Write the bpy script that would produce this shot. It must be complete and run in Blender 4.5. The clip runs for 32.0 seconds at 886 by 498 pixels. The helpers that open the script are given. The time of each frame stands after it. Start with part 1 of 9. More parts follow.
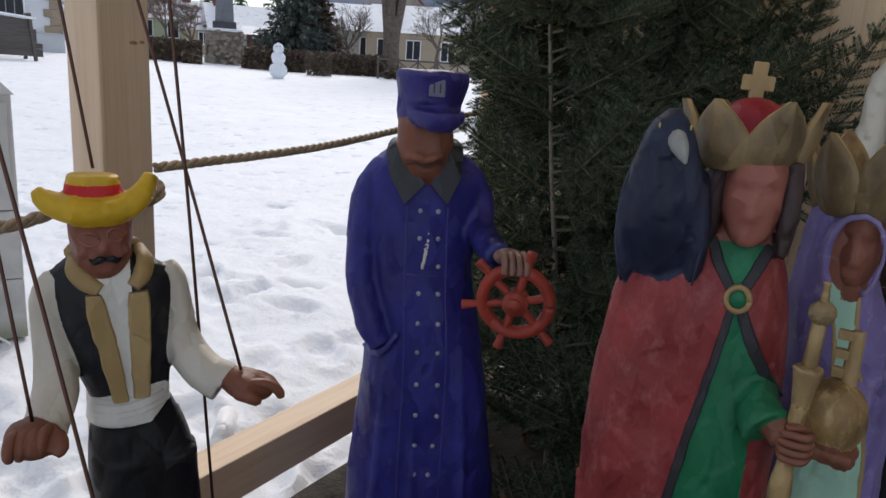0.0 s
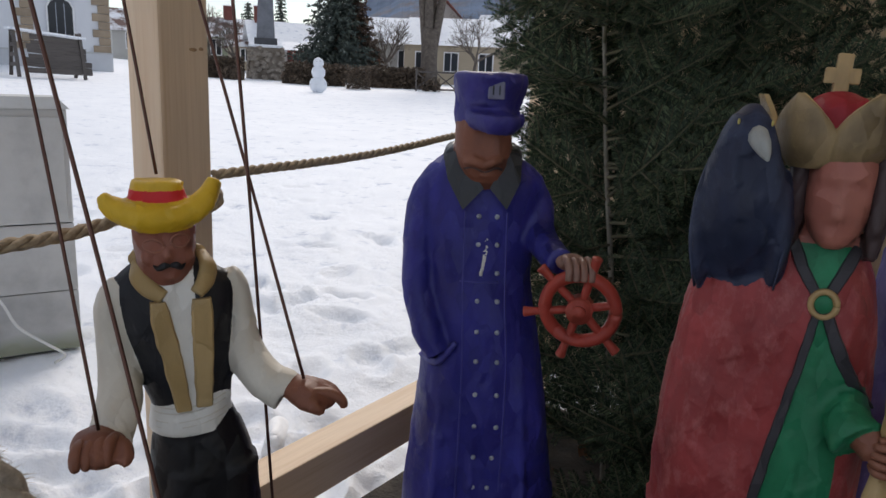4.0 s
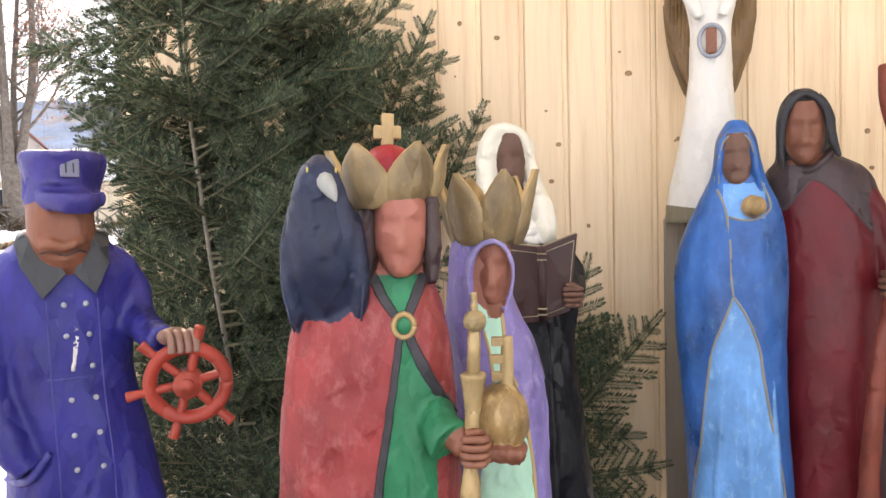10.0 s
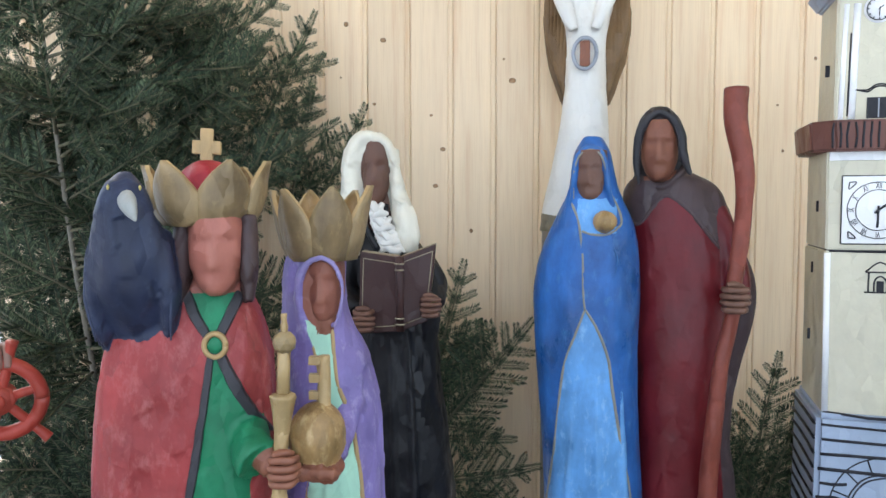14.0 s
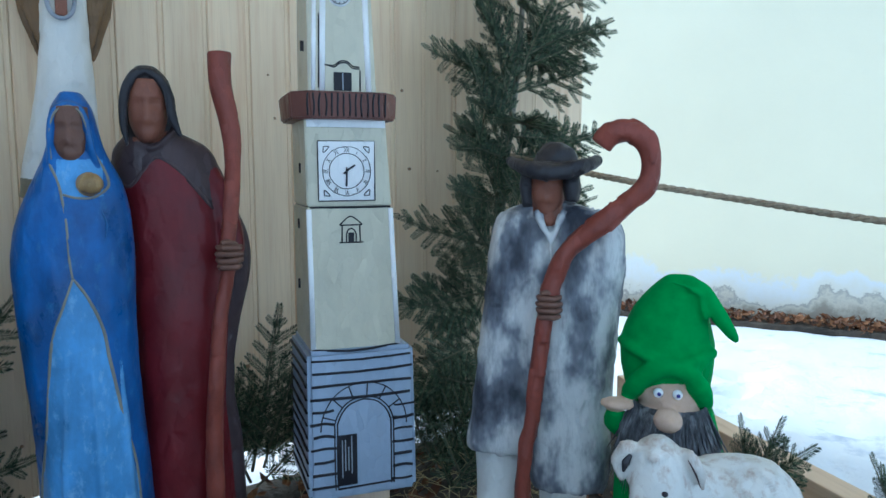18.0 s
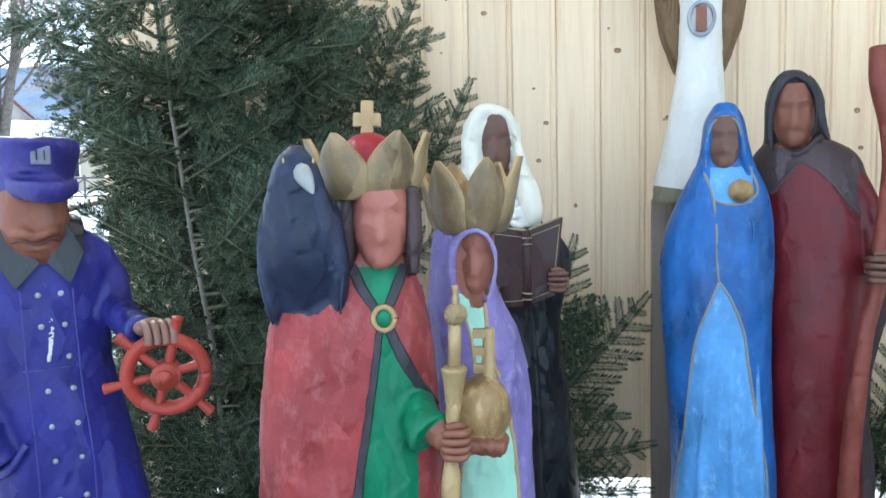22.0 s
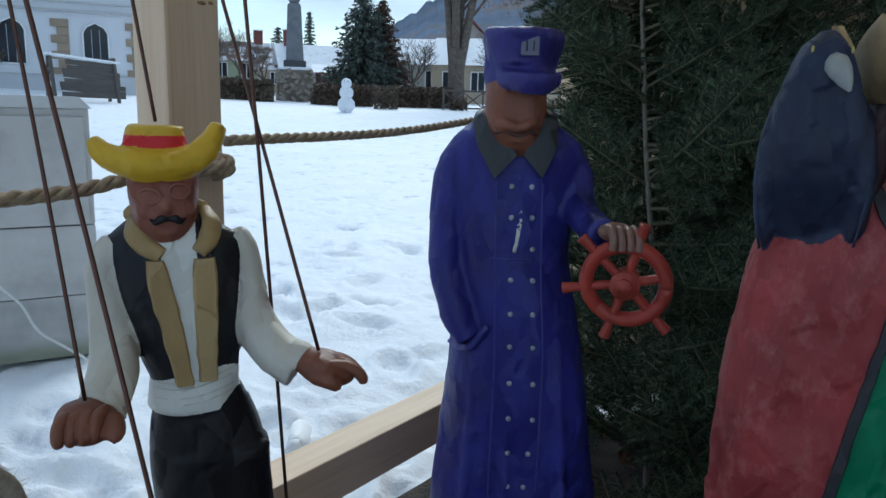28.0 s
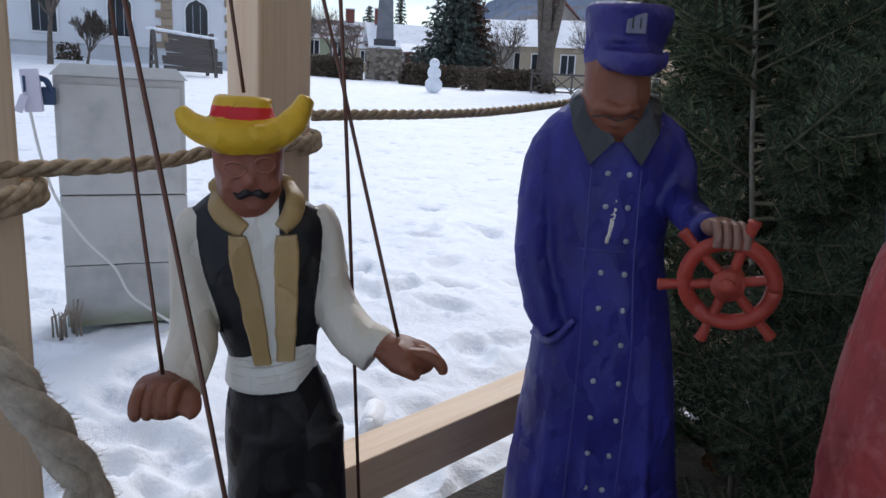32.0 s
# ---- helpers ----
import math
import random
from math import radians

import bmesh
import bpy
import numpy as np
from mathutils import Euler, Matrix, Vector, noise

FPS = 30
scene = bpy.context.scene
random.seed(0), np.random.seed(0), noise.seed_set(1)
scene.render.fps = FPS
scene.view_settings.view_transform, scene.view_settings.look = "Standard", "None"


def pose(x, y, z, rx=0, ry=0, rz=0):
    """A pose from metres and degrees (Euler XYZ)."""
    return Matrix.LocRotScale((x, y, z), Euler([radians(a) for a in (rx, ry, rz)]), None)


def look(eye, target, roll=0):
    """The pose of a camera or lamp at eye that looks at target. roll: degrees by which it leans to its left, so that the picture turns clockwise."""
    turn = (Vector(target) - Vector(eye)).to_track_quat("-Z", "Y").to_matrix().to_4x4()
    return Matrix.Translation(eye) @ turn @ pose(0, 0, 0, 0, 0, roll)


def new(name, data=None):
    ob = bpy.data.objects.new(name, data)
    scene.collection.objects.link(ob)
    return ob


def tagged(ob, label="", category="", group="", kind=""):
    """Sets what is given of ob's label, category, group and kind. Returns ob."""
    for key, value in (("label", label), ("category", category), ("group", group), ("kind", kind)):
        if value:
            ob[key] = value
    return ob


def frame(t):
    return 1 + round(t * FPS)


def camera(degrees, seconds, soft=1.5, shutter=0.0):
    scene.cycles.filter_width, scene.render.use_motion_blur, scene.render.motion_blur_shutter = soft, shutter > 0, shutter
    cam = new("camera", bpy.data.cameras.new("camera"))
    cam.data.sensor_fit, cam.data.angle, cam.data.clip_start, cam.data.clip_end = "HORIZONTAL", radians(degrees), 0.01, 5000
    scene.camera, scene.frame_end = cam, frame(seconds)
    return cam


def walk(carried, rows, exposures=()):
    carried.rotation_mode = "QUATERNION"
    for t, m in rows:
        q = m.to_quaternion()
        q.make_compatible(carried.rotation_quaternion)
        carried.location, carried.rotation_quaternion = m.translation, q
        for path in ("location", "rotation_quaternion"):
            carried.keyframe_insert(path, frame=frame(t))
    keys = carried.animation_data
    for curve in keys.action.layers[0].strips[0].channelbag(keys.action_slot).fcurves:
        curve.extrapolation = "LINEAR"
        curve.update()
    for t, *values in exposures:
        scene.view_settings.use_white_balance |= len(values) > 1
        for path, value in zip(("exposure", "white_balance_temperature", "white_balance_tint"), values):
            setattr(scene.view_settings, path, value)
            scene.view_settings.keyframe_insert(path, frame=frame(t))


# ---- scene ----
cam = camera(62.39, 32.0)
# seconds, eye, then degrees: turn to the left, look up, lean
PATH = [
    (0.0, (0.0001, 0.0032, 1.2500), 31.73, -13.43, 3.61),
    (0.5, (0.0003, 0.0068, 1.2481), 32.94, -13.41, 3.45),
    (1.0, (-0.0109, 0.0070, 1.2468), 34.83, -13.60, 3.22),
    (1.5, (-0.0202, 0.0066, 1.2432), 37.15, -13.81, 2.54),
    (2.0, (-0.0237, 0.0093, 1.2455), 39.03, -14.21, 1.90),
    (2.5, (-0.0227, 0.0127, 1.2443), 39.93, -14.20, 1.78),
    (4.5, (-0.0643, 0.0065, 1.2109), 31.59, -11.84, 2.85),
    (5.0, (-0.0721, 0.0108, 1.1830), 28.30, -11.00, 2.99),
    (5.5, (-0.0743, 0.0203, 1.1716), 26.09, -10.26, 2.76),
    (6.0, (-0.0831, 0.0194, 1.1534), 23.66, -8.96, 3.14),
    (6.5, (-0.0856, 0.0219, 1.1383), 21.66, -7.71, 3.34),
    (7.0, (-0.0777, 0.0215, 1.1244), 19.82, -6.08, 2.34),
    (7.5, (-0.0664, 0.0116, 1.1123), 18.06, -4.25, 1.42),
    (8.0, (-0.0597, 0.0060, 1.1017), 15.89, -3.10, 0.47),
    (8.5, (-0.0511, 0.0050, 1.1008), 13.94, -3.10, -0.02),
    (9.0, (-0.0349, 0.0074, 1.1054), 11.82, -3.18, -0.24),
    (9.5, (-0.0082, -0.0036, 1.1117), 9.34, -2.96, -0.94),
    (10.0, (0.0180, -0.0150, 1.1217), 6.32, -2.69, -1.36),
    (10.5, (0.0379, -0.0327, 1.1306), 4.33, -2.63, -1.72),
    (11.0, (0.0592, -0.0263, 1.1459), 2.32, -2.96, -1.46),
    (11.5, (0.1317, -0.0097, 1.1653), 0.97, -3.18, -1.43),
    (12.0, (0.2037, 0.0009, 1.1675), 1.05, -3.25, -1.32),
    (12.5, (0.2430, 0.0077, 1.1686), 2.93, -3.41, -1.51),
    (13.0, (0.2710, 0.0113, 1.1715), 4.12, -3.63, -1.11),
    (13.5, (0.2586, 0.0065, 1.1774), 4.33, -3.75, -0.58),
    (15.5, (0.1848, -0.0013, 1.1580), -13.90, -3.99, 0.87),
    (16.0, (0.2038, -0.0090, 1.1535), -18.31, -4.43, 0.91),
    (16.5, (0.2420, -0.0145, 1.1500), -21.74, -4.87, 1.02),
    (17.0, (0.2745, -0.0321, 1.1509), -25.84, -5.09, 0.97),
    (17.5, (0.3031, -0.0499, 1.1510), -30.67, -5.46, 0.53),
    (18.0, (0.3053, -0.0493, 1.1542), -33.60, -6.18, -0.13),
    (18.5, (0.3005, -0.0441, 1.1555), -31.18, -6.58, -0.73),
    (19.0, (0.2764, -0.0363, 1.1570), -26.79, -6.47, -1.01),
    (19.5, (0.2219, -0.0270, 1.1678), -18.57, -6.25, -1.18),
    (20.0, (0.1733, -0.0077, 1.1644), -11.89, -5.56, -1.05),
    (20.5, (0.1456, -0.0045, 1.1677), -5.80, -5.29, -1.04),
    (21.0, (0.1247, -0.0033, 1.1648), -0.58, -5.06, -1.26),
    (21.5, (0.0856, 0.0032, 1.1594), 2.50, -5.06, -1.30),
    (22.0, (0.0327, 0.0108, 1.1569), 5.66, -5.13, -1.30),
    (22.5, (-0.0151, 0.0191, 1.1537), 8.38, -5.22, -1.22),
    (23.0, (-0.0794, 0.0260, 1.1614), 11.45, -5.25, -1.23),
    (23.5, (-0.1233, 0.0093, 1.1627), 14.62, -5.22, -1.68),
    (24.0, (-0.1358, 0.0157, 1.1636), 18.87, -5.55, -1.52),
    (24.5, (-0.1419, 0.0328, 1.1535), 22.76, -6.07, -1.62),
    (25.0, (-0.1380, 0.0521, 1.1488), 27.04, -6.93, -0.93),
    (25.5, (-0.1323, 0.0602, 1.1448), 30.81, -7.91, -0.33),
    (27.5, (-0.1397, 0.0753, 1.1270), 35.76, -10.69, 1.27),
    (28.0, (-0.1091, 0.0902, 1.1179), 37.18, -11.20, 1.63),
    (28.5, (-0.0997, 0.0880, 1.1242), 41.54, -11.65, 1.76),
    (29.0, (-0.1425, 0.0995, 1.1182), 43.37, -12.05, 2.21),
    (29.5, (-0.1544, 0.1144, 1.1134), 43.04, -12.56, 2.82),
    (30.0, (-0.1589, 0.1213, 1.1155), 43.00, -12.85, 3.40),
    (30.5, (-0.1539, 0.1208, 1.1140), 43.22, -12.87, 3.55),
    (31.0, (-0.1555, 0.1249, 1.1107), 43.35, -12.84, 3.27),
    (31.5, (-0.1539, 0.1217, 1.1134), 43.42, -12.89, 3.29),
    (32.0, (-0.1528, 0.1244, 1.1116), 43.46, -12.83, 3.13),
]
# seconds, stops, kelvin, tint
EXPOSURES = [(0.0, -0.04, 6650, 13), (5.0, -0.09, 6750, 13), (7.5, 0.75, 7180, 15), (9.0, 1.66, 7720, 17), (10.0, 1.98, 7620, 17), (12.0, 1.77, 6950, 12), (13.0, 1.80, 6560, 9), (16.0, 1.35, 5800, 4), (17.0, 1.3, 5430, -1), (18.0, 0.85, 5060, -3), (20.0, 1.25, 5540, 1), (22.0, 1.89, 5650, 1), (23.0, 1.88, 5380, -3), (24.0, 0.86, 5060, -8), (25.5, -0.2, 4850, -11), (28.0, -0.1, 5500, 0), (29.0, -0.05, 5700, 3), (30.0, 0.0, 5920, 8), (32.0, 0.0, 6020, 13)]
walk(cam, [(t, Matrix.Translation(e) @ pose(0, 0, 0, 0, 0, yaw) @ pose(0, 0, 0, 90 + pitch) @ pose(0, 0, 0, 0, 0, lean)) for t, e, yaw, pitch, lean in PATH], EXPOSURES)

# ---- world and light ----
world = bpy.data.worlds.new("sky")
scene.world = world
world.use_nodes = True
wn, wl = world.node_tree.nodes, world.node_tree.links
wn.clear()
w_out, w_bg, w_sky = wn.new("ShaderNodeOutputWorld"), wn.new("ShaderNodeBackground"), wn.new("ShaderNodeTexSky")
w_sky.sky_type, w_sky.sun_disc = "NISHITA", False
SUN_EL, SUN_AZ = radians(38), radians(-35)
w_sky.sun_elevation, w_sky.sun_rotation, w_sky.air_density, w_sky.dust_density = SUN_EL, SUN_AZ, 1.0, 0.4
# broken winter cloud over the blue
w_co, w_map, w_noise, w_ramp, w_mix = wn.new("ShaderNodeTexCoord"), wn.new("ShaderNodeMapping"), wn.new("ShaderNodeTexNoise"), wn.new("ShaderNodeValToRGB"), wn.new("ShaderNodeMix")
w_map.inputs["Scale"].default_value = (1.6, 1.6, 5.0)
w_noise.inputs["Scale"].default_value, w_noise.inputs["Detail"].default_value, w_noise.inputs["Roughness"].default_value = 1.7, 7.0, 0.55
w_ramp.color_ramp.elements[0].position, w_ramp.color_ramp.elements[1].position = 0.30, 0.62
w_mix.data_type = "RGBA"
w_mix.inputs["B"].default_value = (5.4, 5.9, 6.6, 1)
wl.new(w_co.outputs["Generated"], w_map.inputs["Vector"])
wl.new(w_map.outputs["Vector"], w_noise.inputs["Vector"])
wl.new(w_noise.outputs["Fac"], w_ramp.inputs["Fac"])
wl.new(w_ramp.outputs["Color"], w_mix.inputs["Factor"])
wl.new(w_sky.outputs["Color"], w_mix.inputs["A"])
wl.new(w_mix.outputs["Result"], w_bg.inputs["Color"])
w_bg.inputs["Strength"].default_value = 0.13
wl.new(w_bg.outputs["Background"], w_out.inputs["Surface"])
sun = new("sun", bpy.data.lights.new("sun", "SUN"))
sun.data.energy, sun.data.angle, sun.data.color = 2.0, radians(30), (1.0, 0.95, 0.88)
sun.matrix_world = look((0, 0, 20), Vector((0, 0, 20)) - Vector((math.sin(SUN_AZ) * math.cos(SUN_EL), math.cos(SUN_AZ) * math.cos(SUN_EL), math.sin(SUN_EL))))


# ---- materials ----
def material(name, rough=0.6, metal=0.0):
    m = bpy.data.materials.new(name)
    m.use_nodes = True
    b = m.node_tree.nodes["Principled BSDF"]
    b.inputs["Roughness"].default_value, b.inputs["Metallic"].default_value = rough, metal
    return m, m.node_tree.nodes, m.node_tree.links, b


def ramp(nodes, stops):
    r = nodes.new("ShaderNodeValToRGB")
    els = r.color_ramp.elements
    while len(els) < len(stops):
        els.new(0.5)
    for e, (p, c) in zip(els, stops):
        e.position, e.color = p, (*c, 1)
    return r


def noise_node(nodes, links, scale, detail=5.0, rough=0.55, stretch=(1, 1, 1), coords="Object", offset=None):
    co, mp, n = nodes.new("ShaderNodeTexCoord"), nodes.new("ShaderNodeMapping"), nodes.new("ShaderNodeTexNoise")
    mp.inputs["Scale"].default_value = stretch
    n.inputs["Scale"].default_value, n.inputs["Detail"].default_value, n.inputs["Roughness"].default_value = scale, detail, rough
    links.new(co.outputs[coords], mp.inputs["Vector"])
    if offset is not None:
        links.new(offset, mp.inputs["Location"])
    links.new(mp.outputs["Vector"], n.inputs["Vector"])
    return n


def bump(nodes, links, b, height, strength, distance):
    bp = nodes.new("ShaderNodeBump")
    bp.inputs["Strength"].default_value, bp.inputs["Distance"].default_value = strength, distance
    links.new(height, bp.inputs["Height"])
    links.new(bp.outputs["Normal"], b.inputs["Normal"])
    return bp


def shade(c, k):
    return tuple(min(1.0, max(0.0, v * k)) for v in c)


def chisel(n, l, scale):
    """Flat cuts of a gouge, each cell tilted its own way: the height, and one value a cell."""
    co, mp, wob = n.new("ShaderNodeTexCoord"), n.new("ShaderNodeMapping"), n.new("ShaderNodeTexNoise")
    mp.inputs["Scale"].default_value = (1, 1, 0.5)
    l.new(co.outputs["Object"], mp.inputs["Vector"])
    wob.inputs["Scale"].default_value = 30
    l.new(co.outputs["Object"], wob.inputs["Vector"])
    bend = n.new("ShaderNodeVectorMath")
    bend.operation = "MULTIPLY_ADD"
    bend.inputs[1].default_value = (0.012, 0.012, 0.012)
    l.new(wob.outputs["Color"], bend.inputs[0])
    l.new(mp.outputs["Vector"], bend.inputs[2])
    vor = n.new("ShaderNodeTexVoronoi")
    vor.inputs["Scale"].default_value = scale
    l.new(bend.outputs[0], vor.inputs["Vector"])
    off, tilt, dot = n.new("ShaderNodeVectorMath"), n.new("ShaderNodeVectorMath"), n.new("ShaderNodeVectorMath")
    off.operation, tilt.operation, dot.operation = "SUBTRACT", "SUBTRACT", "DOT_PRODUCT"
    l.new(bend.outputs[0], off.inputs[0])
    l.new(vor.outputs["Position"], off.inputs[1])
    l.new(vor.outputs["Color"], tilt.inputs[0])
    tilt.inputs[1].default_value = (0.5, 0.5, 0.5)
    l.new(off.outputs[0], dot.inputs[0])
    l.new(tilt.outputs[0], dot.inputs[1])
    sep = n.new("ShaderNodeSeparateColor")
    l.new(vor.outputs["Color"], sep.inputs[0])
    return dot.outputs["Value"], sep.outputs[1]


def painted(name, c, wear=None, rough=0.45, spread=0.30, amount=0.58, cuts=34.0, soft=1.0):
    """Brushed paint on carved wood: blotches, long streaks, rubbed edges and chisel marks."""
    m, n, l, b = material(name, rough)
    b.inputs["Specular IOR Level"].default_value = 0.32
    big = noise_node(n, l, 7, 7, 0.62, (1, 1, 0.7))
    r1 = ramp(n, [(0.3, shade(c, 1 - spread)), (0.7, shade(c, 1 + spread))])
    l.new(big.outputs["Fac"], r1.inputs["Fac"])
    streak = noise_node(n, l, 20, 5, 0.6, (1, 1, 0.30))
    r2 = ramp(n, [(0.3, (0.72,) * 3), (0.5, (1,) * 3), (0.7, (1.22,) * 3)])
    l.new(streak.outputs["Fac"], r2.inputs["Fac"])
    brush = n.new("ShaderNodeMix")
    brush.data_type, brush.blend_type = "RGBA", "MULTIPLY"
    brush.inputs["Factor"].default_value = min(1.0, spread * 1.7)
    l.new(r1.outputs["Color"], brush.inputs["A"])
    l.new(r2.outputs["Color"], brush.inputs["B"])
    fine = noise_node(n, l, 42, 7, 0.68, (1, 1, 0.55))
    worn = ramp(n, [(amount + 0.04, (0, 0, 0)), (amount + 0.20, (0.55,) * 3)])
    l.new(fine.outputs["Fac"], worn.inputs["Fac"])
    # the paint is rubbed thin where the carving stands proud
    geo = n.new("ShaderNodeNewGeometry")
    proud = ramp(n, [(0.51, (0, 0, 0)), (0.60, (0.5,) * 3)])
    l.new(geo.outputs["Pointiness"], proud.inputs["Fac"])
    # scuffs and long scratches
    scuff = noise_node(n, l, 13, 9, 0.78, (1.6, 1.6, 0.6))
    scr = ramp(n, [(0.63, (0, 0, 0)), (0.74, (0.45,) * 3)])
    l.new(scuff.outputs["Fac"], scr.inputs["Fac"])
    rub = n.new("ShaderNodeMath")
    rub.operation = "MAXIMUM"
    l.new(worn.outputs["Color"], rub.inputs[0])
    l.new(scr.outputs["Color"], rub.inputs[1])
    both = n.new("ShaderNodeMath")
    both.operation = "MAXIMUM"
    l.new(rub.outputs[0], both.inputs[0])
    l.new(proud.outputs["Color"], both.inputs[1])
    mx = n.new("ShaderNodeMix")
    mx.data_type = "RGBA"
    mx.inputs["B"].default_value = (*(wear or shade(c, 1.5)), 1)
    l.new(brush.outputs["Result"], mx.inputs["A"])
    l.new(both.outputs[0], mx.inputs["Factor"])
    facets = chisel(n, l, cuts)
    relief = n.new("ShaderNodeMath")
    relief.operation, relief.inputs[1].default_value = "MULTIPLY_ADD", 0.0022
    l.new(fine.outputs["Fac"], relief.inputs[0])
    l.new(facets[0], relief.inputs[2])
    bump(n, l, b, relief.outputs[0], 0.50 * soft, 1.0)
    tone = n.new("ShaderNodeMapRange")
    tone.inputs["To Min"].default_value, tone.inputs["To Max"].default_value = 1 - min(0.3, spread) * soft * 0.30, 1 + min(0.3, spread) * soft * 0.22
    l.new(facets[1], tone.inputs["Value"])
    hsv = n.new("ShaderNodeHueSaturation")
    l.new(tone.outputs["Result"], hsv.inputs["Value"])
    l.new(mx.outputs["Result"], hsv.inputs["Color"])
    l.new(hsv.outputs["Color"], b.inputs["Base Color"])
    rr = ramp(n, [(0.3, (rough - 0.12,) * 3), (0.7, (rough + 0.15,) * 3)])
    l.new(big.outputs["Fac"], rr.inputs["Fac"])
    l.new(rr.outputs["Color"], b.inputs["Roughness"])
    return m


def wood(name, light, dark, scale=1.0, axis=2, rough=0.55, knots=True):
    """Planed softwood: long grain along one axis, year rings and knots, each piece its own."""
    m, n, l, b = material(name, rough)
    info = n.new("ShaderNodeObjectInfo")
    mul = n.new("ShaderNodeVectorMath")
    mul.operation = "SCALE"
    mul.inputs[0].default_value = (37, 19, 53)
    l.new(info.outputs["Random"], mul.inputs["Scale"])
    st = [11.0, 11.0, 11.0]
    st[axis] = 0.55
    grain = noise_node(n, l, 3.2 * scale, 5, 0.6, tuple(st), offset=mul.outputs[0])
    st2 = [60.0, 60.0, 60.0]
    st2[axis] = 1.5
    fine = noise_node(n, l, 4 * scale, 3, 0.6, tuple(st2), offset=mul.outputs[0])
    r = ramp(n, [(0.30, dark), (0.48, shade(light, 0.93)), (0.72, light)])
    l.new(grain.outputs["Fac"], r.inputs["Fac"])
    mx = n.new("ShaderNodeMix")
    mx.data_type, mx.blend_type = "RGBA", "MULTIPLY"
    mx.inputs["Factor"].default_value = 0.35
    l.new(r.outputs["Color"], mx.inputs["A"])
    fr = ramp(n, [(0.30, (0.80, 0.72, 0.64)), (0.5, (1, 1, 1))])
    l.new(fine.outputs["Fac"], fr.inputs["Fac"])
    l.new(fr.outputs["Color"], mx.inputs["B"])
    tint = n.new("ShaderNodeHueSaturation")
    tr = n.new("ShaderNodeMapRange")
    tr.inputs["To Min"].default_value, tr.inputs["To Max"].default_value = 0.9, 1.08
    l.new(info.outputs["Random"], tr.inputs["Value"])
    l.new(tr.outputs["Result"], tint.inputs["Value"])
    l.new(mx.outputs["Result"], tint.inputs["Color"])
    l.new(tint.outputs["Color"], b.inputs["Base Color"])
    bump(n, l, b, fine.outputs["Fac"], 0.15, 0.002)
    return m


def mottled(name, stops, scale, rough=0.8, detail=7, bump_s=0.4, bump_d=0.01, stretch=(1, 1, 1), coords="Object"):
    m, n, l, b = material(name, rough)
    t = noise_node(n, l, scale, detail, 0.6, stretch, coords)
    r = ramp(n, stops)
    l.new(t.outputs["Fac"], r.inputs["Fac"])
    l.new(r.outputs["Color"], b.inputs["Base Color"])
    t2 = noise_node(n, l, scale * 7, 4, 0.6, stretch, coords)
    bump(n, l, b, t2.outputs["Fac"], bump_s, bump_d)
    return m


def needle_material(name, dark, light):
    m, n, l, b = material(name, 0.55)
    b.inputs["Specular IOR Level"].default_value = 0.25
    g = n.new("ShaderNodeNewGeometry")
    r = ramp(n, [(0.0, shade(dark, 0.6)), (0.55, shade(dark, 1.3)), (1.0, light)])
    l.new(g.outputs["Random Per Island"], r.inputs["Fac"])
    l.new(r.outputs["Color"], b.inputs["Base Color"])
    return m



def snow_material():
    """Old snow: settled crust with a fine grain, blue-grey patches for trodden wet slush and for painted shade of
    hollows.
    """
    m, n, l, b = material("snow", 0.62)
    big, mid, grain = noise_node(n, l, 1.5, 6), noise_node(n, l, 3.6, 9, 0.66), noise_node(n, l, 34, 6, 0.7)
    r1 = ramp(n, [(0.3, (0.82, 0.845, 0.89)), (0.7, (0.90, 0.92, 0.95))])
    # patches darken the base: wet slush plus the bluish shade of footprints
    r2 = ramp(n, [(0.31, (0.62, 0.66, 0.74)), (0.43, (1, 1, 1))])
    l.new(big.outputs["Fac"], r1.inputs["Fac"])
    l.new(mid.outputs["Fac"], r2.inputs["Fac"])
    mx = n.new("ShaderNodeMix")
    mx.data_type, mx.blend_type = "RGBA", "MULTIPLY"
    mx.inputs["Factor"].default_value = 1
    l.new(r1.outputs["Color"], mx.inputs["A"])
    l.new(r2.outputs["Color"], mx.inputs["B"])
    l.new(mx.outputs["Result"], b.inputs["Base Color"])
    sm = n.new("ShaderNodeMath")
    sm.operation, sm.inputs[1].default_value = "MULTIPLY_ADD", 4.0
    l.new(mid.outputs["Fac"], sm.inputs[0])
    l.new(grain.outputs["Fac"], sm.inputs[2])
    bump(n, l, b, sm.outputs[0], 0.7, 0.012)
    return m


M_SNOW = snow_material()
M_PINE = wood("pine_boards", (0.94, 0.742, 0.505), (0.81, 0.585, 0.37))
M_BEAM = wood("spruce_beam", (0.74, 0.58, 0.42), (0.64, 0.47, 0.32))
M_BEAM_X = wood("spruce_beam_level", (0.76, 0.56, 0.37), (0.64, 0.44, 0.27), axis=1)
M_OLDWOOD = wood("grey_board", (0.30, 0.25, 0.20), (0.17, 0.13, 0.10))
M_RACKWOOD = wood("old_rack_boards", (0.105, 0.088, 0.078), (0.045, 0.037, 0.032), axis=0)
M_KNOT = mottled("knot", [(0.3, (0.22, 0.115, 0.055)), (0.7, (0.46, 0.29, 0.15))], 60, 0.5)
M_ROPE = mottled("hemp_rope", [(0.3, (0.27, 0.20, 0.13)), (0.7, (0.50, 0.40, 0.28))], 70, 0.9, 5, 0.7, 0.004)
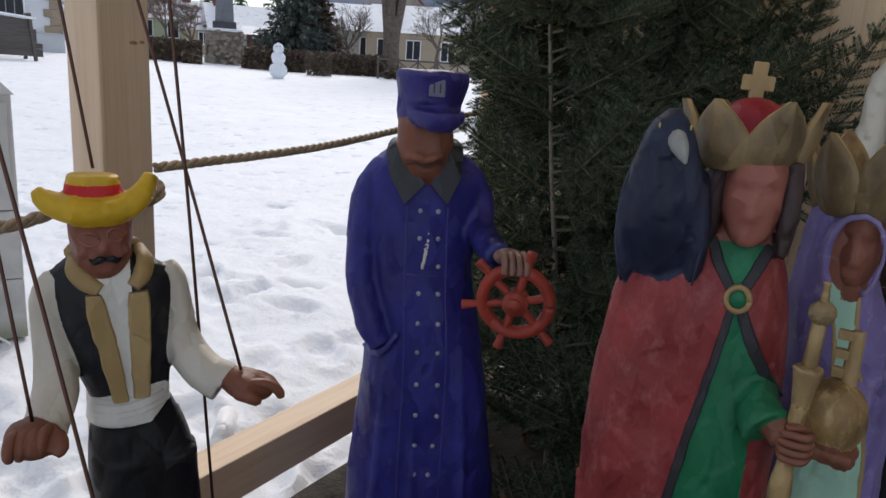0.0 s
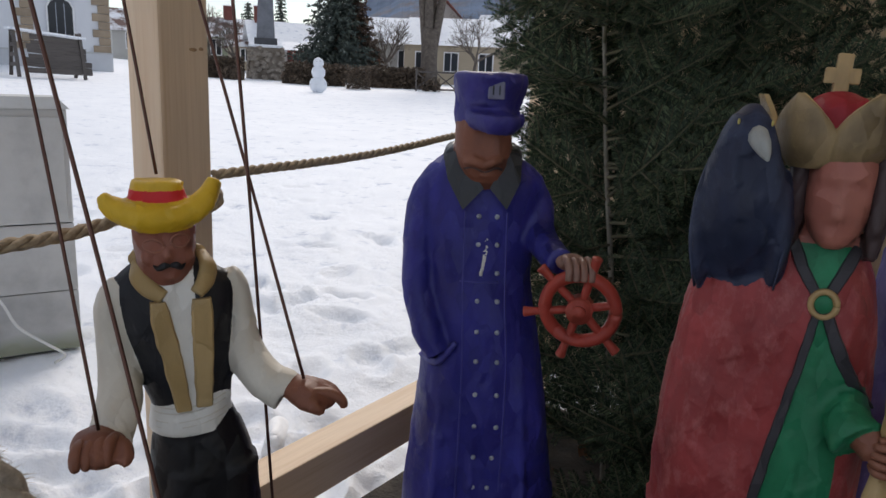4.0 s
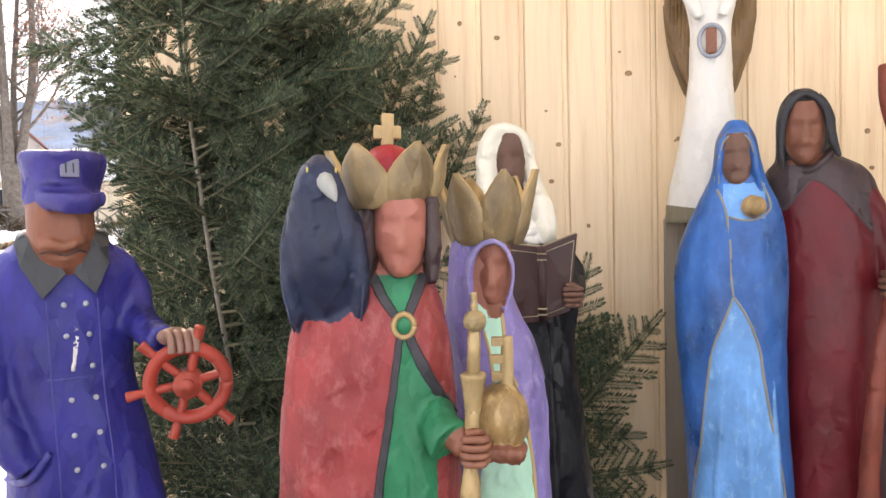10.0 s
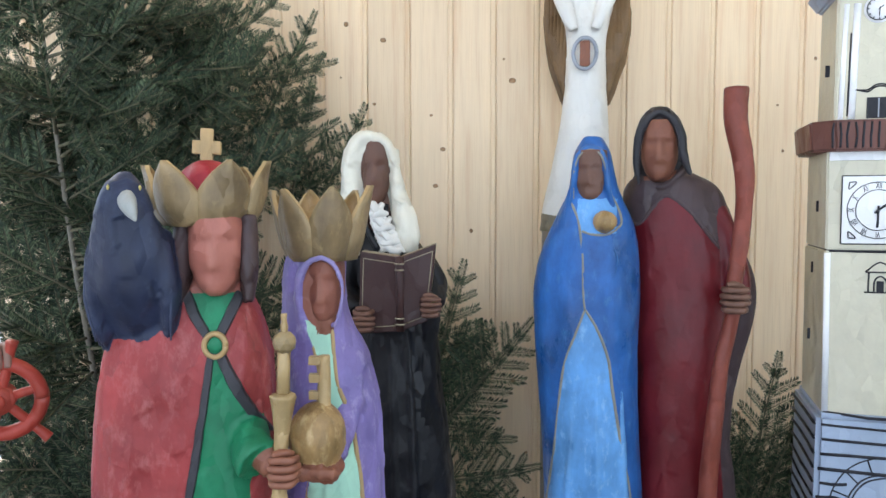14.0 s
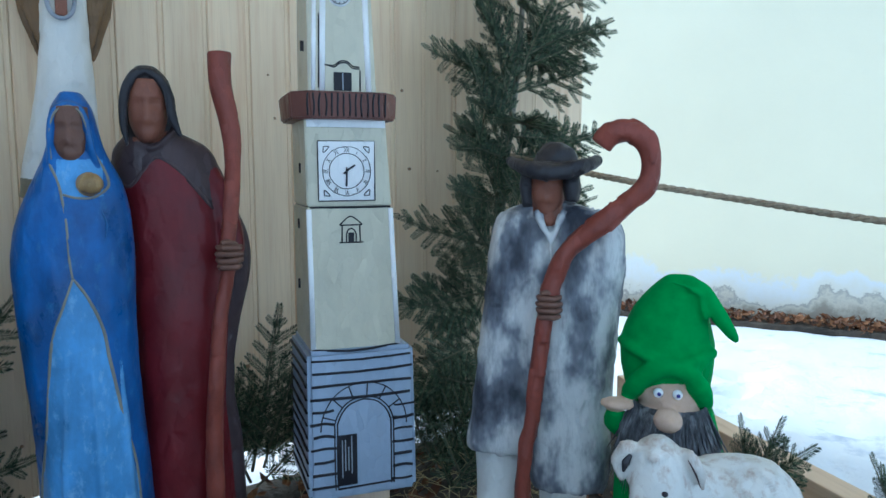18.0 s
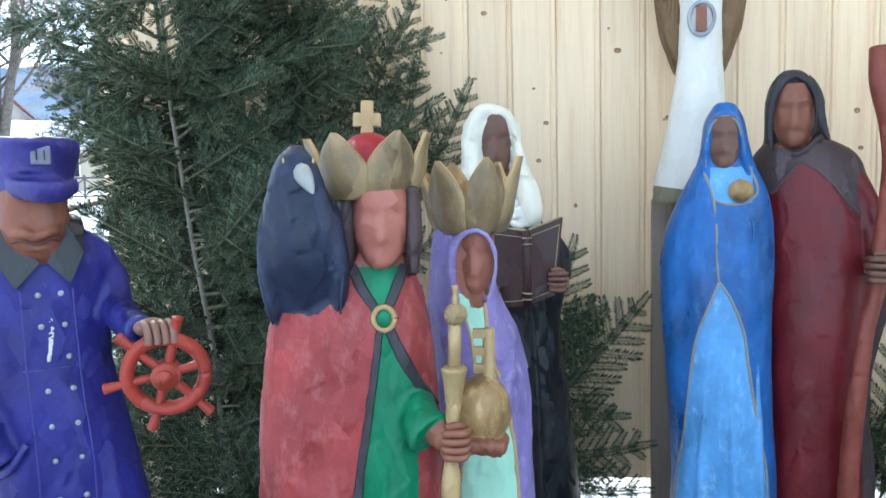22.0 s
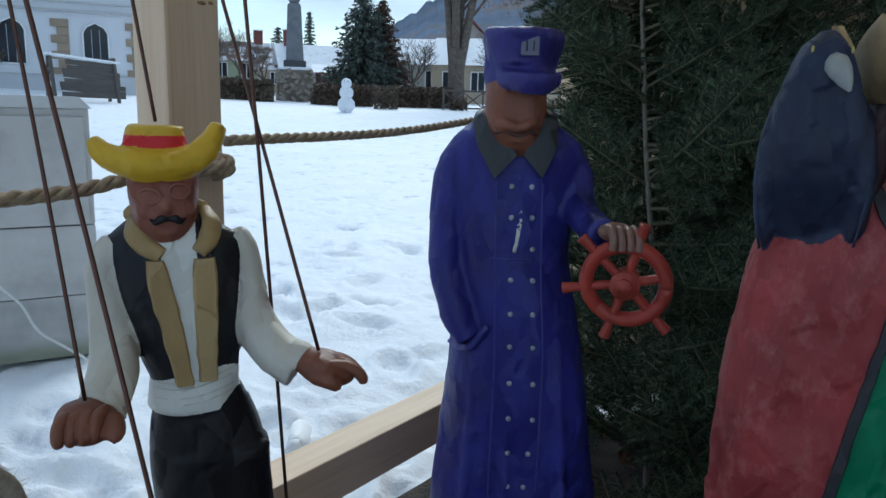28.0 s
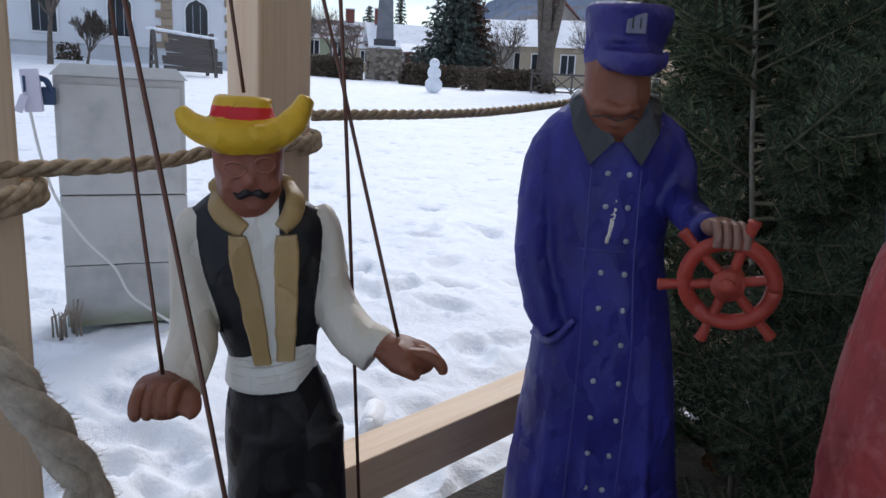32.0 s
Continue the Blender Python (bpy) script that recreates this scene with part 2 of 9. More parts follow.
M_CONCRETE = mottled("grey_concrete", [(0.25, (0.36, 0.36, 0.355)), (0.5, (0.50, 0.50, 0.49)), (0.75, (0.56, 0.56, 0.55))], 5, 0.85, 8, 0.3, 0.004)
M_ROPE_PALE = mottled("pale_hemp_rope", [(0.3, (0.50, 0.42, 0.33)), (0.7, (0.76, 0.67, 0.55))], 90, 0.95, 6, 0.9, 0.006)
M_WIRE = material("copper_wire", 0.35, 0.7)[0]
M_WIRE.node_tree.nodes["Principled BSDF"].inputs["Base Color"].default_value = (0.11, 0.055, 0.042, 1)
M_NEEDLE = needle_material("fir_needles", (0.027, 0.045, 0.025), (0.155, 0.20, 0.105))
M_BARK = mottled("fir_bark", [(0.3, (0.09, 0.085, 0.05)), (0.7, (0.20, 0.18, 0.11))], 40, 0.9)
M_STEM = mottled("pale_stem", [(0.3, (0.158, 0.144, 0.108)), (0.7, (0.288, 0.266, 0.216))], 40, 0.8)
# paints
P_NAVY = painted("navy_paint", (0.026, 0.026, 0.20), (0.10, 0.10, 0.32))
P_NAVY_HAT = painted("hat_blue_paint", (0.035, 0.030, 0.18), (0.10, 0.10, 0.25))
P_COLLAR = painted("grey_collar_paint", (0.024, 0.027, 0.032), (0.06, 0.064, 0.07), spread=0.35)
P_SKIN = painted("brown_wood_stain", (0.20, 0.075, 0.045), (0.30, 0.13, 0.08), spread=0.15)
P_SKIN_RED = painted("reddish_face_paint", (0.345, 0.122, 0.090), (0.46, 0.19, 0.13), spread=0.15)
P_SKIN_MID = painted("ruddy_brown_stain", (0.235, 0.085, 0.056), (0.32, 0.15, 0.10), spread=0.2)
P_EYE = painted("dull_yellow_eye", (0.36, 0.30, 0.10))
P_SKIN_DARK = painted("dark_face_stain", (0.13, 0.065, 0.045), spread=0.15)
P_RED = painted("red_cape_paint", (0.27, 0.040, 0.040), (0.40, 0.13, 0.12), spread=0.30, amount=0.48)
P_WHEEL = painted("wheel_red_paint", (0.33, 0.035, 0.022), (0.38, 0.09, 0.06))
P_GREEN = painted("green_robe_paint", (0.012, 0.16, 0.070), (0.05, 0.24, 0.13))
P_TRIM = painted("charcoal_trim_paint", (0.030, 0.028, 0.032))
P_BLACK = painted("black_paint", (0.008, 0.008, 0.010), (0.022, 0.022, 0.026))
P_RAVEN = painted("raven_blue_black", (0.018, 0.024, 0.050), (0.075, 0.09, 0.14), spread=0.45)
P_GOLD = painted("dull_gold_paint", (0.30, 0.185, 0.075), (0.60, 0.44, 0.22), rough=0.36, spread=0.62, amount=0.46, cuts=48.0)
P_KHAKI = painted("crown_khaki_paint", (0.195, 0.135, 0.070), (0.40, 0.29, 0.14), rough=0.38, spread=0.60, amount=0.50)
P_CRIMSON = painted("crimson_paint", (0.33, 0.02, 0.03))
P_WHITE = painted("white_paint", (0.74, 0.73, 0.69), (0.55, 0.52, 0.46), spread=0.07)
P_WIG = painted("wig_cream_paint", (0.72, 0.69, 0.58), (0.55, 0.50, 0.38), spread=0.08)
P_BEAK = painted("beak_pale_paint", (0.24, 0.25, 0.24), (0.42, 0.42, 0.38), spread=0.40)
P_SKIN_GREY = painted("greyed_brown_stain", (0.19, 0.105, 0.078), spread=0.2)
P_CAPE = painted("cape_grey_brown_paint", (0.060, 0.040, 0.042), (0.10, 0.07, 0.07), spread=0.25)
P_CREAM = painted("cream_shirt_paint", (0.62, 0.58, 0.50), (0.72, 0.70, 0.65), spread=0.10)
P_MINT = painted("mint_gown_paint", (0.36, 0.60, 0.45), spread=0.12)
P_PURPLE = painted("purple_cloak_paint", (0.21, 0.165, 0.39), (0.44, 0.40, 0.60), spread=0.36, amount=0.50)
P_BLUE = painted("deep_blue_paint", (0.024, 0.108, 0.34), (0.085, 0.22, 0.44), rough=0.33, spread=0.50, amount=0.52, soft=0.35)
P_SKY = painted("light_blue_paint", (0.115, 0.30, 0.60), (0.32, 0.53, 0.76), rough=0.36, spread=0.34, amount=0.50, soft=0.35)
P_MAROON = painted("maroon_paint", (0.120, 0.009, 0.013), (0.17, 0.018, 0.022), rough=0.40, spread=0.26, amount=0.60, soft=0.35)
P_DKBROWN = painted("dark_brown_paint", (0.055, 0.034, 0.034), spread=0.25)
P_STAFF = painted("staff_red_brown", (0.21, 0.052, 0.034), (0.08, 0.02, 0.02), spread=0.3)
P_BOOK = painted("book_leather_paint", (0.038, 0.018, 0.017), spread=0.2)
P_PAGE = painted("page_edge_paint", (0.22, 0.18, 0.12))
P_YELLOW = painted("yellow_straw_paint", (0.60, 0.37, 0.02), (0.7, 0.5, 0.1), spread=0.18)
P_REDBAND = painted("red_band_paint", (0.55, 0.018, 0.022), spread=0.12)
P_TAN = painted("tan_lapel_paint", (0.36, 0.24, 0.095), (0.46, 0.34, 0.18), spread=0.2)
P_VEST = painted("vest_black_paint", (0.013, 0.014, 0.018), (0.04, 0.04, 0.046))
P_TOWER = painted("tower_cream_paint", (0.68, 0.64, 0.49), (0.54, 0.51, 0.40), spread=0.12)
P_TWHITE = painted("tower_white_paint", (0.80, 0.80, 0.80), spread=0.05)
P_TBLUE = painted("tower_grey_blue_paint", (0.30, 0.36, 0.46), spread=0.10)
P_TBROWN = painted("tower_brown_paint", (0.13, 0.055, 0.042), spread=0.25)
P_INK = painted("ink_black_paint", (0.015, 0.015, 0.02))
P_BADGE = painted("rubbed_pewter_badge", (0.12, 0.12, 0.19), (0.24, 0.25, 0.32), spread=0.5)
P_STEEL = painted("pewter_paint", (0.28, 0.30, 0.34))
P_HEMLINE = painted("worn_khaki_edge", (0.20, 0.19, 0.16), (0.30, 0.29, 0.24), spread=0.35)
P_HEM = painted("hem_khaki_paint", (0.22, 0.19, 0.13))
P_WING = painted("wing_brown_paint", (0.17, 0.10, 0.045), spread=0.35)
M_FELT = mottled("green_fleece", [(0.3, (0.010, 0.20, 0.028)), (0.7, (0.016, 0.28, 0.045))], 30, 0.95, 5, 0.3, 0.003)
M_NOSE = mottled("beige_fabric", [(0.3, (0.58, 0.40, 0.28)), (0.7, (0.66, 0.48, 0.36))], 60, 0.9)
M_YELLOWCLOTH = mottled("mustard_cloth", [(0.3, (0.42, 0.24, 0.02)), (0.7, (0.5, 0.31, 0.04))], 50, 0.95)
M_FUR = mottled("grey_fur", [(0.28, (0.03, 0.034, 0.04)), (0.5, (0.13, 0.135, 0.15)), (0.72, (0.36, 0.37, 0.39))], 60, 0.9, 6, 0.8, 0.01, (1, 1, 0.25))


def poncho_material():
    m, n, l, b = material("shepherd_cape_paint", 0.6)
    t = noise_node(n, l, 8, 4, 0.55, (1, 1, 0.55))
    r = ramp(n, [(0.36, (0.032, 0.036, 0.052)), (0.46, (0.17, 0.18, 0.21)), (0.545, (0.56, 0.56, 0.55)), (0.8, (0.72, 0.715, 0.69))])
    l.new(t.outputs["Fac"], r.inputs["Fac"])
    dry = noise_node(n, l, 26, 8, 0.72, (1, 1, 0.35))
    r2 = ramp(n, [(0.32, (0.42, 0.43, 0.46)), (0.50, (1, 1, 1)), (0.70, (1.12, 1.11, 1.08))])
    l.new(dry.outputs["Fac"], r2.inputs["Fac"])
    mx = n.new("ShaderNodeMix")
    mx.data_type, mx.blend_type = "RGBA", "MULTIPLY"
    mx.inputs["Factor"].default_value = 0.75
    l.new(r.outputs["Color"], mx.inputs["A"])
    l.new(r2.outputs["Color"], mx.inputs["B"])
    l.new(mx.outputs["Result"], b.inputs["Base Color"])
    f = noise_node(n, l, 45, 5, 0.6, (1, 1, 0.3))
    bump(n, l, b, f.outputs["Fac"], 0.6, 0.009)
    return m


P_PONCHO = poncho_material()


# ---- mesh helpers ----
from mathutils.bvhtree import BVHTree

def link_bm(name, bm, mats, parent=None, smooth=False, m=None):
    me = bpy.data.meshes.new(name)
    bm.to_mesh(me)
    bm.free()
    for mat in mats if isinstance(mats, (list, tuple)) else [mats]:
        me.materials.append(mat)
    if smooth:
        me.polygons.foreach_set("use_smooth", [True] * len(me.polygons))
    ob = new(name, me)
    if parent is not None:
        ob.parent = parent
    if m is not None:
        ob.matrix_basis = m
    return ob


def part(name, bm, mat, parent, label="", smooth=False, m=None):
    """One mesh object under a thing or under a part."""
    ob = link_bm(name, bm, mat, parent, smooth, m)
    return tagged(ob, label)


def thing(name, m, label, category, group="", kind=""):
    ob = new(name)
    ob.empty_display_size = 0.1
    ob.matrix_basis = m
    return tagged(ob, label, category, group, kind)


def box_into(bm, c, s, rot=None, bevel=0.0, mi=0):
    """A box of size s about c, its edges rounded by bevel."""
    old = set(bm.faces)
    r = bmesh.ops.create_cube(bm, size=1.0)
    vs = r["verts"]
    m = Matrix.Translation(c) @ (rot.to_4x4() if rot is not None else Matrix()) @ Matrix.Diagonal((*s, 1))
    bmesh.ops.transform(bm, matrix=m, verts=vs)
    fs = {f for v in vs for f in v.link_faces}
    if bevel:
        es = {e for f in fs for e in f.edges}
        bmesh.ops.bevel(bm, geom=list(es), offset=bevel, segments=2, affect="EDGES", profile=0.6)
    for f in bm.faces:
        if f not in old:
            f.material_index = mi
    return bm


def box(c, s, rot=None, bevel=0.0):
    return box_into(bmesh.new(), c, s, rot, bevel)


def tube_into(bm, pts, radii, seg=10, mi=0, flat=1.0):
    """A swept round bar through pts, closed at both ends."""
    pts = [Vector(p) for p in pts]
    if not isinstance(radii, (list, tuple)):
        radii = [radii] * len(pts)
    radii = [float(r) for r in radii]
    rings, side = [], None
    for i, p in enumerate(pts):
        d = (pts[min(i + 1, len(pts) - 1)] - pts[max(i - 1, 0)]).normalized()
        if side is None:
            side = d.cross(Vector((0, 1, 0)) if abs(d.y) < 0.9 else Vector((1, 0, 0))).normalized()
        side = (side - d * side.dot(d)).normalized()
        up = d.cross(side)
        rings.append([bm.verts.new(p + radii[i] * (math.cos(a) * side + flat * math.sin(a) * up)) for a in (2 * math.pi * k / seg for k in range(seg))])
    fs = []
    for a, b in zip(rings, rings[1:]):
        fs += [bm.faces.new((a[k], a[(k + 1) % seg], b[(k + 1) % seg], b[k])) for k in range(seg)]
    fs += [bm.faces.new(rings[0][::-1]), bm.faces.new(rings[-1])]
    for f in fs:
        f.material_index, f.smooth = mi, True
    return rings


def curve(pts, n=8):
    """Catmull-Rom through pts."""
    ps = [Vector(p) for p in pts]
    ps = [2 * ps[0] - ps[1]] + ps + [2 * ps[-1] - ps[-2]]
    out = []
    for i in range(1, len(ps) - 2):
        a, b, c, d = ps[i - 1 : i + 3]
        for k in range(n):
            t = k / n
            out.append(0.5 * (2 * b + (c - a) * t + (2 * a - 5 * b + 4 * c - d) * t * t + (3 * b - a - 3 * c + d) * t ** 3))
    return out + [ps[-2]]


def lerp_list(vals, n):
    return list(np.interp(np.linspace(0, 1, n), np.linspace(0, 1, len(vals)), vals))


class Sculpt:
    """A carved figure: lofted bodies, limbs and lumps fused into one skin, cut with chisel facets and painted by region; small applied details stay crisp."""

    def __init__(self, voxel=0.006):
        self.bm, self.fine, self.mats, self.surf = bmesh.new(), bmesh.new(), [], None
        self.grp, self.rules, self.voxel = self.bm.faces.layers.int.new("group"), [], voxel
        self.count = 0

    def mi(self, mat):
        if mat not in self.mats:
            self.mats.append(mat)
        return self.mats.index(mat)

    def mark(self, faces, mi):
        """Gives new body faces their paint and a group of their own."""
        self.count += 1
        for f in faces:
            f.material_index, f.smooth = mi, True
            f[self.grp] = self.count
        return self.count

    def loft(self, rings, mat, seg=56, step=0.012, p=2.2):
        """rings: (z, cx, cy, rx, ry) from low to high. Returns its group."""
        a = np.array(rings, float)
        zs = np.linspace(a[0, 0], a[-1, 0], max(6, int((a[-1, 0] - a[0, 0]) / step)))
        cols = [np.interp(zs, a[:, 0], a[:, k]) for k in range(1, 5)]
        w = max(1, int(len(zs) * 0.03))
        ker = np.ones(2 * w + 1) / (2 * w + 1)
        cols = [np.convolve(np.pad(c, w, mode="reflect", reflect_type="odd"), ker, mode="valid") for c in cols]
        self.surf = (zs, cols, p)
        bm, loops = self.bm, []
        for z, cx, cy, rx, ry in zip(zs, *cols):
            ring = []
            for k in range(seg):
                t = 2 * math.pi * k / seg
                c, s = math.cos(t), math.sin(t)
                ring.append(bm.verts.new((cx + rx * math.copysign(abs(c) ** (2 / p), c), cy + ry * math.copysign(abs(s) ** (2 / p), s), z)))
            loops.append(ring)
        return self.skin(loops, mat)

    def skin(self, loops, mat):
        bm, seg, fs = self.bm, len(loops[0]), []
        for r0, r1 in zip(loops, loops[1:]):
            fs += [bm.faces.new((r0[k], r0[(k + 1) % seg], r1[(k + 1) % seg], r1[k])) for k in range(seg)]
        fs += [bm.faces.new(loops[0][::-1]), bm.faces.new(loops[-1])]
        return self.mark(fs, self.mi(mat))

    def front(self, x, z, out=0.0):
        """The point of the last loft's front at x, z."""
        zs, (cx, cy, rx, ry), p = self.surf
        cx, cy, rx, ry = (float(np.interp(z, zs, c)) for c in (cx, cy, rx, ry))
        u = min(0.985, abs((x - cx) / max(rx, 1e-4)))
        return Vector((x, cy - ry * (1 - u ** p) ** (1 / p) - out, z))

    def paint(self, group, mat, test):
        """Paints the part of a body where test(x, y, z) holds; group None is the whole figure."""
        self.rules.append((group, self.mi(mat), test))

    def tube(self, pts, radii, mat, seg=12, flat=1.0, n=6, fine=False):
        ps = curve(pts, n) if len(pts) > 2 else [Vector(p) for p in pts]
        rr = lerp_list(radii, len(ps)) if isinstance(radii, (list, tuple)) else radii
        if fine:
            tube_into(self.fine, ps, rr, seg, self.mi(mat), flat)
            return
        old = set(self.bm.faces)
        tube_into(self.bm, ps, rr, seg, self.mi(mat), flat)
        self.mark([f for f in self.bm.faces if f not in old], self.mi(mat))

    def line(self, xz, r, mat, out=0.0, n=8, flat=1.0):
        """A raised bead along the front of the last loft."""
        ps = [self.front(p.x, p.z, out) for p in curve([(x, 0, z) for x, z in xz], n)]
        tube_into(self.fine, ps, r, 6, self.mi(mat), flat)

    def ball(self, c, r, mat, seg=20, rot=None, fine=False, facets=False):
        bm = self.fine if fine else self.bm
        if facets:
            res = bmesh.ops.create_icosphere(bm, subdivisions=seg, radius=1.0)
        else:
            res = bmesh.ops.create_uvsphere(bm, u_segments=seg, v_segments=max(6, seg * 2 // 3), radius=1.0)
        r = (r, r, r) if isinstance(r, (int, float)) else r
        m = Matrix.Translation(c) @ (rot.to_matrix().to_4x4() if rot is not None else Matrix()) @ Matrix.Diagonal((*r, 1))
        bmesh.ops.transform(bm, matrix=m, verts=res["verts"])
        fs = {f for v in res["verts"] for f in v.link_faces}
        if not fine:
            return self.mark(fs, self.mi(mat))
        for f in fs:
            f.material_index, f.smooth = self.mi(mat), not facets

    def box(self, c, s, mat, rot=None, bevel=0.0):
        box_into(self.fine, c, s, rot.to_matrix() if rot is not None else None, bevel, self.mi(mat))

    def visage(self, c, rx, z0, z1, mat, depth):
        """A head cut in soft broad planes: flat brow, sunk eyes, a wedge of a nose, cheeks and a square chin."""
        cx, cy = c
        h, cols, rows, bm = z1 - z0, 36, 30, self.fine
        wide = ([0.0, 0.06, 0.16, 0.34, 0.58, 0.80, 1.0], [0.34, 0.56, 0.76, 0.95, 1.0, 0.98, 0.90])
        deep = ([0.0, 0.06, 0.16, 0.34, 0.58, 0.80, 1.0], [0.50, 0.80, 0.93, 0.98, 0.93, 0.98, 0.90])
        loops = []
        for i in range(rows + 1):
            v = i / rows
            kw, kd = float(np.interp(v, *wide)), float(np.interp(v, *deep))
            ring = []
            for k in range(cols):
                a = 2 * math.pi * k / cols
                sx, sy = math.sin(a), math.cos(a)
                ex = math.copysign(abs(sx) ** 0.86, sx)
                ey = math.copysign(abs(sy) ** 0.86, sy)
                x = rx * kw * ex
                u = x / rx
                out = 0.0
                if sy > 0:
                    nose = float(np.interp(v, [0.28, 0.33, 0.40, 0.66, 0.74], [0.0, 0.17, 0.23, 0.07, 0.0]))
                    out = nose * math.exp(-abs(u / 0.24) ** 1.5)
                    out -= 0.11 * math.exp(-((abs(u) - 0.44) / 0.26) ** 2 - ((v - 0.61) / 0.075) ** 2)
                    out += 0.05 * math.exp(-((v - 0.725) / 0.04) ** 2) * math.exp(-(u / 0.7) ** 2)
                    out += 0.05 * math.exp(-(u / 0.30) ** 2 - ((v - 0.08) / 0.07) ** 2)
                    out -= 0.025 * math.exp(-(u / 0.34) ** 2 - ((v - 0.215) / 0.018) ** 2)
                ring.append(bm.verts.new((cx + x, cy - depth * (kd * ey + out), z0 + v * h)))
            loops.append(ring)
        self.surf = (np.array([z0, z1]), [np.full(2, cx), np.full(2, cy), np.full(2, rx), np.full(2, depth)], 2.0)
        mi = self.mi(mat)
        for f in [bm.faces.new((p[k], p[(k + 1) % cols], q[(k + 1) % cols], q[k])) for p, q in zip(loops, loops[1:]) for k in range(cols)] + [bm.faces.new(loops[-1]), bm.faces.new(loops[0][::-1])]:
            f.material_index, f.smooth = mi, True

    def petals(self, c, z0, z1, r0, r1, n, mat, edge, turn=0.0, belly=1.0):
        """A crown hollowed from the block: broad shell-like petals that touch low down and part into points."""
        bm, mi, me = self.fine, self.mi(mat), self.mi(edge)
        nu, nv = 8, 10
        for k in range(n):
            mid = 2 * math.pi * (k + turn) / n - math.pi / 2
            lean, tall = 0.10 * noise.noise(Vector((k * 3.7, z0 * 9, 1))), 1 + 0.06 * noise.noise(Vector((k * 5.1, 2, z1 * 7)))
            shells = []
            for t in (0.0, 0.011):
                rows = []
                for i in range(nv + 1):
                    v = i / nv
                    half = math.pi / n * 1.03 * (1 - max(0.0, (v - 0.42) / 0.58) ** 1.5) + 0.03
                    flare = float(np.interp(v, [0, 0.2, 0.45, 0.75, 1], [0, 0.2 + 0.26 * belly, 0.45 + 0.24 * belly, 0.75 + 0.08 * belly, 1]))
                    row = []
                    for j in range(nu + 1):
                        u = 2 * j / nu - 1
                        a = mid + u * half + lean * v * v
                        r = r0 + (r1 - r0) * flare - t * (1 - 0.4 * v) + 0.006 * (1 - u * u) * (1 - 0.3 * v) - 0.004 * abs(u) + 0.0022 * noise.noise(Vector((k, u * 2.3, v * 3)) + Vector((0, 0, z0 * 30)))
                        row.append(bm.verts.new((c[0] + r * math.cos(a), c[1] + r * math.sin(a), z0 + (z1 - z0) * v * tall)))
                    rows.append(row)
                shells.append(rows)
            o, q = shells
            for i in range(nv):
                for j in range(nu):
                    for rows, m in ((o, mi), (q, me)):
                        f = bm.faces.new((rows[i][j], rows[i][j + 1], rows[i + 1][j + 1], rows[i + 1][j]))
                        f.material_index, f.smooth = m, True
                for j in (0, nu):
                    bm.faces.new((o[i][j], o[i + 1][j], q[i + 1][j], q[i][j])).material_index = me
            for i, m in ((0, mi), (nv, me)):
                for j in range(nu):
                    bm.faces.new((o[i][j], o[i][j + 1], q[i][j + 1], q[i][j])).material_index = m

    def strip(self, pts, widths, mat, thick=0.006, side=(1, 0, 0)):
        """A flat raised band along pts, its edges softened."""
        ps, side, bm, mi = curve(pts, 8), Vector(side), self.fine, self.mi(mat)
        ws, rows = lerp_list(widths, len(ps)), []
        for p, w in zip(ps, ws):
            w = float(w) * (1 + 0.10 * noise.noise(p * 45) + 0.06 * noise.noise(p * 160))
            p = p + side * 0.0012 * noise.noise(p * 38 + Vector((5, 0, 0)))
            rows.append([bm.verts.new(p + side * float(w) * a + Vector((0, b * thick, 0))) for a, b in ((-1, 1.0), (-1, -0.35), (-0.8, -1), (0.8, -1), (1, -0.35), (1, 1.0))])
        fs = [bm.faces.new((a[k], a[(k + 1) % 6], b[(k + 1) % 6], b[k])) for a, b in zip(rows, rows[1:]) for k in range(6)] + [bm.faces.new(rows[0]), bm.faces.new(rows[-1][::-1])]
        for f in fs:
            f.material_index = mi

    def fist(self, c, size, mat, up=(0, 0, 1), side=(1, 0, 0)):
        """A hand closed round a bar: the back of the hand, four bent fingers laid across it and a thumb."""
        c, up, side = Vector(c), Vector(up), Vector(side)
        self.ball(c + side * size * 0.15, (size * 0.80, size * 0.74, size * 0.98), mat, 16)
        for k in range(4):
            o = c + up * size * (0.68 - 0.46 * k)
            w = (0.92, 1.0, 0.97, 0.84)[k]
            jut = size * 0.10 * noise.noise(c * 31 + Vector((k * 2.3, 0, 0)))
            self.tube([o - side * size * 0.80 * w + Vector((0, -size * 0.10, jut)), o - side * size * 0.62 * w + Vector((0, -size * 0.72, 0)), o - side * size * 0.10 + Vector((0, -size * 0.98 * w, -jut)), o + side * size * 0.52 * w + Vector((0, -size * 0.84, 0)), o + side * size * 0.90 * w + Vector((0, -size * 0.20, jut))],
                      [size * 0.20, size * 0.235, size * 0.215, size * 0.245, size * 0.20], mat, 10, n=4, fine=True)
        self.tube([c + side * size * 0.5 + up * size * 0.75, c + up * size * 1.05 + Vector((0, -size * 0.5, 0)), c - side * size * 0.55 + up * size * 1.02 + Vector((0, -size * 0.75, 0))], [size * 0.26, size * 0.25, size * 0.18], mat, 10, fine=True)

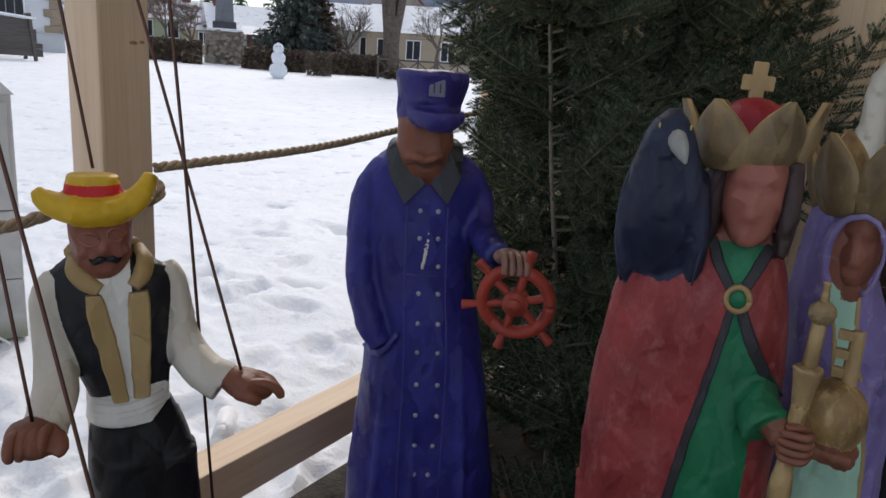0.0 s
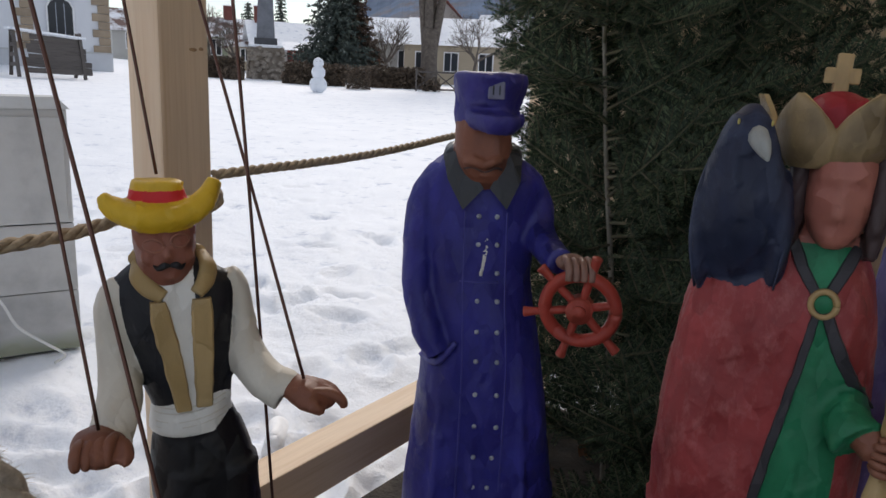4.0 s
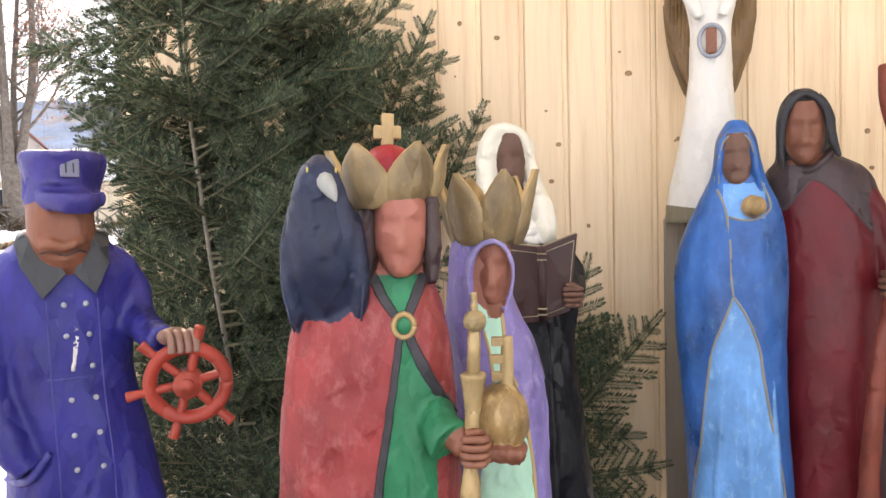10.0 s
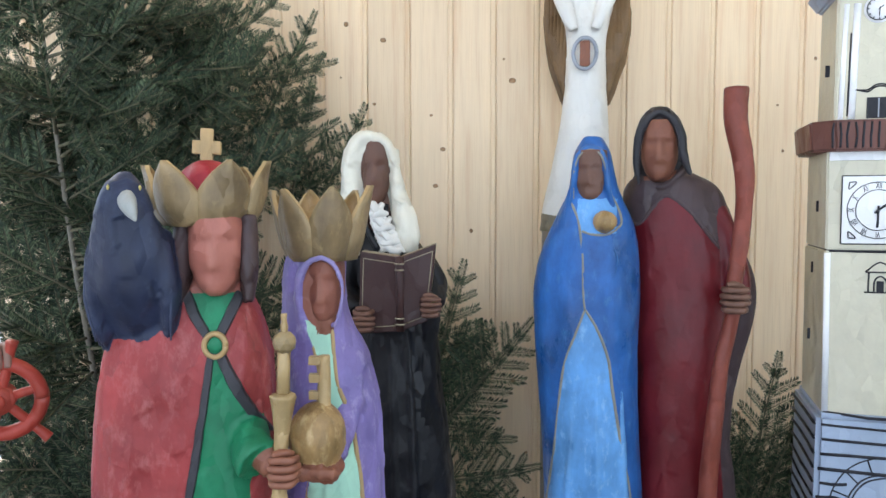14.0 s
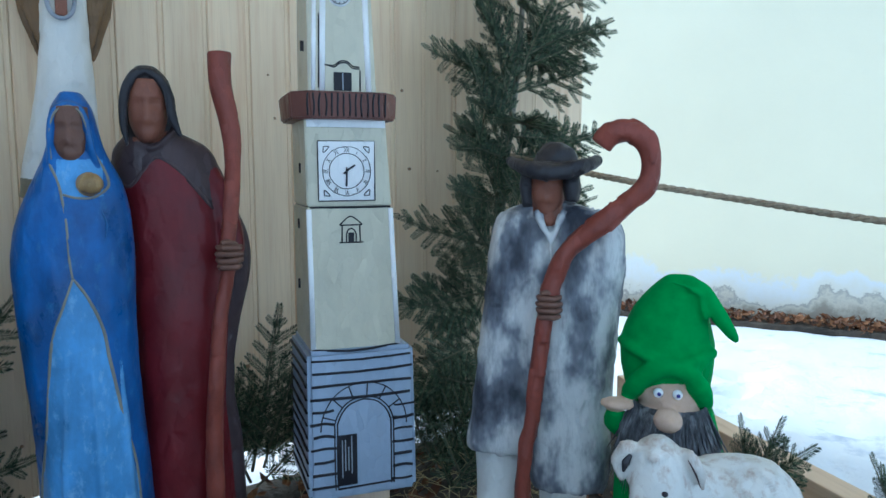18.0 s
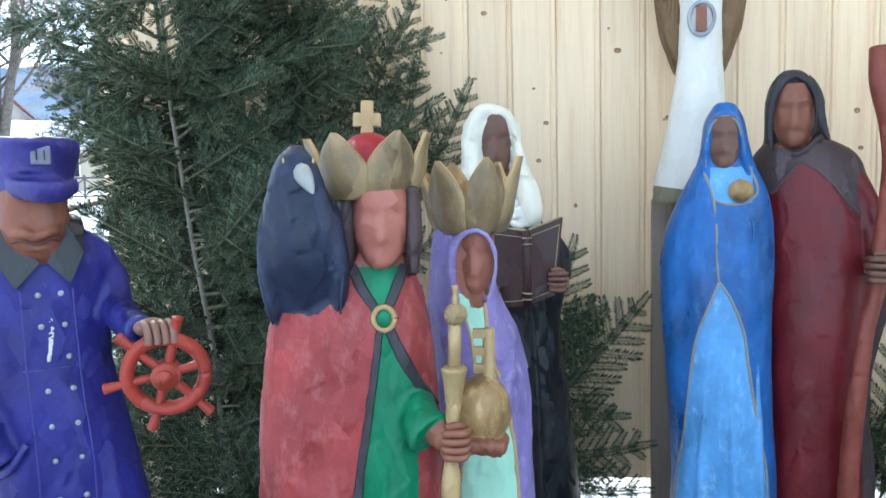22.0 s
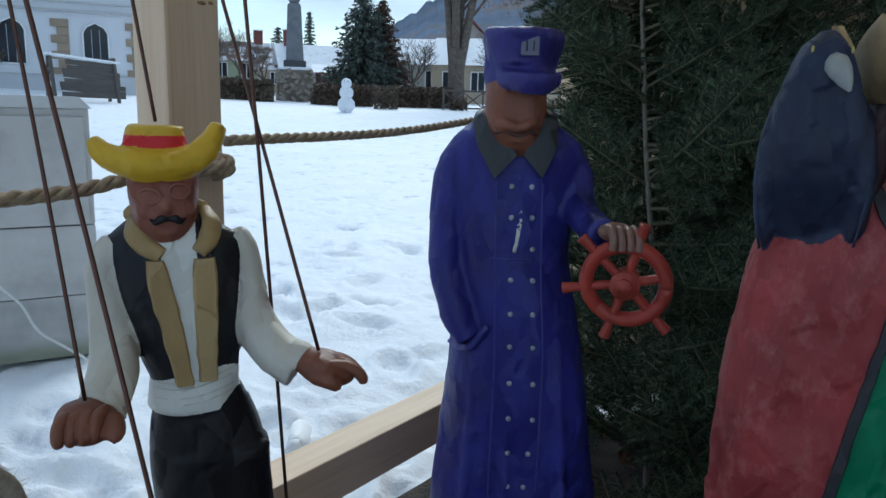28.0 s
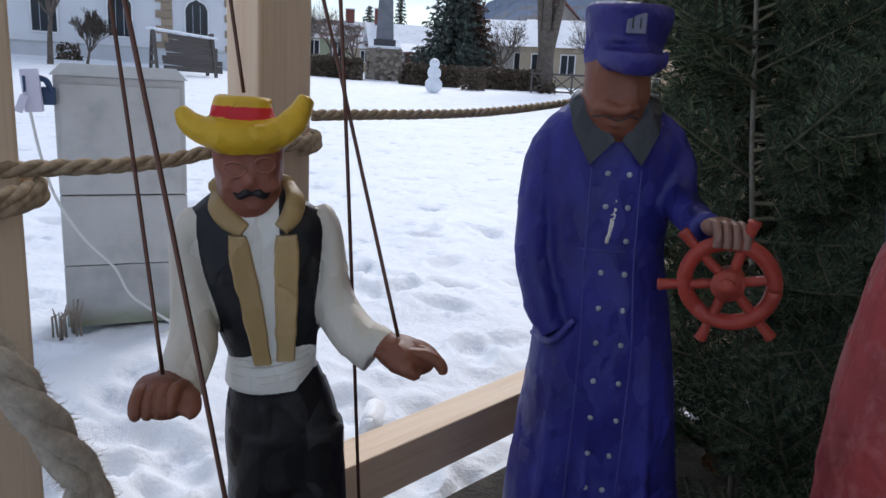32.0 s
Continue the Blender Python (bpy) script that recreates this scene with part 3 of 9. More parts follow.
    def fuse(self):
        """One closed skin over all body pieces."""
        me = bpy.data.meshes.new("blank")
        self.bm.to_mesh(me)
        ob = new("blank", me)
        mod = ob.modifiers.new("fuse", "REMESH")
        mod.mode, mod.voxel_size = "VOXEL", self.voxel
        skin = bpy.data.meshes.new_from_object(ob.evaluated_get(bpy.context.evaluated_depsgraph_get()))
        bpy.data.objects.remove(ob)
        bpy.data.meshes.remove(me)
        out = bmesh.new()
        out.from_mesh(skin)
        bpy.data.meshes.remove(skin)
        return out

    def done(self, name, m, label, category="statue", carve=1.0, group="", cell=26.0):
        bm, out = self.bm, self.fuse()
        bm.faces.ensure_lookup_table()
        tree = BVHTree.FromBMesh(bm)

        def dress(faces):
            for f in faces:
                p = f.calc_center_median()
                g = bm.faces[tree.find_nearest(p)[2]]
                mi, gid = g.material_index, g[self.grp]
                for rg, rm, test in self.rules:
                    if (rg is None or rg == gid) and test(p.x, p.y, p.z):
                        mi = rm
                f.material_index, f.smooth = mi, True

        bmesh.ops.smooth_vert(out, verts=out.verts, factor=0.5, use_axis_x=True, use_axis_y=True, use_axis_z=True)
        dress(out.faces)
        edge = {f for e in out.edges if len(e.link_faces) == 2 and e.link_faces[0].material_index != e.link_faces[1].material_index for f in e.link_faces}
        bmesh.ops.subdivide_edges(out, edges=list({e for f in edge for e in f.edges}), cuts=2, use_grid_fill=True)
        dress(out.faces)
        out.normal_update()
        # flat chisel cuts, long ones down the robe
        for v in out.verts:
            q = Vector((v.co.x * cell, v.co.y * cell, v.co.z * cell * 0.55))
            dist, pts = noise.voronoi(q)
            tilt = Vector(noise.noise_vector(pts[0] * 3.1))
            d = tilt.dot(q - pts[0]) * 0.0062 + (dist[0] - 0.3) * 0.0014 + 0.0030 * noise.noise(v.co * 9)
            v.co += v.normal * d * carve
        tmp = bpy.data.meshes.new("detail")
        bmesh.ops.recalc_face_normals(self.fine, faces=self.fine.faces)
        for v in self.fine.verts:
            v.co += Vector(noise.noise_vector(v.co * 40)) * 0.0007 * carve
        self.fine.to_mesh(tmp)
        out.from_mesh(tmp)
        bpy.data.meshes.remove(tmp)
        self.fine.free()
        bm.free()
        return tagged(link_bm(name, out, self.mats, m=m), label, category, group)


# ---- ground ----
WALL_Y, WALL_X0, WALL_X1 = 2.508, -1.372, 2.72


def ground_z(x, y):
    """The snowy green: level round the stall, then a slow rise towards the village."""
    r = math.hypot(x, y)
    yaw = math.degrees(math.atan2(-x, y))
    rise = 0.026 + 0.014 * min(1, max(0, (yaw - 45) / 25))
    far = max(0.0, min(r, 75) - 6.0)
    return far * rise * min(1.0, far / 8.0)


def build_ground():
    rad = np.concatenate([np.geomspace(0.8, 13, 240), np.geomspace(13.3, 1500, 70)])
    ang = np.concatenate([np.linspace(-70, 110, 420), np.linspace(112, 288, 60)])
    rr, aa = np.meshgrid(rad, np.radians(ang), indexing="ij")
    x, y = (-rr * np.sin(aa)).ravel(), (rr * np.cos(aa)).ravel()
    z = np.array([ground_z(p, q) for p, q in zip(x, y)])
    r = np.hypot(x, y)
    inside = (x > WALL_X0 - 0.02) & (x < WALL_X1 + 0.1) & (y > -1.2) & (y < WALL_Y)
    for i in np.nonzero((r < 60) & ~inside)[0]:
        q = Vector((x[i], y[i], 0))
        k = min(1, max(0.2, (9 - r[i]) / 5))
        z[i] += k * (0.035 * noise.noise(q * 1.6) + 0.018 * noise.noise(q * 4.3)) - 0.015
        if r[i] < 11:
            z[i] += k * 0.012 * noise.noise(q * 13)
    # footprints with their pushed-up rims, thickest beside the stall
    rng = np.random.RandomState(3)
    near = np.nonzero((r < 9) & ~inside)[0]
    for _ in range(420):
        d, w = 1.7 + 7.0 * rng.rand() ** 1.7, math.radians(rng.uniform(-62, 100))
        fx, fy, turn, deep = -d * math.sin(w), d * math.cos(w), rng.uniform(0, 6.3), rng.uniform(0.02, 0.055)
        u, v = x[near] - fx, y[near] - fy
        c, s_ = math.cos(turn), math.sin(turn)
        e = ((u * c + v * s_) / 0.15) ** 2 + ((v * c - u * s_) / 0.07) ** 2
        z[near] += -deep * np.exp(-e ** 2) + 0.35 * deep * np.exp(-((e - 2.2) / 0.9) ** 2)
    z[inside] = -0.02
    n = len(ang)
    verts = np.concatenate([[(0, 0, -0.02)], np.stack([x, y, z], 1)])
    faces = [(0, 1 + k, 1 + (k + 1) % n) for k in range(n)]
    for i in range(len(rad) - 1):
        o = 1 + i * n
        faces += [(o + k, o + n + k, o + n + (k + 1) % n, o + (k + 1) % n) for k in range(n)]
    me = bpy.data.meshes.new("ground")
    me.from_pydata(verts.tolist(), [], faces)
    me.materials.append(M_SNOW)
    me.polygons.foreach_set("use_smooth", [True] * len(me.polygons))
    tagged(new("ground", me), "trodden old snow over an open village green", "ground", kind="structure")


build_ground()


# ---- the stall: back wall, posts, roof ----
BOARD = 0.1455


def plank_mesh(w, h, t, cham=0.004):
    """A tongued board with chamfered long edges and a bead."""
    bm = bmesh.new()
    prof = [(0, 0), (cham, -cham), (w - 0.022, -cham), (w - 0.018, -0.001), (w - 0.014, -cham), (w - cham - 0.001, -cham), (w - 0.001, 0), (w - 0.001, t), (0, t)]
    lo, hi = [bm.verts.new((x, y, 0)) for x, y in prof], [bm.verts.new((x, y, h)) for x, y in prof]
    n = len(prof)
    for k in range(n):
        bm.faces.new((lo[k], lo[(k + 1) % n], hi[(k + 1) % n], hi[k]))
    bm.faces.new(lo[::-1])
    bm.faces.new(hi)
    bmesh.ops.recalc_face_normals(bm, faces=bm.faces)
    me = bpy.data.meshes.new("plank")
    bm.to_mesh(me)
    bm.free()
    me.materials.append(M_PINE)
    return me


def build_wall():
    wall = thing("wall_back", pose(0, WALL_Y, 0), "back wall of upright knotty pine boards", "wall", kind="structure")
    me = plank_mesh(BOARD, 2.62, 0.02)
    x = 0.3215 - BOARD * math.ceil((0.3215 - WALL_X0) / BOARD)
    rng = random.Random(5)
    while x < WALL_X1:
        ob = new("plank", me)
        ob.parent, ob.matrix_basis = wall, pose(x, 0.004 * rng.random(), 0.13)
        for _ in range(rng.randint(3, 5)):
            kx, kz, kr = x + BOARD * rng.uniform(0.15, 0.8), rng.uniform(0.3, 2.5), rng.uniform(0.0035, 0.0095)
            bm = bmesh.new()
            bmesh.ops.create_uvsphere(bm, u_segments=10, v_segments=6, radius=1)
            bmesh.ops.transform(bm, matrix=Matrix.Diagonal((kr * rng.uniform(0.8, 1.5), 0.0022, kr, 1)), verts=bm.verts)
            part("knot", bm, M_KNOT, ob, smooth=True, m=pose(kx - x, -0.0042, kz - 0.13))
        x += BOARD
    # hidden sheet added so that no daylight shows through the board joints
    part("backing", box((0.674, 0.0275, 1.43), (4.08, 0.005, 2.6)), M_BEAM, wall)
    part("batten", box((0.6, 0.062, 0.30), (4.1, 0.06, 0.10), bevel=0.004), M_BEAM, wall)
    part("batten", box((0.6, 0.062, 2.2), (4.1, 0.06, 0.10), bevel=0.004), M_BEAM, wall)
    part("batten", box((WALL_X0 + 0.01, 0.069, 1.35), (0.10, 0.07, 2.7), bevel=0.004), M_BEAM, wall)
    part("batten", box((WALL_X1 - 0.01, 0.069, 1.35), (0.10, 0.07, 2.7), bevel=0.004), M_BEAM, wall)


build_wall()
POST = 0.118


def post(x, y, h, rz=0.0, w=POST):
    ob = link_bm("post", box((0, 0, h / 2), (w, POST, h), bevel=0.006), M_BEAM, m=pose(x, y, 0, 0, 0, rz))
    return tagged(ob, "planed spruce post of the open stall", "post", "stall posts")


near_post = post(-1.228, 0.819, 2.85, 10, 0.075)
for ky, kz, kl in ((0.020, 1.27, 0.010), (0.040, 1.272, 0.006), (0.030, 1.52, 0.008), (0.034, 1.68, 0.010), (-0.01, 0.72, 0.007)):
    knot = bmesh.new()
    bmesh.ops.create_uvsphere(knot, u_segments=12, v_segments=8, radius=1)
    bmesh.ops.transform(knot, matrix=Matrix.Diagonal((0.0010, kl, 0.0032, 1)), verts=knot.verts)
    part("knot", knot, M_KNOT, near_post, smooth=True, m=pose(0.0375, ky, kz))
post(-1.160, 0.334, 2.85, 10)
post(2.62, 0.45, 2.85)
# unseen roof added over the stall; its reach and height set the daylight inside
roof = link_bm("ceiling", box((0.65, 1.52, 2.88), (5.0, 2.5, 0.05)), M_PINE)
tagged(roof, "unseen boarded roof added over the stall", "ceiling", kind="structure")


def rail():
    """Low squared rail from the left post back to the wall, on two short blocks."""
    a, b = Vector((-1.30, 0.87, 0.245)), Vector((-1.315, WALL_Y - 0.05, 0.245))
    d = b - a
    ob = link_bm("rail", box((0, d.length / 2, 0), (0.10, d.length, 0.115), bevel=0.005), M_BEAM_X, m=Matrix.Translation(a) @ pose(0, 0, 0, 0, 0, math.degrees(math.atan2(-d.x, d.y))))
    tagged(ob, "pale planed timber rail low between post and wall", "rail")


rail()


def rope(name, pts, r, label, group="stall ropes", mat=None, fuzz=260):
    """A laid rope: three strands twisted round one line."""
    line = curve(pts, 40)
    bm = bmesh.new()
    length, acc = 0.0, [0.0]
    for a, b in zip(line, line[1:]):
        length += (b - a).length
        acc.append(length)
    n = max(12, int(length / (r * 0.55)))
    rng = random.Random(int(length * 1000))
    for s in range(3):
        ps = []
        for k in range(n + 1):
            q = length * k / n
            i = min(len(line) - 2, int(np.searchsorted(acc, q, side="right")) - 1)
            t = (q - acc[i]) / max(1e-6, acc[i + 1] - acc[i])
            c, d = line[i].lerp(line[i + 1], t), (line[i + 1] - line[i]).normalized()
            side = d.cross(Vector((0, 0, 1)) if abs(d.z) < 0.95 else Vector((1, 0, 0))).normalized()
            up = side.cross(d)
            a = q / (r * 4.2) * 2 * math.pi * 0.5 + s * 2 * math.pi / 3
            ps.append(c + r * 0.5 * (math.cos(a) * side + math.sin(a) * up))
        tube_into(bm, ps, [r * 0.58 * (1 + 0.07 * noise.noise(p * 90)) for p in ps], 7)
        # loose fibres
        for _ in range(int(length * fuzz)):
            i = rng.randrange(len(ps) - 1)
            o = Vector((rng.gauss(0, 1), rng.gauss(0, 1), rng.gauss(0, 1))).normalized()
            d = ((ps[i + 1] - ps[i]).normalized() * rng.uniform(-0.8, 0.8) + o).normalized() * r * rng.uniform(0.35, 0.9)
            w = d.cross(Vector((o.y, o.z, o.x))).normalized() * r * 0.022
            b0 = ps[i] + o * r * 0.5
            bm.faces.new([bm.verts.new(b0 - w), bm.verts.new(b0 + w), bm.verts.new(b0 + d + Vector((0, 0, -0.12 * r)))])
    ob = link_bm(name, bm, mat or M_ROPE)
    return tagged(ob, label, "rope", group)


rope("rope", [(-1.19, 0.88, 1.045), (-1.26, 1.4, 1.05), (-1.31, 1.9, 1.085), (-1.33, WALL_Y, 1.14)], 0.0098, "brown laid hemp rope slung from post to wall")
rope("rope", [(-1.11, 0.37, 0.985), (-1.145, 0.58, 0.982), (-1.19, 0.77, 1.005)], 0.0105, "brown laid hemp rope slung between two posts")
rope("rope", [(2.16, 2.27, 1.21), (2.081, 1.639, 1.127), (2.295, 1.328, 1.064), (2.432, 0.95, 1.010), (2.58, 0.48, 0.965)], 0.0105, "brown laid hemp rope slung beside the shepherd")


def coil(x, y, z, rz, wide=0.078):
    c = [(wide * math.cos(a) * (1 if abs(math.cos(a)) < .8 else 0.95), wide * math.sin(a), 0.012 * (a / 6.28)) for a in (2 * math.pi * 1.9 * k / 39 for k in range(40))]
    m = pose(x, y, z, 6, -5, rz)
    rope("rope_hitch", [m @ Vector(p) for p in c], 0.0115, "hemp rope hitched round a timber post", "rope hitches")


coil(-1.228, 0.819, 0.985, 10)
coil(-1.160, 0.334, 0.935, 10, 0.098)


# ---- carved figures ----
def captain():
    s = Sculpt()
    coat = s.loft([(0.0, 0.0, 0.13, 0.185, 0.12), (0.3, 0.002, 0.115, 0.176, 0.11), (0.6, -0.004, 0.105, 0.140, 0.10), (0.72, -0.012, 0.10, 0.124, 0.092), (0.83, -0.024, 0.10, 0.115, 0.085),
                   (0.95, -0.027, 0.10, 0.124, 0.085), (1.036, -0.025, 0.10, 0.134, 0.080), (1.058, -0.025, 0.10, 0.126, 0.072), (1.074, -0.025, 0.10, 0.106, 0.062), (1.088, -0.026, 0.10, 0.080, 0.054), (1.102, -0.027, 0.10, 0.045, 0.045)], P_NAVY)
    s.line([(-0.055, 0.98), (-0.052, 0.8), (-0.045, 0.6), (-0.050, 0.1)], 0.0022, P_NAVY)
    s.line([(0.030, 0.98), (0.036, 0.8), (0.048, 0.6), (0.045, 0.1)], 0.0022, P_NAVY)
    for k, z in enumerate((0.971, 0.913, 0.853, 0.793, 0.727, 0.662, 0.588, 0.515, 0.443, 0.371, 0.30)):
        for x in (-0.027 + 0.002 * k, 0.010 + 0.0035 * min(k, 7) - 0.006 * max(0, k - 7)):
            if not (k == 2 and x < 0):
                s.ball(s.front(x, z, 0.002), (0.0055, 0.004, 0.0055), P_STEEL, 10, fine=True)
    rng = random.Random(12)
    for dx in (0.0, -0.0022, 0.0018):
        s.line([(-0.010 + dx, 0.930), (-0.009 + dx * 1.5, 0.908), (-0.011 + dx, 0.882), (-0.016 + dx * 0.5, 0.846)], [rng.uniform(0.0012, 0.0034) for _ in range(25)], P_WHITE, -0.0014)
    # worn folds of the coat below the belt
    for x0, x1, z0, z1 in ((-0.085, -0.105, 0.62, 0.12), (0.075, 0.110, 0.70, 0.15), (-0.02, -0.01, 0.55, 0.10)):
        s.tube([s.front(x0, z0, -0.004), s.front((x0 + x1) / 2, (z0 + z1) / 2, -0.001), s.front(x1, z1, 0.0)], [0.004, 0.011, 0.014], P_NAVY, 10)
    s.line([(-0.06, 0.833), (-0.02, 0.832), (0.02, 0.834)], 0.002, P_NAVY, -0.0005)
    # arms; one hand deep in its pocket
    s.tube([(-0.118, 0.095, 1.042), (-0.143, 0.085, 0.985), (-0.152, 0.075, 0.88), (-0.146, 0.060, 0.79), (-0.120, 0.030, 0.71), (-0.098, 0.018, 0.668)], [0.032, 0.036, 0.035, 0.034, 0.032, 0.024], P_NAVY, 20, 1.15)
    s.tube([s.front(-0.140, 0.640, -0.006), s.front(-0.100, 0.652, 0.010), s.front(-0.062, 0.700, 0.006)], [0.005, 0.010, 0.006], P_NAVY, 8, fine=True)
    s.tube([(0.070, 0.10, 1.040), (0.092, 0.095, 0.985), (0.102, 0.06, 0.930), (0.125, -0.02, 0.905), (0.138, -0.075, 0.905)], [0.034, 0.036, 0.034, 0.029, 0.025], P_NAVY, 16)
    s.ball((0.152, -0.098, 0.912), (0.030, 0.026, 0.017), P_SKIN_GREY, 14, fine=True)
    for k in range(4):
        s.tube([(0.138 + 0.014 * k, -0.100, 0.920), (0.142 + 0.014 * k, -0.128, 0.918), (0.144 + 0.014 * k, -0.142, 0.902), (0.144 + 0.014 * k, -0.143, 0.888)], 0.0068, P_SKIN_GREY, 7, n=4, fine=True)
    # head: long jaw, moustache, chin
    s.loft([(1.020, -0.022, 0.058, 0.020, 0.030), (1.040, -0.022, 0.056, 0.036, 0.048), (1.066, -0.024, 0.056, 0.049, 0.060), (1.085, -0.025, 0.057, 0.054, 0.065), (1.12, -0.026, 0.06, 0.057, 0.066), (1.15, -0.026, 0.063, 0.057, 0.066), (1.182, -0.023, 0.066, 0.052, 0.060)], P_SKIN, 40, 0.006, 2.8)
    s.tube([s.front(-0.072, 1.072, -0.003), s.front(-0.048, 1.086, 0.006), s.front(-0.020, 1.079, 0.008), s.front(0.004, 1.088, 0.006), s.front(0.022, 1.082, -0.003)], [0.003, 0.009, 0.007, 0.009, 0.003], P_SKIN, 8)
    s.line([(-0.062, 1.068), (-0.044, 1.072), (-0.020, 1.064), (0.0, 1.072), (0.014, 1.068)], 0.0026, P_DKBROWN, 0.001)
    s.tube([s.front(-0.040, 1.058, -0.003), s.front(-0.020, 1.056, 0.003), s.front(0.0, 1.058, -0.003)], [0.003, 0.005, 0.003], P_SKIN, 8)
    # turned-down collar
    for sg, pts in ((-1, [(-0.106, 0.045, 1.090), (-0.094, 0.010, 1.045), (-0.060, -0.006, 0.986), (-0.020, 0.002, 1.030), (-0.076, 0.026, 1.102)]), (1, [(0.054, 0.050, 1.092), (0.053, 0.016, 1.045), (0.028, -0.004, 0.990), (-0.008, 0.003, 1.030), (0.026, 0.028, 1.100)])):
        bm, mi = s.fine, s.mi(P_COLLAR)
        vs, wb = [bm.verts.new(p) for p in pts], [bm.verts.new((p[0], p[1] + 0.022, p[2] - 0.002)) for p in pts]
        for f in [bm.faces.new(vs), bm.faces.new(wb[::-1])] + [bm.faces.new((vs[k], vs[(k + 1) % 5], wb[(k + 1) % 5], wb[k])) for k in range(5)]:
            f.material_index = mi
    s.tube([(-0.090, 0.06, 1.085), (-0.085, 0.12, 1.098), (-0.025, 0.155, 1.10), (0.035, 0.12, 1.098), (0.042, 0.06, 1.085)], 0.016, P_COLLAR, 10)
    # peaked cap
    s.loft([(1.160, -0.023, 0.068, 0.065, 0.070), (1.196, -0.021, 0.066, 0.066, 0.071), (1.208, -0.018, 0.064, 0.069, 0.074), (1.242, -0.017, 0.060, 0.077, 0.080), (1.256, -0.017, 0.060, 0.071, 0.074)], P_NAVY_HAT, 40, 0.004)
    s.tube([s.front(-0.085, 1.198, 0.001), s.front(-0.05, 1.198, 0.002), s.front(-0.01, 1.198, 0.002), s.front(0.047, 1.198, 0.001)], 0.0045, P_NAVY_HAT, 8)
    s.tube([s.front(-0.090, 1.246, -0.002), s.front(-0.05, 1.247, 0.0), s.front(0.0, 1.247, 0.0), s.front(0.055, 1.246, -0.002)], 0.006, P_NAVY_HAT, 8)
    s.tube([(-0.064, 0.030, 1.178), (-0.052, -0.004, 1.168), (-0.018, -0.034, 1.158), (0.022, -0.032, 1.157), (0.045, -0.004, 1.166), (0.050, 0.03, 1.176)], [0.008, 0.015, 0.022, 0.022, 0.016, 0.008], P_NAVY_HAT, 14, 0.40)
    s.ball((-0.008, 0.012, 1.170), (0.054, 0.048, 0.010), P_NAVY_HAT, 22)
    s.box(s.front(-0.006, 1.222, 0.001), (0.032, 0.008, 0.034), P_BADGE, Euler((radians(-7), 0, 0)), 0.0036)
    for dx in (-0.006, 0.006):
        s.box(s.front(-0.006 + dx, 1.222, 0.005), (0.003, 0.003, 0.018), P_COLLAR, Euler((radians(-7), 0, 0)), 0.001)
    # ship's wheel under the hand
    hub = Vector((0.172, -0.120, 0.829))
    tilt = Euler((radians(8), 0, radians(-14))).to_matrix()

    def on(a, r, y=0.0):
        a = float(a)
        return hub + tilt @ Vector((r * math.cos(radians(a)), y, r * math.sin(radians(a))))

    ring = [on(a, 0.066) for a in np.linspace(0, 360, 49)]
    tube_into(s.fine, ring, 0.0125, 10, s.mi(P_WHEEL), 1.1)
    for a in (14, 76, 136, 191, 253, 312):
        s.tube([on(a, 0.015), on(a, 0.04), on(a, 0.066)], [0.008, 0.0085, 0.008], P_WHEEL, 8, fine=True)
        if a != 14:
            s.tube([on(a, 0.070), on(a, 0.090), on(a, 0.108)], [0.0075, 0.0085, 0.0105], P_WHEEL, 8, fine=True)
    s.tube([on(0, 0, 0.016), on(0, 0, -0.018)], 0.025, P_WHEEL, 18, fine=True)
    s.tube([on(0, 0, -0.016), on(0, 0, -0.024)], 0.014, P_WHEEL, 14, fine=True)
    s.done("captain_statue", pose(-0.80, 1.25, 0, 0, 0, 32), "carved sea captain in a navy coat holding a red ship wheel", carve=0.8)


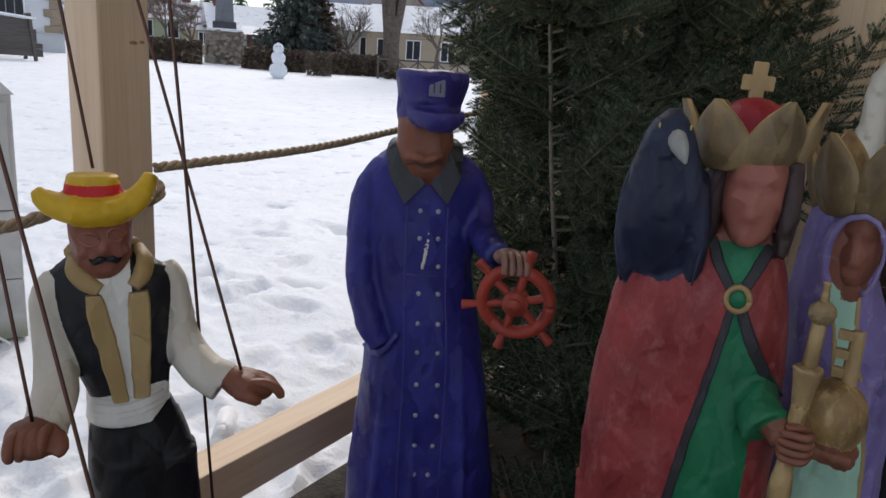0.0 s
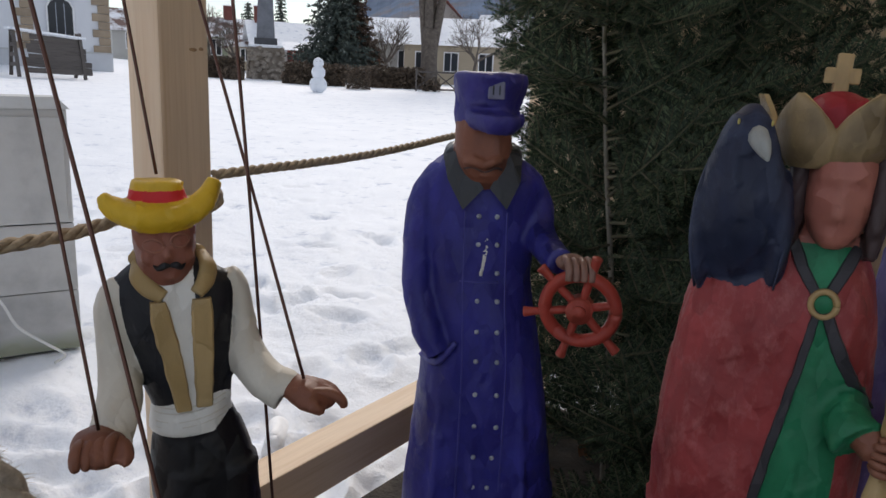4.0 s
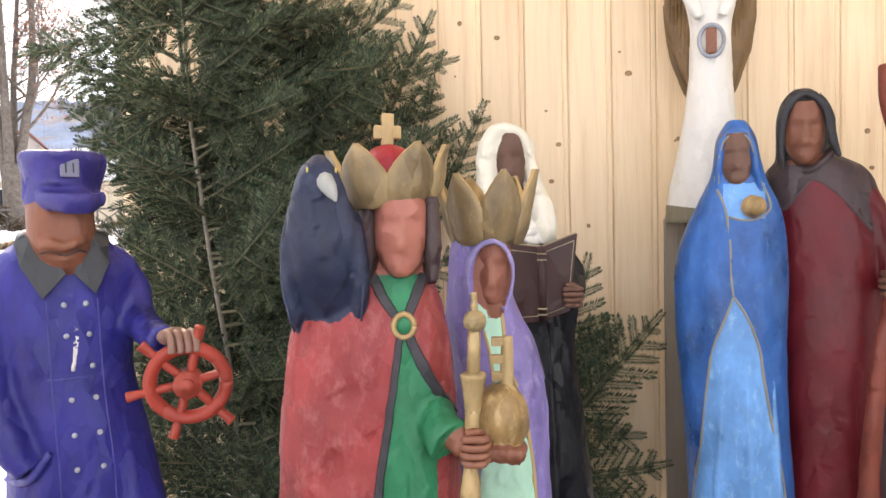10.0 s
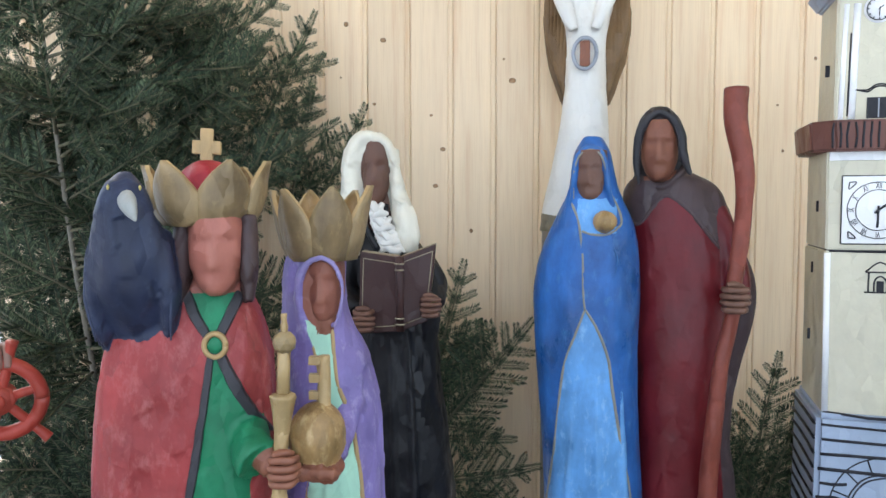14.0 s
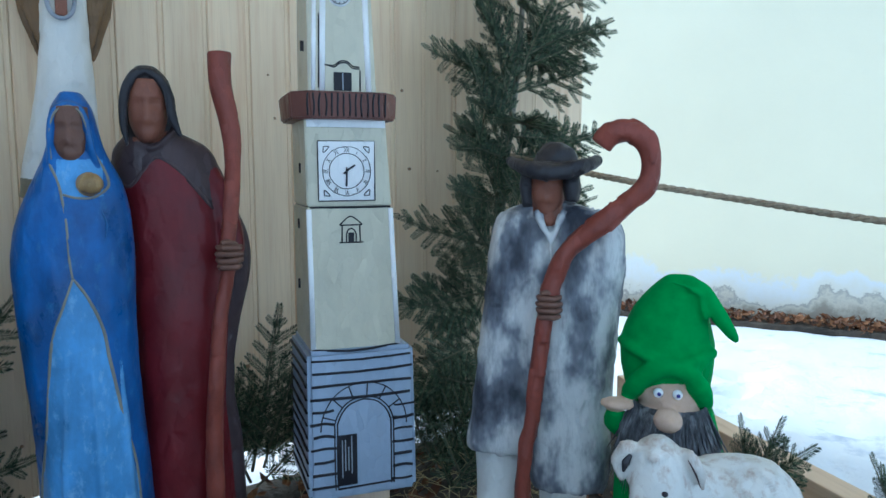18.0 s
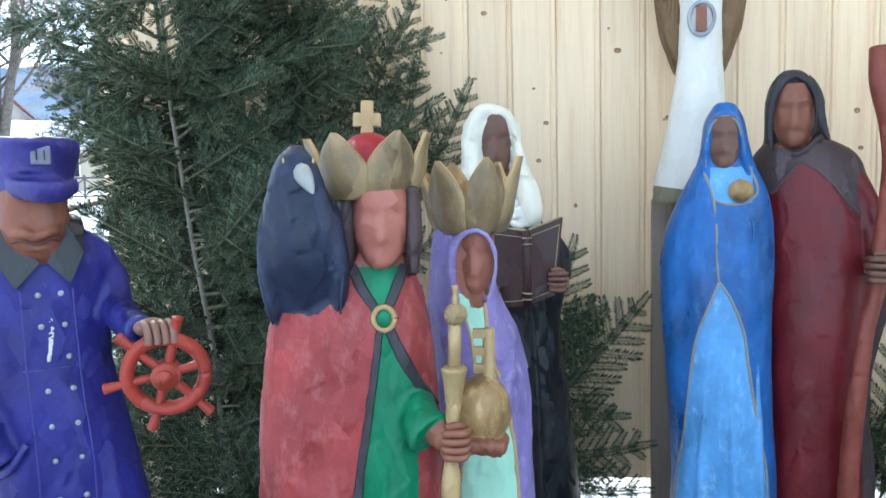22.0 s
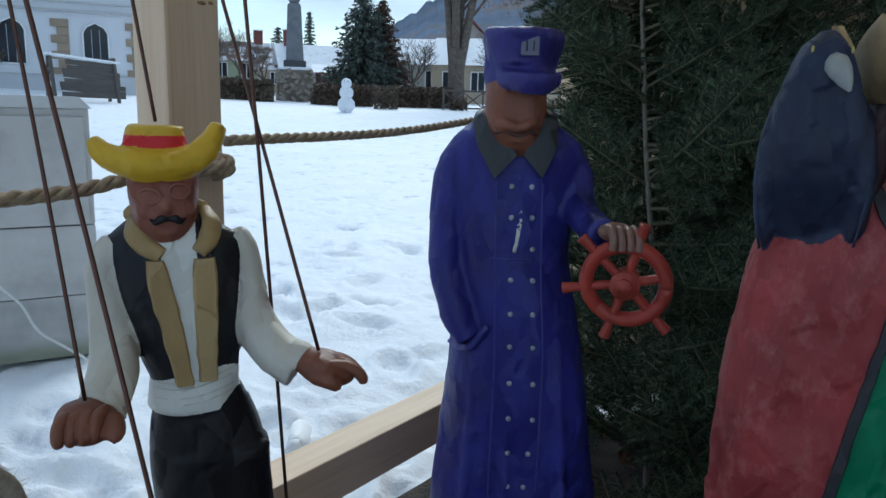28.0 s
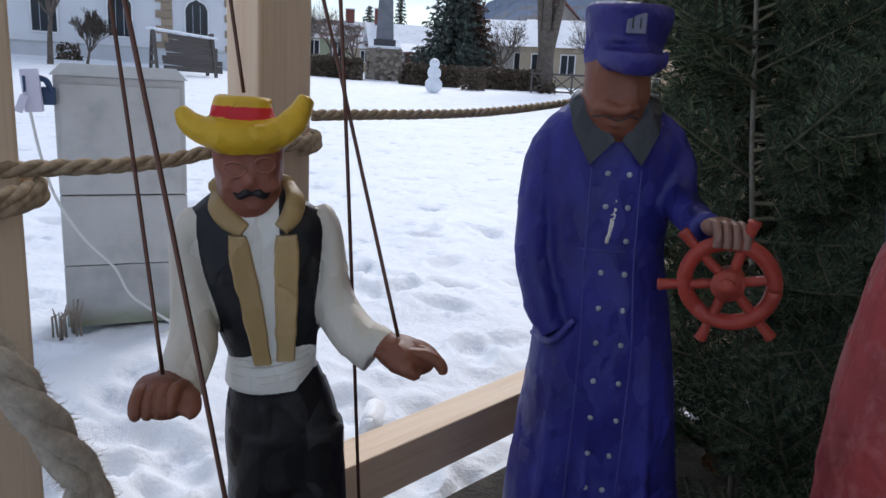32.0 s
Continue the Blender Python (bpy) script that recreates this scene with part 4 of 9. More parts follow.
def marionette():
    s = Sculpt(0.0042)
    # trousers, sash, shirt and vest
    for x0, x1, x2 in ((0.012, -0.010, -0.018), (0.064, 0.088, 0.100)):
        s.loft([(0.0, x2, 0.06, 0.030, 0.036), (0.30, x1, 0.055, 0.040, 0.044), (0.50, x0 + (x1 - x0) * 0.6, 0.05, 0.044, 0.050), (0.64, x0, 0.05, 0.052, 0.052)], P_BLACK, 28, 0.02)
    s.loft([(0.560, 0.038, 0.05, 0.080, 0.050), (0.62, 0.034, 0.05, 0.081, 0.053), (0.67, 0.029, 0.05, 0.074, 0.05), (0.728, 0.021, 0.05, 0.058, 0.045)], P_BLACK, 40, 0.01)
    s.loft([(0.706, 0.014, 0.05, 0.061, 0.050), (0.735, 0.017, 0.05, 0.060, 0.051), (0.765, 0.019, 0.05, 0.057, 0.047)], P_WHITE, 40, 0.008)
    for z in (0.722, 0.731, 0.744, 0.752):
        s.line([(-0.038, z - 0.004), (0.01, z - 0.002), (0.062, z + 0.007)], 0.0011, P_CREAM)
    vest = s.loft([(0.745, 0.018, 0.05, 0.058, 0.046), (0.80, 0.010, 0.05, 0.069, 0.05), (0.87, 0.003, 0.05, 0.078, 0.053), (0.92, 0.0, 0.05, 0.084, 0.051), (0.942, -0.002, 0.05, 0.080, 0.045), (0.958, -0.006, 0.05, 0.056, 0.038), (0.975, -0.010, 0.05, 0.034, 0.033)], P_VEST, 64, 0.007)
    gl = lambda z: float(np.interp(z, [0.757, 0.805, 0.881, 0.932], [0.013, 0.003, -0.012, -0.020]))
    gr = 0.0145
    s.paint(vest, P_WHITE, lambda x, y, z: y < 0.05 and gl(z) - 0.006 < x < gr + 0.006 and z > 0.757)
    # lapels with a notched collar above
    s.strip([s.front(gl(z) - 0.013, z, 0.002) for z in (0.746, 0.80, 0.85, 0.895, 0.916)], [0.011, 0.0135, 0.0145, 0.014, 0.010], P_TAN, 0.007)
    s.strip([s.front(gr + 0.0145, z, 0.002) for z in (0.750, 0.80, 0.85, 0.895, 0.916)], [0.012, 0.0135, 0.0145, 0.015, 0.013], P_TAN, 0.007)
    s.tube([s.front(-0.022, 0.922, 0.003), (-0.040, 0.008, 0.934), (-0.052, 0.020, 0.950), (-0.050, 0.045, 0.966)], [0.010, 0.014, 0.014, 0.010], P_TAN, 12, 0.55, fine=True)
    s.tube([s.front(0.022, 0.924, 0.003), (0.036, 0.008, 0.940), (0.042, 0.020, 0.958), (0.036, 0.045, 0.974)], [0.010, 0.014, 0.014, 0.010], P_TAN, 12, 0.55, fine=True)
    s.tube([(-0.052, 0.045, 0.968), (-0.032, 0.085, 0.976), (0.01, 0.085, 0.976), (0.034, 0.045, 0.972)], 0.012, P_TAN, 10, fine=True)
    # arms in full cream sleeves, wide at the cuff
    s.tube([(-0.070, 0.05, 0.930), (-0.086, 0.05, 0.905), (-0.087, 0.045, 0.855), (-0.083, 0.030, 0.805), (-0.086, 0.005, 0.772), (-0.098, -0.022, 0.744), (-0.104, -0.034, 0.734)], [0.022, 0.024, 0.024, 0.028, 0.030, 0.031, 0.029], P_CREAM, 20)
    s.tube([(0.068, 0.05, 0.936), (0.084, 0.05, 0.912), (0.090, 0.045, 0.865), (0.096, 0.030, 0.815), (0.118, 0.002, 0.780), (0.146, -0.018, 0.762)], [0.022, 0.024, 0.024, 0.029, 0.031, 0.033], P_CREAM, 20)
    # hands carved in the block: rounded knuckles, shallow cuts between the fingers, a thumb
    s.ball((-0.119, -0.061, 0.741), (0.033, 0.038, 0.0225), P_SKIN, 20, Euler((radians(16), 0, radians(18))))
    for k in range(4):
        x = -0.138 + 0.0125 * k
        s.tube([(x + 0.006, -0.058, 0.752), (x - 0.003, -0.076, 0.752), (x - 0.007, -0.086, 0.743), (x - 0.008, -0.089, 0.733), (x - 0.007, -0.087, 0.727)], [0.0070, 0.0082, 0.0082, 0.0072, 0.0055], P_SKIN, 10, fine=True)
    s.tube([(-0.098, -0.055, 0.744), (-0.086, -0.074, 0.744), (-0.084, -0.088, 0.735), (-0.092, -0.096, 0.728)], [0.012, 0.0115, 0.010, 0.008], P_SKIN, 10)
    s.ball((0.176, -0.042, 0.764), (0.042, 0.035, 0.023), P_SKIN, 20, Euler((0, radians(14), radians(-20))))
    for k in range(4):
        y = -0.062 + 0.0118 * k
        s.tube([(0.172, y, 0.774), (0.196, y - 0.006, 0.772), (0.212, y - 0.010, 0.763), (0.219, y - 0.010, 0.753), (0.220, y - 0.010, 0.747)], [0.0080, 0.0086, 0.0084, 0.0074, 0.0055], P_SKIN, 10, fine=True)
    s.tube([(0.156, -0.060, 0.760), (0.170, -0.076, 0.758), (0.180, -0.079, 0.752), (0.184, -0.077, 0.747)], [0.011, 0.011, 0.009, 0.007], P_SKIN, 10)
    # head: egg-shaped, with button nose, ringed eyes and black moustache
    s.loft([(0.930, -0.014, 0.035, 0.016, 0.022), (0.943, -0.014, 0.036, 0.029, 0.036), (0.962, -0.014, 0.038, 0.037, 0.044), (0.99, -0.014, 0.04, 0.042, 0.047), (1.03, -0.014, 0.042, 0.043, 0.047), (1.05, -0.014, 0.042, 0.040, 0.043)], P_SKIN_MID, 36, 0.004, 2.4)
    for sg in (-1, 1):
        ring = [s.front(-0.015 + sg * 0.0175 + 0.0125 * math.cos(a), 1.000 + sg * 0.003 + 0.0090 * math.sin(a), 0.0008) for a in (2 * math.pi * k / 20 for k in range(21))]
        tube_into(s.fine, ring, 0.0017, 6, s.mi(P_SKIN_MID))
        s.tube([s.front(-0.013, 0.9690, 0.003), s.front(-0.013 + sg * 0.008, 0.9695, 0.005), s.front(-0.013 + sg * 0.015, 0.9655, 0.004), s.front(-0.013 + sg * 0.021, 0.969, 0.001)], [0.0025, 0.0052, 0.0040, 0.001], P_BLACK, 8, fine=True)
        s.ball(s.front(-0.013 + sg * 0.026, 0.978, -0.004), (0.010, 0.008, 0.010), P_SKIN_MID, 12)
    s.ball(s.front(-0.016, 0.985, 0.002), (0.0078, 0.008, 0.0082), P_SKIN_MID, 12)
    s.tube([s.front(-0.022, 0.952, 0.0), s.front(-0.012, 0.950, 0.0015), s.front(-0.002, 0.952, 0.0)], 0.0025, P_SKIN_MID, 8)
    # boater with its brim curled up at both ends
    s.tube([(-0.094, 0.02, 1.063), (-0.074, 0.012, 1.044), (-0.03, 0.002, 1.034), (0.012, 0.002, 1.038), (0.040, 0.012, 1.058), (0.055, 0.022, 1.084)], [0.009, 0.0155, 0.0185, 0.018, 0.017, 0.011], P_YELLOW, 18)
    s.tube([(-0.084, 0.06, 1.048), (-0.06, 0.085, 1.032), (-0.01, 0.095, 1.028), (0.03, 0.085, 1.036), (0.046, 0.06, 1.056)], [0.011, 0.018, 0.020, 0.018, 0.010], P_YELLOW, 14)
    s.ball((-0.018, 0.045, 1.042), (0.062, 0.050, 0.018), P_YELLOW, 20)
    s.loft([(1.045, -0.020, 0.043, 0.0365, 0.0365), (1.066, -0.020, 0.043, 0.035, 0.035), (1.082, -0.020, 0.043, 0.0345, 0.0345)], P_YELLOW, 32, 0.004)
    s.loft([(1.048, -0.020, 0.043, 0.0385, 0.0385), (1.0685, -0.020, 0.043, 0.0375, 0.0375)], P_REDBAND, 32, 0.004)
    s.done("marionette", pose(-0.92, 0.61, 0.0, 0, 0, 62), "carved marionette with yellow hat, black vest and white sash", "puppet", 0.6)


def king():
    s = Sculpt(0.005)
    cape = s.loft([(0.0, -0.058, 0.13, 0.178, 0.13), (0.4, -0.058, 0.12, 0.163, 0.12), (0.65, -0.058, 0.11, 0.160, 0.11), (0.81, -0.054, 0.105, 0.152, 0.10), (0.90, -0.052, 0.10, 0.142, 0.096), (0.945, -0.050, 0.10, 0.133, 0.090),
                   (0.985, -0.040, 0.10, 0.113, 0.078), (1.012, -0.018, 0.10, 0.078, 0.062), (1.034, 0.002, 0.095, 0.044, 0.046), (1.07, 0.004, 0.09, 0.036, 0.040)], P_RED, 96, 0.010, 2.9)
    left = lambda z: float(np.interp(z, [0.0, 0.40, 0.64, 0.737, 0.815, 0.873, 0.942, 1.02], [-0.095, -0.075, -0.042, -0.027, -0.013, -0.005, 0.006, -0.046]))
    right = lambda z: float(np.interp(z, [0.0, 0.63, 0.70, 0.782, 0.822, 0.871, 0.942, 1.02], [0.075, 0.060, 0.060, 0.090, 0.066, 0.040, 0.010, 0.046]))
    s.paint(cape, P_GREEN, lambda x, y, z: y < 0.1 and left(z) < x < right(z))
    s.paint(cape, P_SKIN_RED, lambda x, y, z: z > 1.022 and abs(x - 0.004) < 0.05)
    for side in (left, right):
        s.strip([s.front(side(z), z, 0.002) for z in (1.03, 0.985, 0.945)], [0.009, 0.010, 0.008], P_TRIM, 0.005)
    s.strip([s.front(left(z), z, 0.002) for z in (0.935, 0.85, 0.75, 0.65, 0.5, 0.3, 0.05)], [0.006, 0.0075, 0.0085], P_TRIM, 0.004)
    s.strip([s.front(right(z), z, 0.002) for z in (0.935, 0.90, 0.87, 0.83, 0.785)], [0.008, 0.011, 0.010], P_TRIM, 0.005)
    ring = [s.front(0.010, 0.940, 0.006) + Vector((0.0165 * math.cos(a), 0, 0.019 * math.sin(a))) for a in (2 * math.pi * k / 28 for k in range(29))]
    tube_into(s.fine, ring, 0.0052, 8, s.mi(P_GOLD))
    s.ball(s.front(0.010, 0.940, 0.004), (0.0135, 0.008, 0.0155), P_GREEN, 18, fine=True)
    # the raven's feathers run down over the cape in a ragged edge
    s.paint(cape, P_RAVEN, lambda x, y, z: (x + 0.120) ** 2 / 0.0036 + (z - 0.985) ** 2 / 0.0013 < 1 + 0.35 * noise.noise(Vector((x * 90, y * 90, z * 60))))
    # hair, head, crown
    s.loft([(1.015, 0.004, 0.13, 0.055, 0.04), (1.06, 0.002, 0.12, 0.056, 0.048), (1.15, 0.0, 0.115, 0.054, 0.05)], P_DKBROWN, 24)
    for xs in ((-0.044, -0.047, -0.050, -0.056), (0.056, 0.059, 0.061, 0.060)):
        s.tube([(xs[0], 0.060, 1.15), (xs[1], 0.052, 1.10), (xs[2], 0.046, 1.05), (xs[3], 0.042, 1.005)], [0.016, 0.017, 0.016, 0.009], P_DKBROWN, 14, 1.4)
    s.visage((0.008, 0.060), 0.047, 1.018, 1.165, P_SKIN_RED, 0.056)
    s.loft([(1.136, -0.012, 0.085, 0.058, 0.062), (1.19, -0.012, 0.085, 0.068, 0.070)], P_KHAKI, 40, 0.006)
    s.ball((-0.010, 0.085, 1.192), (0.054, 0.054, 0.052), P_CRIMSON, 24)
    s.petals((-0.012, 0.085), 1.134, 1.240, 0.068, 0.105, 6, P_KHAKI, P_GOLD, 0.52, 1.0)
    for c, b in (((-0.012, 0.085, 1.262), (0.021, 0.020, 0.072)), ((-0.012, 0.085, 1.266), (0.047, 0.019, 0.023))):
        s.box(c, b, P_GOLD, Euler((0, radians(2), radians(6))), 0.003)
    # raven on the shoulder
    s.loft([(0.905, -0.120, 0.098, 0.046, 0.040), (0.945, -0.121, 0.076, 0.052, 0.046), (0.98, -0.120, 0.054, 0.060, 0.052), (1.03, -0.117, 0.028, 0.066, 0.058), (1.08, -0.117, 0.012, 0.064, 0.056), (1.12, -0.119, 0.004, 0.057, 0.050), (1.145, -0.121, -0.004, 0.047, 0.045),
            (1.170, -0.122, -0.012, 0.038, 0.041), (1.195, -0.121, -0.014, 0.030, 0.034), (1.212, -0.120, -0.012, 0.020, 0.022), (1.222, -0.119, -0.010, 0.008, 0.010)], P_RAVEN, 44, 0.008)
    s.tube([(-0.110, -0.034, 1.184), (-0.104, -0.050, 1.178), (-0.098, -0.060, 1.168), (-0.091, -0.066, 1.156), (-0.086, -0.068, 1.146)], [0.011, 0.0145, 0.0135, 0.0085, 0.002], P_BEAK, 9, 0.85, fine=True)
    for x, y in ((-0.132, -0.045), (-0.089, -0.031)):
        s.ball((x, y, 1.196), (0.0020, 0.0034, 0.0044), P_EYE, 10, fine=True)
    # folded wings laid along the sides
    for sg, x in ((-1, -0.172), (1, -0.064)):
        s.tube([(x + 0.006 * sg - 0.006 * sg, 0.020, 1.125), (x, 0.006, 1.085), (x + 0.003 * sg, 0.012, 1.03), (x, 0.030, 0.97), (x - 0.006 * sg, 0.050, 0.925)], [0.006, 0.013, 0.014, 0.012, 0.004], P_RAVEN, 12, 2.0)
        for k in range(4):
            s.tube([(x + 0.006 * sg, -0.012 + 0.014 * k, 1.085 - 0.02 * k), (x + 0.011 * sg, -0.010 + 0.016 * k, 1.02 - 0.015 * k), (x + 0.004 * sg, 0.010 + 0.016 * k, 0.95 - 0.01 * k)], [0.002, 0.0035, 0.0015], P_RAVEN, 7, fine=True)
    # arm in a wide cuff, hand and sceptre
    s.tube([(0.060, 0.06, 0.815), (0.062, 0.024, 0.785), (0.068, 0.000, 0.765), (0.082, -0.016, 0.752)], [0.020, 0.030, 0.036, 0.040], P_GREEN, 20)
    s.ball((0.094, -0.022, 0.752), (0.022, 0.022, 0.024), P_SKIN, 14)
    x, y = 0.119, -0.022
    s.tube([(x - 0.008, y, 0.58), (x - 0.007, y, 0.655), (x - 0.006, y, 0.682), (x - 0.006, y, 0.700), (x - 0.004, y, 0.715)], [0.012, 0.017, 0.0155, 0.012, 0.0115], P_GOLD, 6, fine=True)
    s.tube([(x - 0.005, y, 0.705), (x - 0.003, y, 0.76), (x, y, 0.805)], [0.0115, 0.012, 0.0125], P_GOLD, 7, fine=True)
    s.tube([(x, y, 0.800), (x + 0.001, y, 0.838), (x + 0.002, y, 0.860), (x + 0.002, y, 0.866)], [0.0125, 0.0175, 0.022, 0.018], P_GOLD, 6, fine=True)
    s.tube([(x + 0.002, y, 0.862), (x + 0.005, y, 0.940)], [0.011, 0.0105], P_GOLD, 6, fine=True)
    s.ball((x + 0.006, y, 0.949), 0.0195, P_KHAKI, 2, facets=True, fine=True)
    s.tube([(x + 0.006, y, 0.962), (x + 0.006, y, 0.975), (x + 0.006, y, 0.982), (x + 0.005, y, 0.995)], [0.006, 0.0065, 0.0045, 0.0055], P_GOLD, 6, fine=True)
    s.fist((x + 0.001, y + 0.002, 0.742), 0.028, P_SKIN)
    s.done("king_statue", pose(-0.19, 1.16, 0, 0, 0, 8), "carved king in red cape and crown with raven on shoulder")


def queen():
    s = Sculpt(0.005)
    body = s.loft([(0.0, 0.012, 0.12, 0.125, 0.11), (0.4, 0.010, 0.11, 0.108, 0.10), (0.63, 0.008, 0.10, 0.100, 0.095), (0.766, 0.006, 0.10, 0.098, 0.09), (0.83, 0.001, 0.10, 0.094, 0.086), (0.885, -0.008, 0.10, 0.086, 0.08), (0.92, -0.017, 0.095, 0.074, 0.074),
                   (0.965, -0.024, 0.09, 0.062, 0.070), (1.02, -0.022, 0.085, 0.061, 0.066), (1.05, -0.020, 0.085, 0.059, 0.064), (1.09, -0.012, 0.085, 0.055, 0.060)], P_PURPLE, 80, 0.010)
    ml = lambda z: float(np.interp(z, [0.3, 0.6, 0.70, 0.75, 0.82, 0.90, 0.95], [-0.055, -0.025, -0.008, 0.010, 0.008, -0.010, -0.026]))
    mr = lambda z: float(np.interp(z, [0.3, 0.63, 0.70, 0.766, 0.83, 0.90, 0.95], [0.092, 0.078, 0.069, 0.059, 0.036, 0.026, 0.020]))
    s.paint(body, P_MINT, lambda x, y, z: y < 0.09 and z < 0.952 and ml(z) < x < mr(z))
    s.line([(mr(z), z) for z in (0.952, 0.9, 0.83, 0.766, 0.70, 0.6, 0.3)], 0.0046, P_TAN, -0.0030)
    s.line([(ml(z), z) for z in (0.952, 0.9, 0.85, 0.75, 0.70, 0.6, 0.3)], 0.0046, P_TAN, -0.0030)
    s.tube([(0.0, 0.055, 0.93), (0.002, 0.05, 0.97)], [0.034, 0.030], P_SKIN, 16)
    s.paint(body, P_SKIN_MID, lambda x, y, z: y < 0.06 and ((x - 0.004) / 0.036) ** 2 + ((z - 1.005) / 0.066) ** 2 < 1)
    s.visage((0.006, 0.058), 0.036, 0.944, 1.078, P_SKIN_MID, 0.048)
    # the hood's rolled edge, peaked over the brow
    s.tube([(0.012, 0.002, 1.072), (-0.014, 0.006, 1.062), (-0.032, 0.012, 1.036), (-0.037, 0.018, 1.00), (-0.034, 0.020, 0.965), (-0.026, 0.020, 0.938)], [0.0058, 0.006, 0.0058, 0.0055, 0.005, 0.004], P_PURPLE, 12)
    s.tube([(0.012, 0.002, 1.072), (0.032, 0.008, 1.060), (0.044, 0.016, 1.035), (0.046, 0.022, 1.00), (0.040, 0.024, 0.965), (0.028, 0.022, 0.938)], [0.0058, 0.006, 0.0058, 0.0055, 0.005, 0.004], P_PURPLE, 12)
    s.loft([(1.066, -0.008, 0.08, 0.056, 0.060), (1.12, -0.006, 0.08, 0.062, 0.064)], P_KHAKI, 36, 0.006)
    s.petals((-0.006, 0.08), 1.062, 1.200, 0.063, 0.100, 6, P_KHAKI, P_GOLD, 0.47, 0.45)
    # globe with a key-shaped stem, held on one hand
    g = Vector((0.027, -0.10, 0.775))
    s.ball(g, (0.0505, 0.0505, 0.060), P_GOLD, 3, facets=True)
    s.tube([g + Vector((0.010, 0, 0.045)), g + Vector((0.012, 0, 0.085)), g + Vector((0.013, 0, 0.137))], [0.013, 0.0115, 0.010], P_GOLD, 6, fine=True)
    for z in (0.068, 0.098, 0.128):
        s.box(g + Vector((-0.001, 0, z)), (0.026, 0.014, 0.015), P_GOLD, None, 0.002)
    s.ball(g + Vector((0.0, 0.004, -0.058)), (0.046, 0.042, 0.020), P_SKIN, 18)
    for k in range(5):
        s.tube([g + Vector((-0.034 + 0.017 * k, -0.018, -0.066)), g + Vector((-0.034 + 0.017 * k, -0.042, -0.058)), g + Vector((-0.032 + 0.0165 * k, -0.047, -0.044))], [0.009, 0.009, 0.007], P_SKIN, 8)
    s.tube([(0.050, 0.05, 0.80), (0.050, 0.0, 0.745), (0.040, -0.06, 0.715)], [0.022, 0.024, 0.020], P_PURPLE, 14)
    s.done("queen_statue", pose(-0.05, 1.33, 0, 0, 0, -2), "carved queen in purple cloak and crown holding a golden globe")


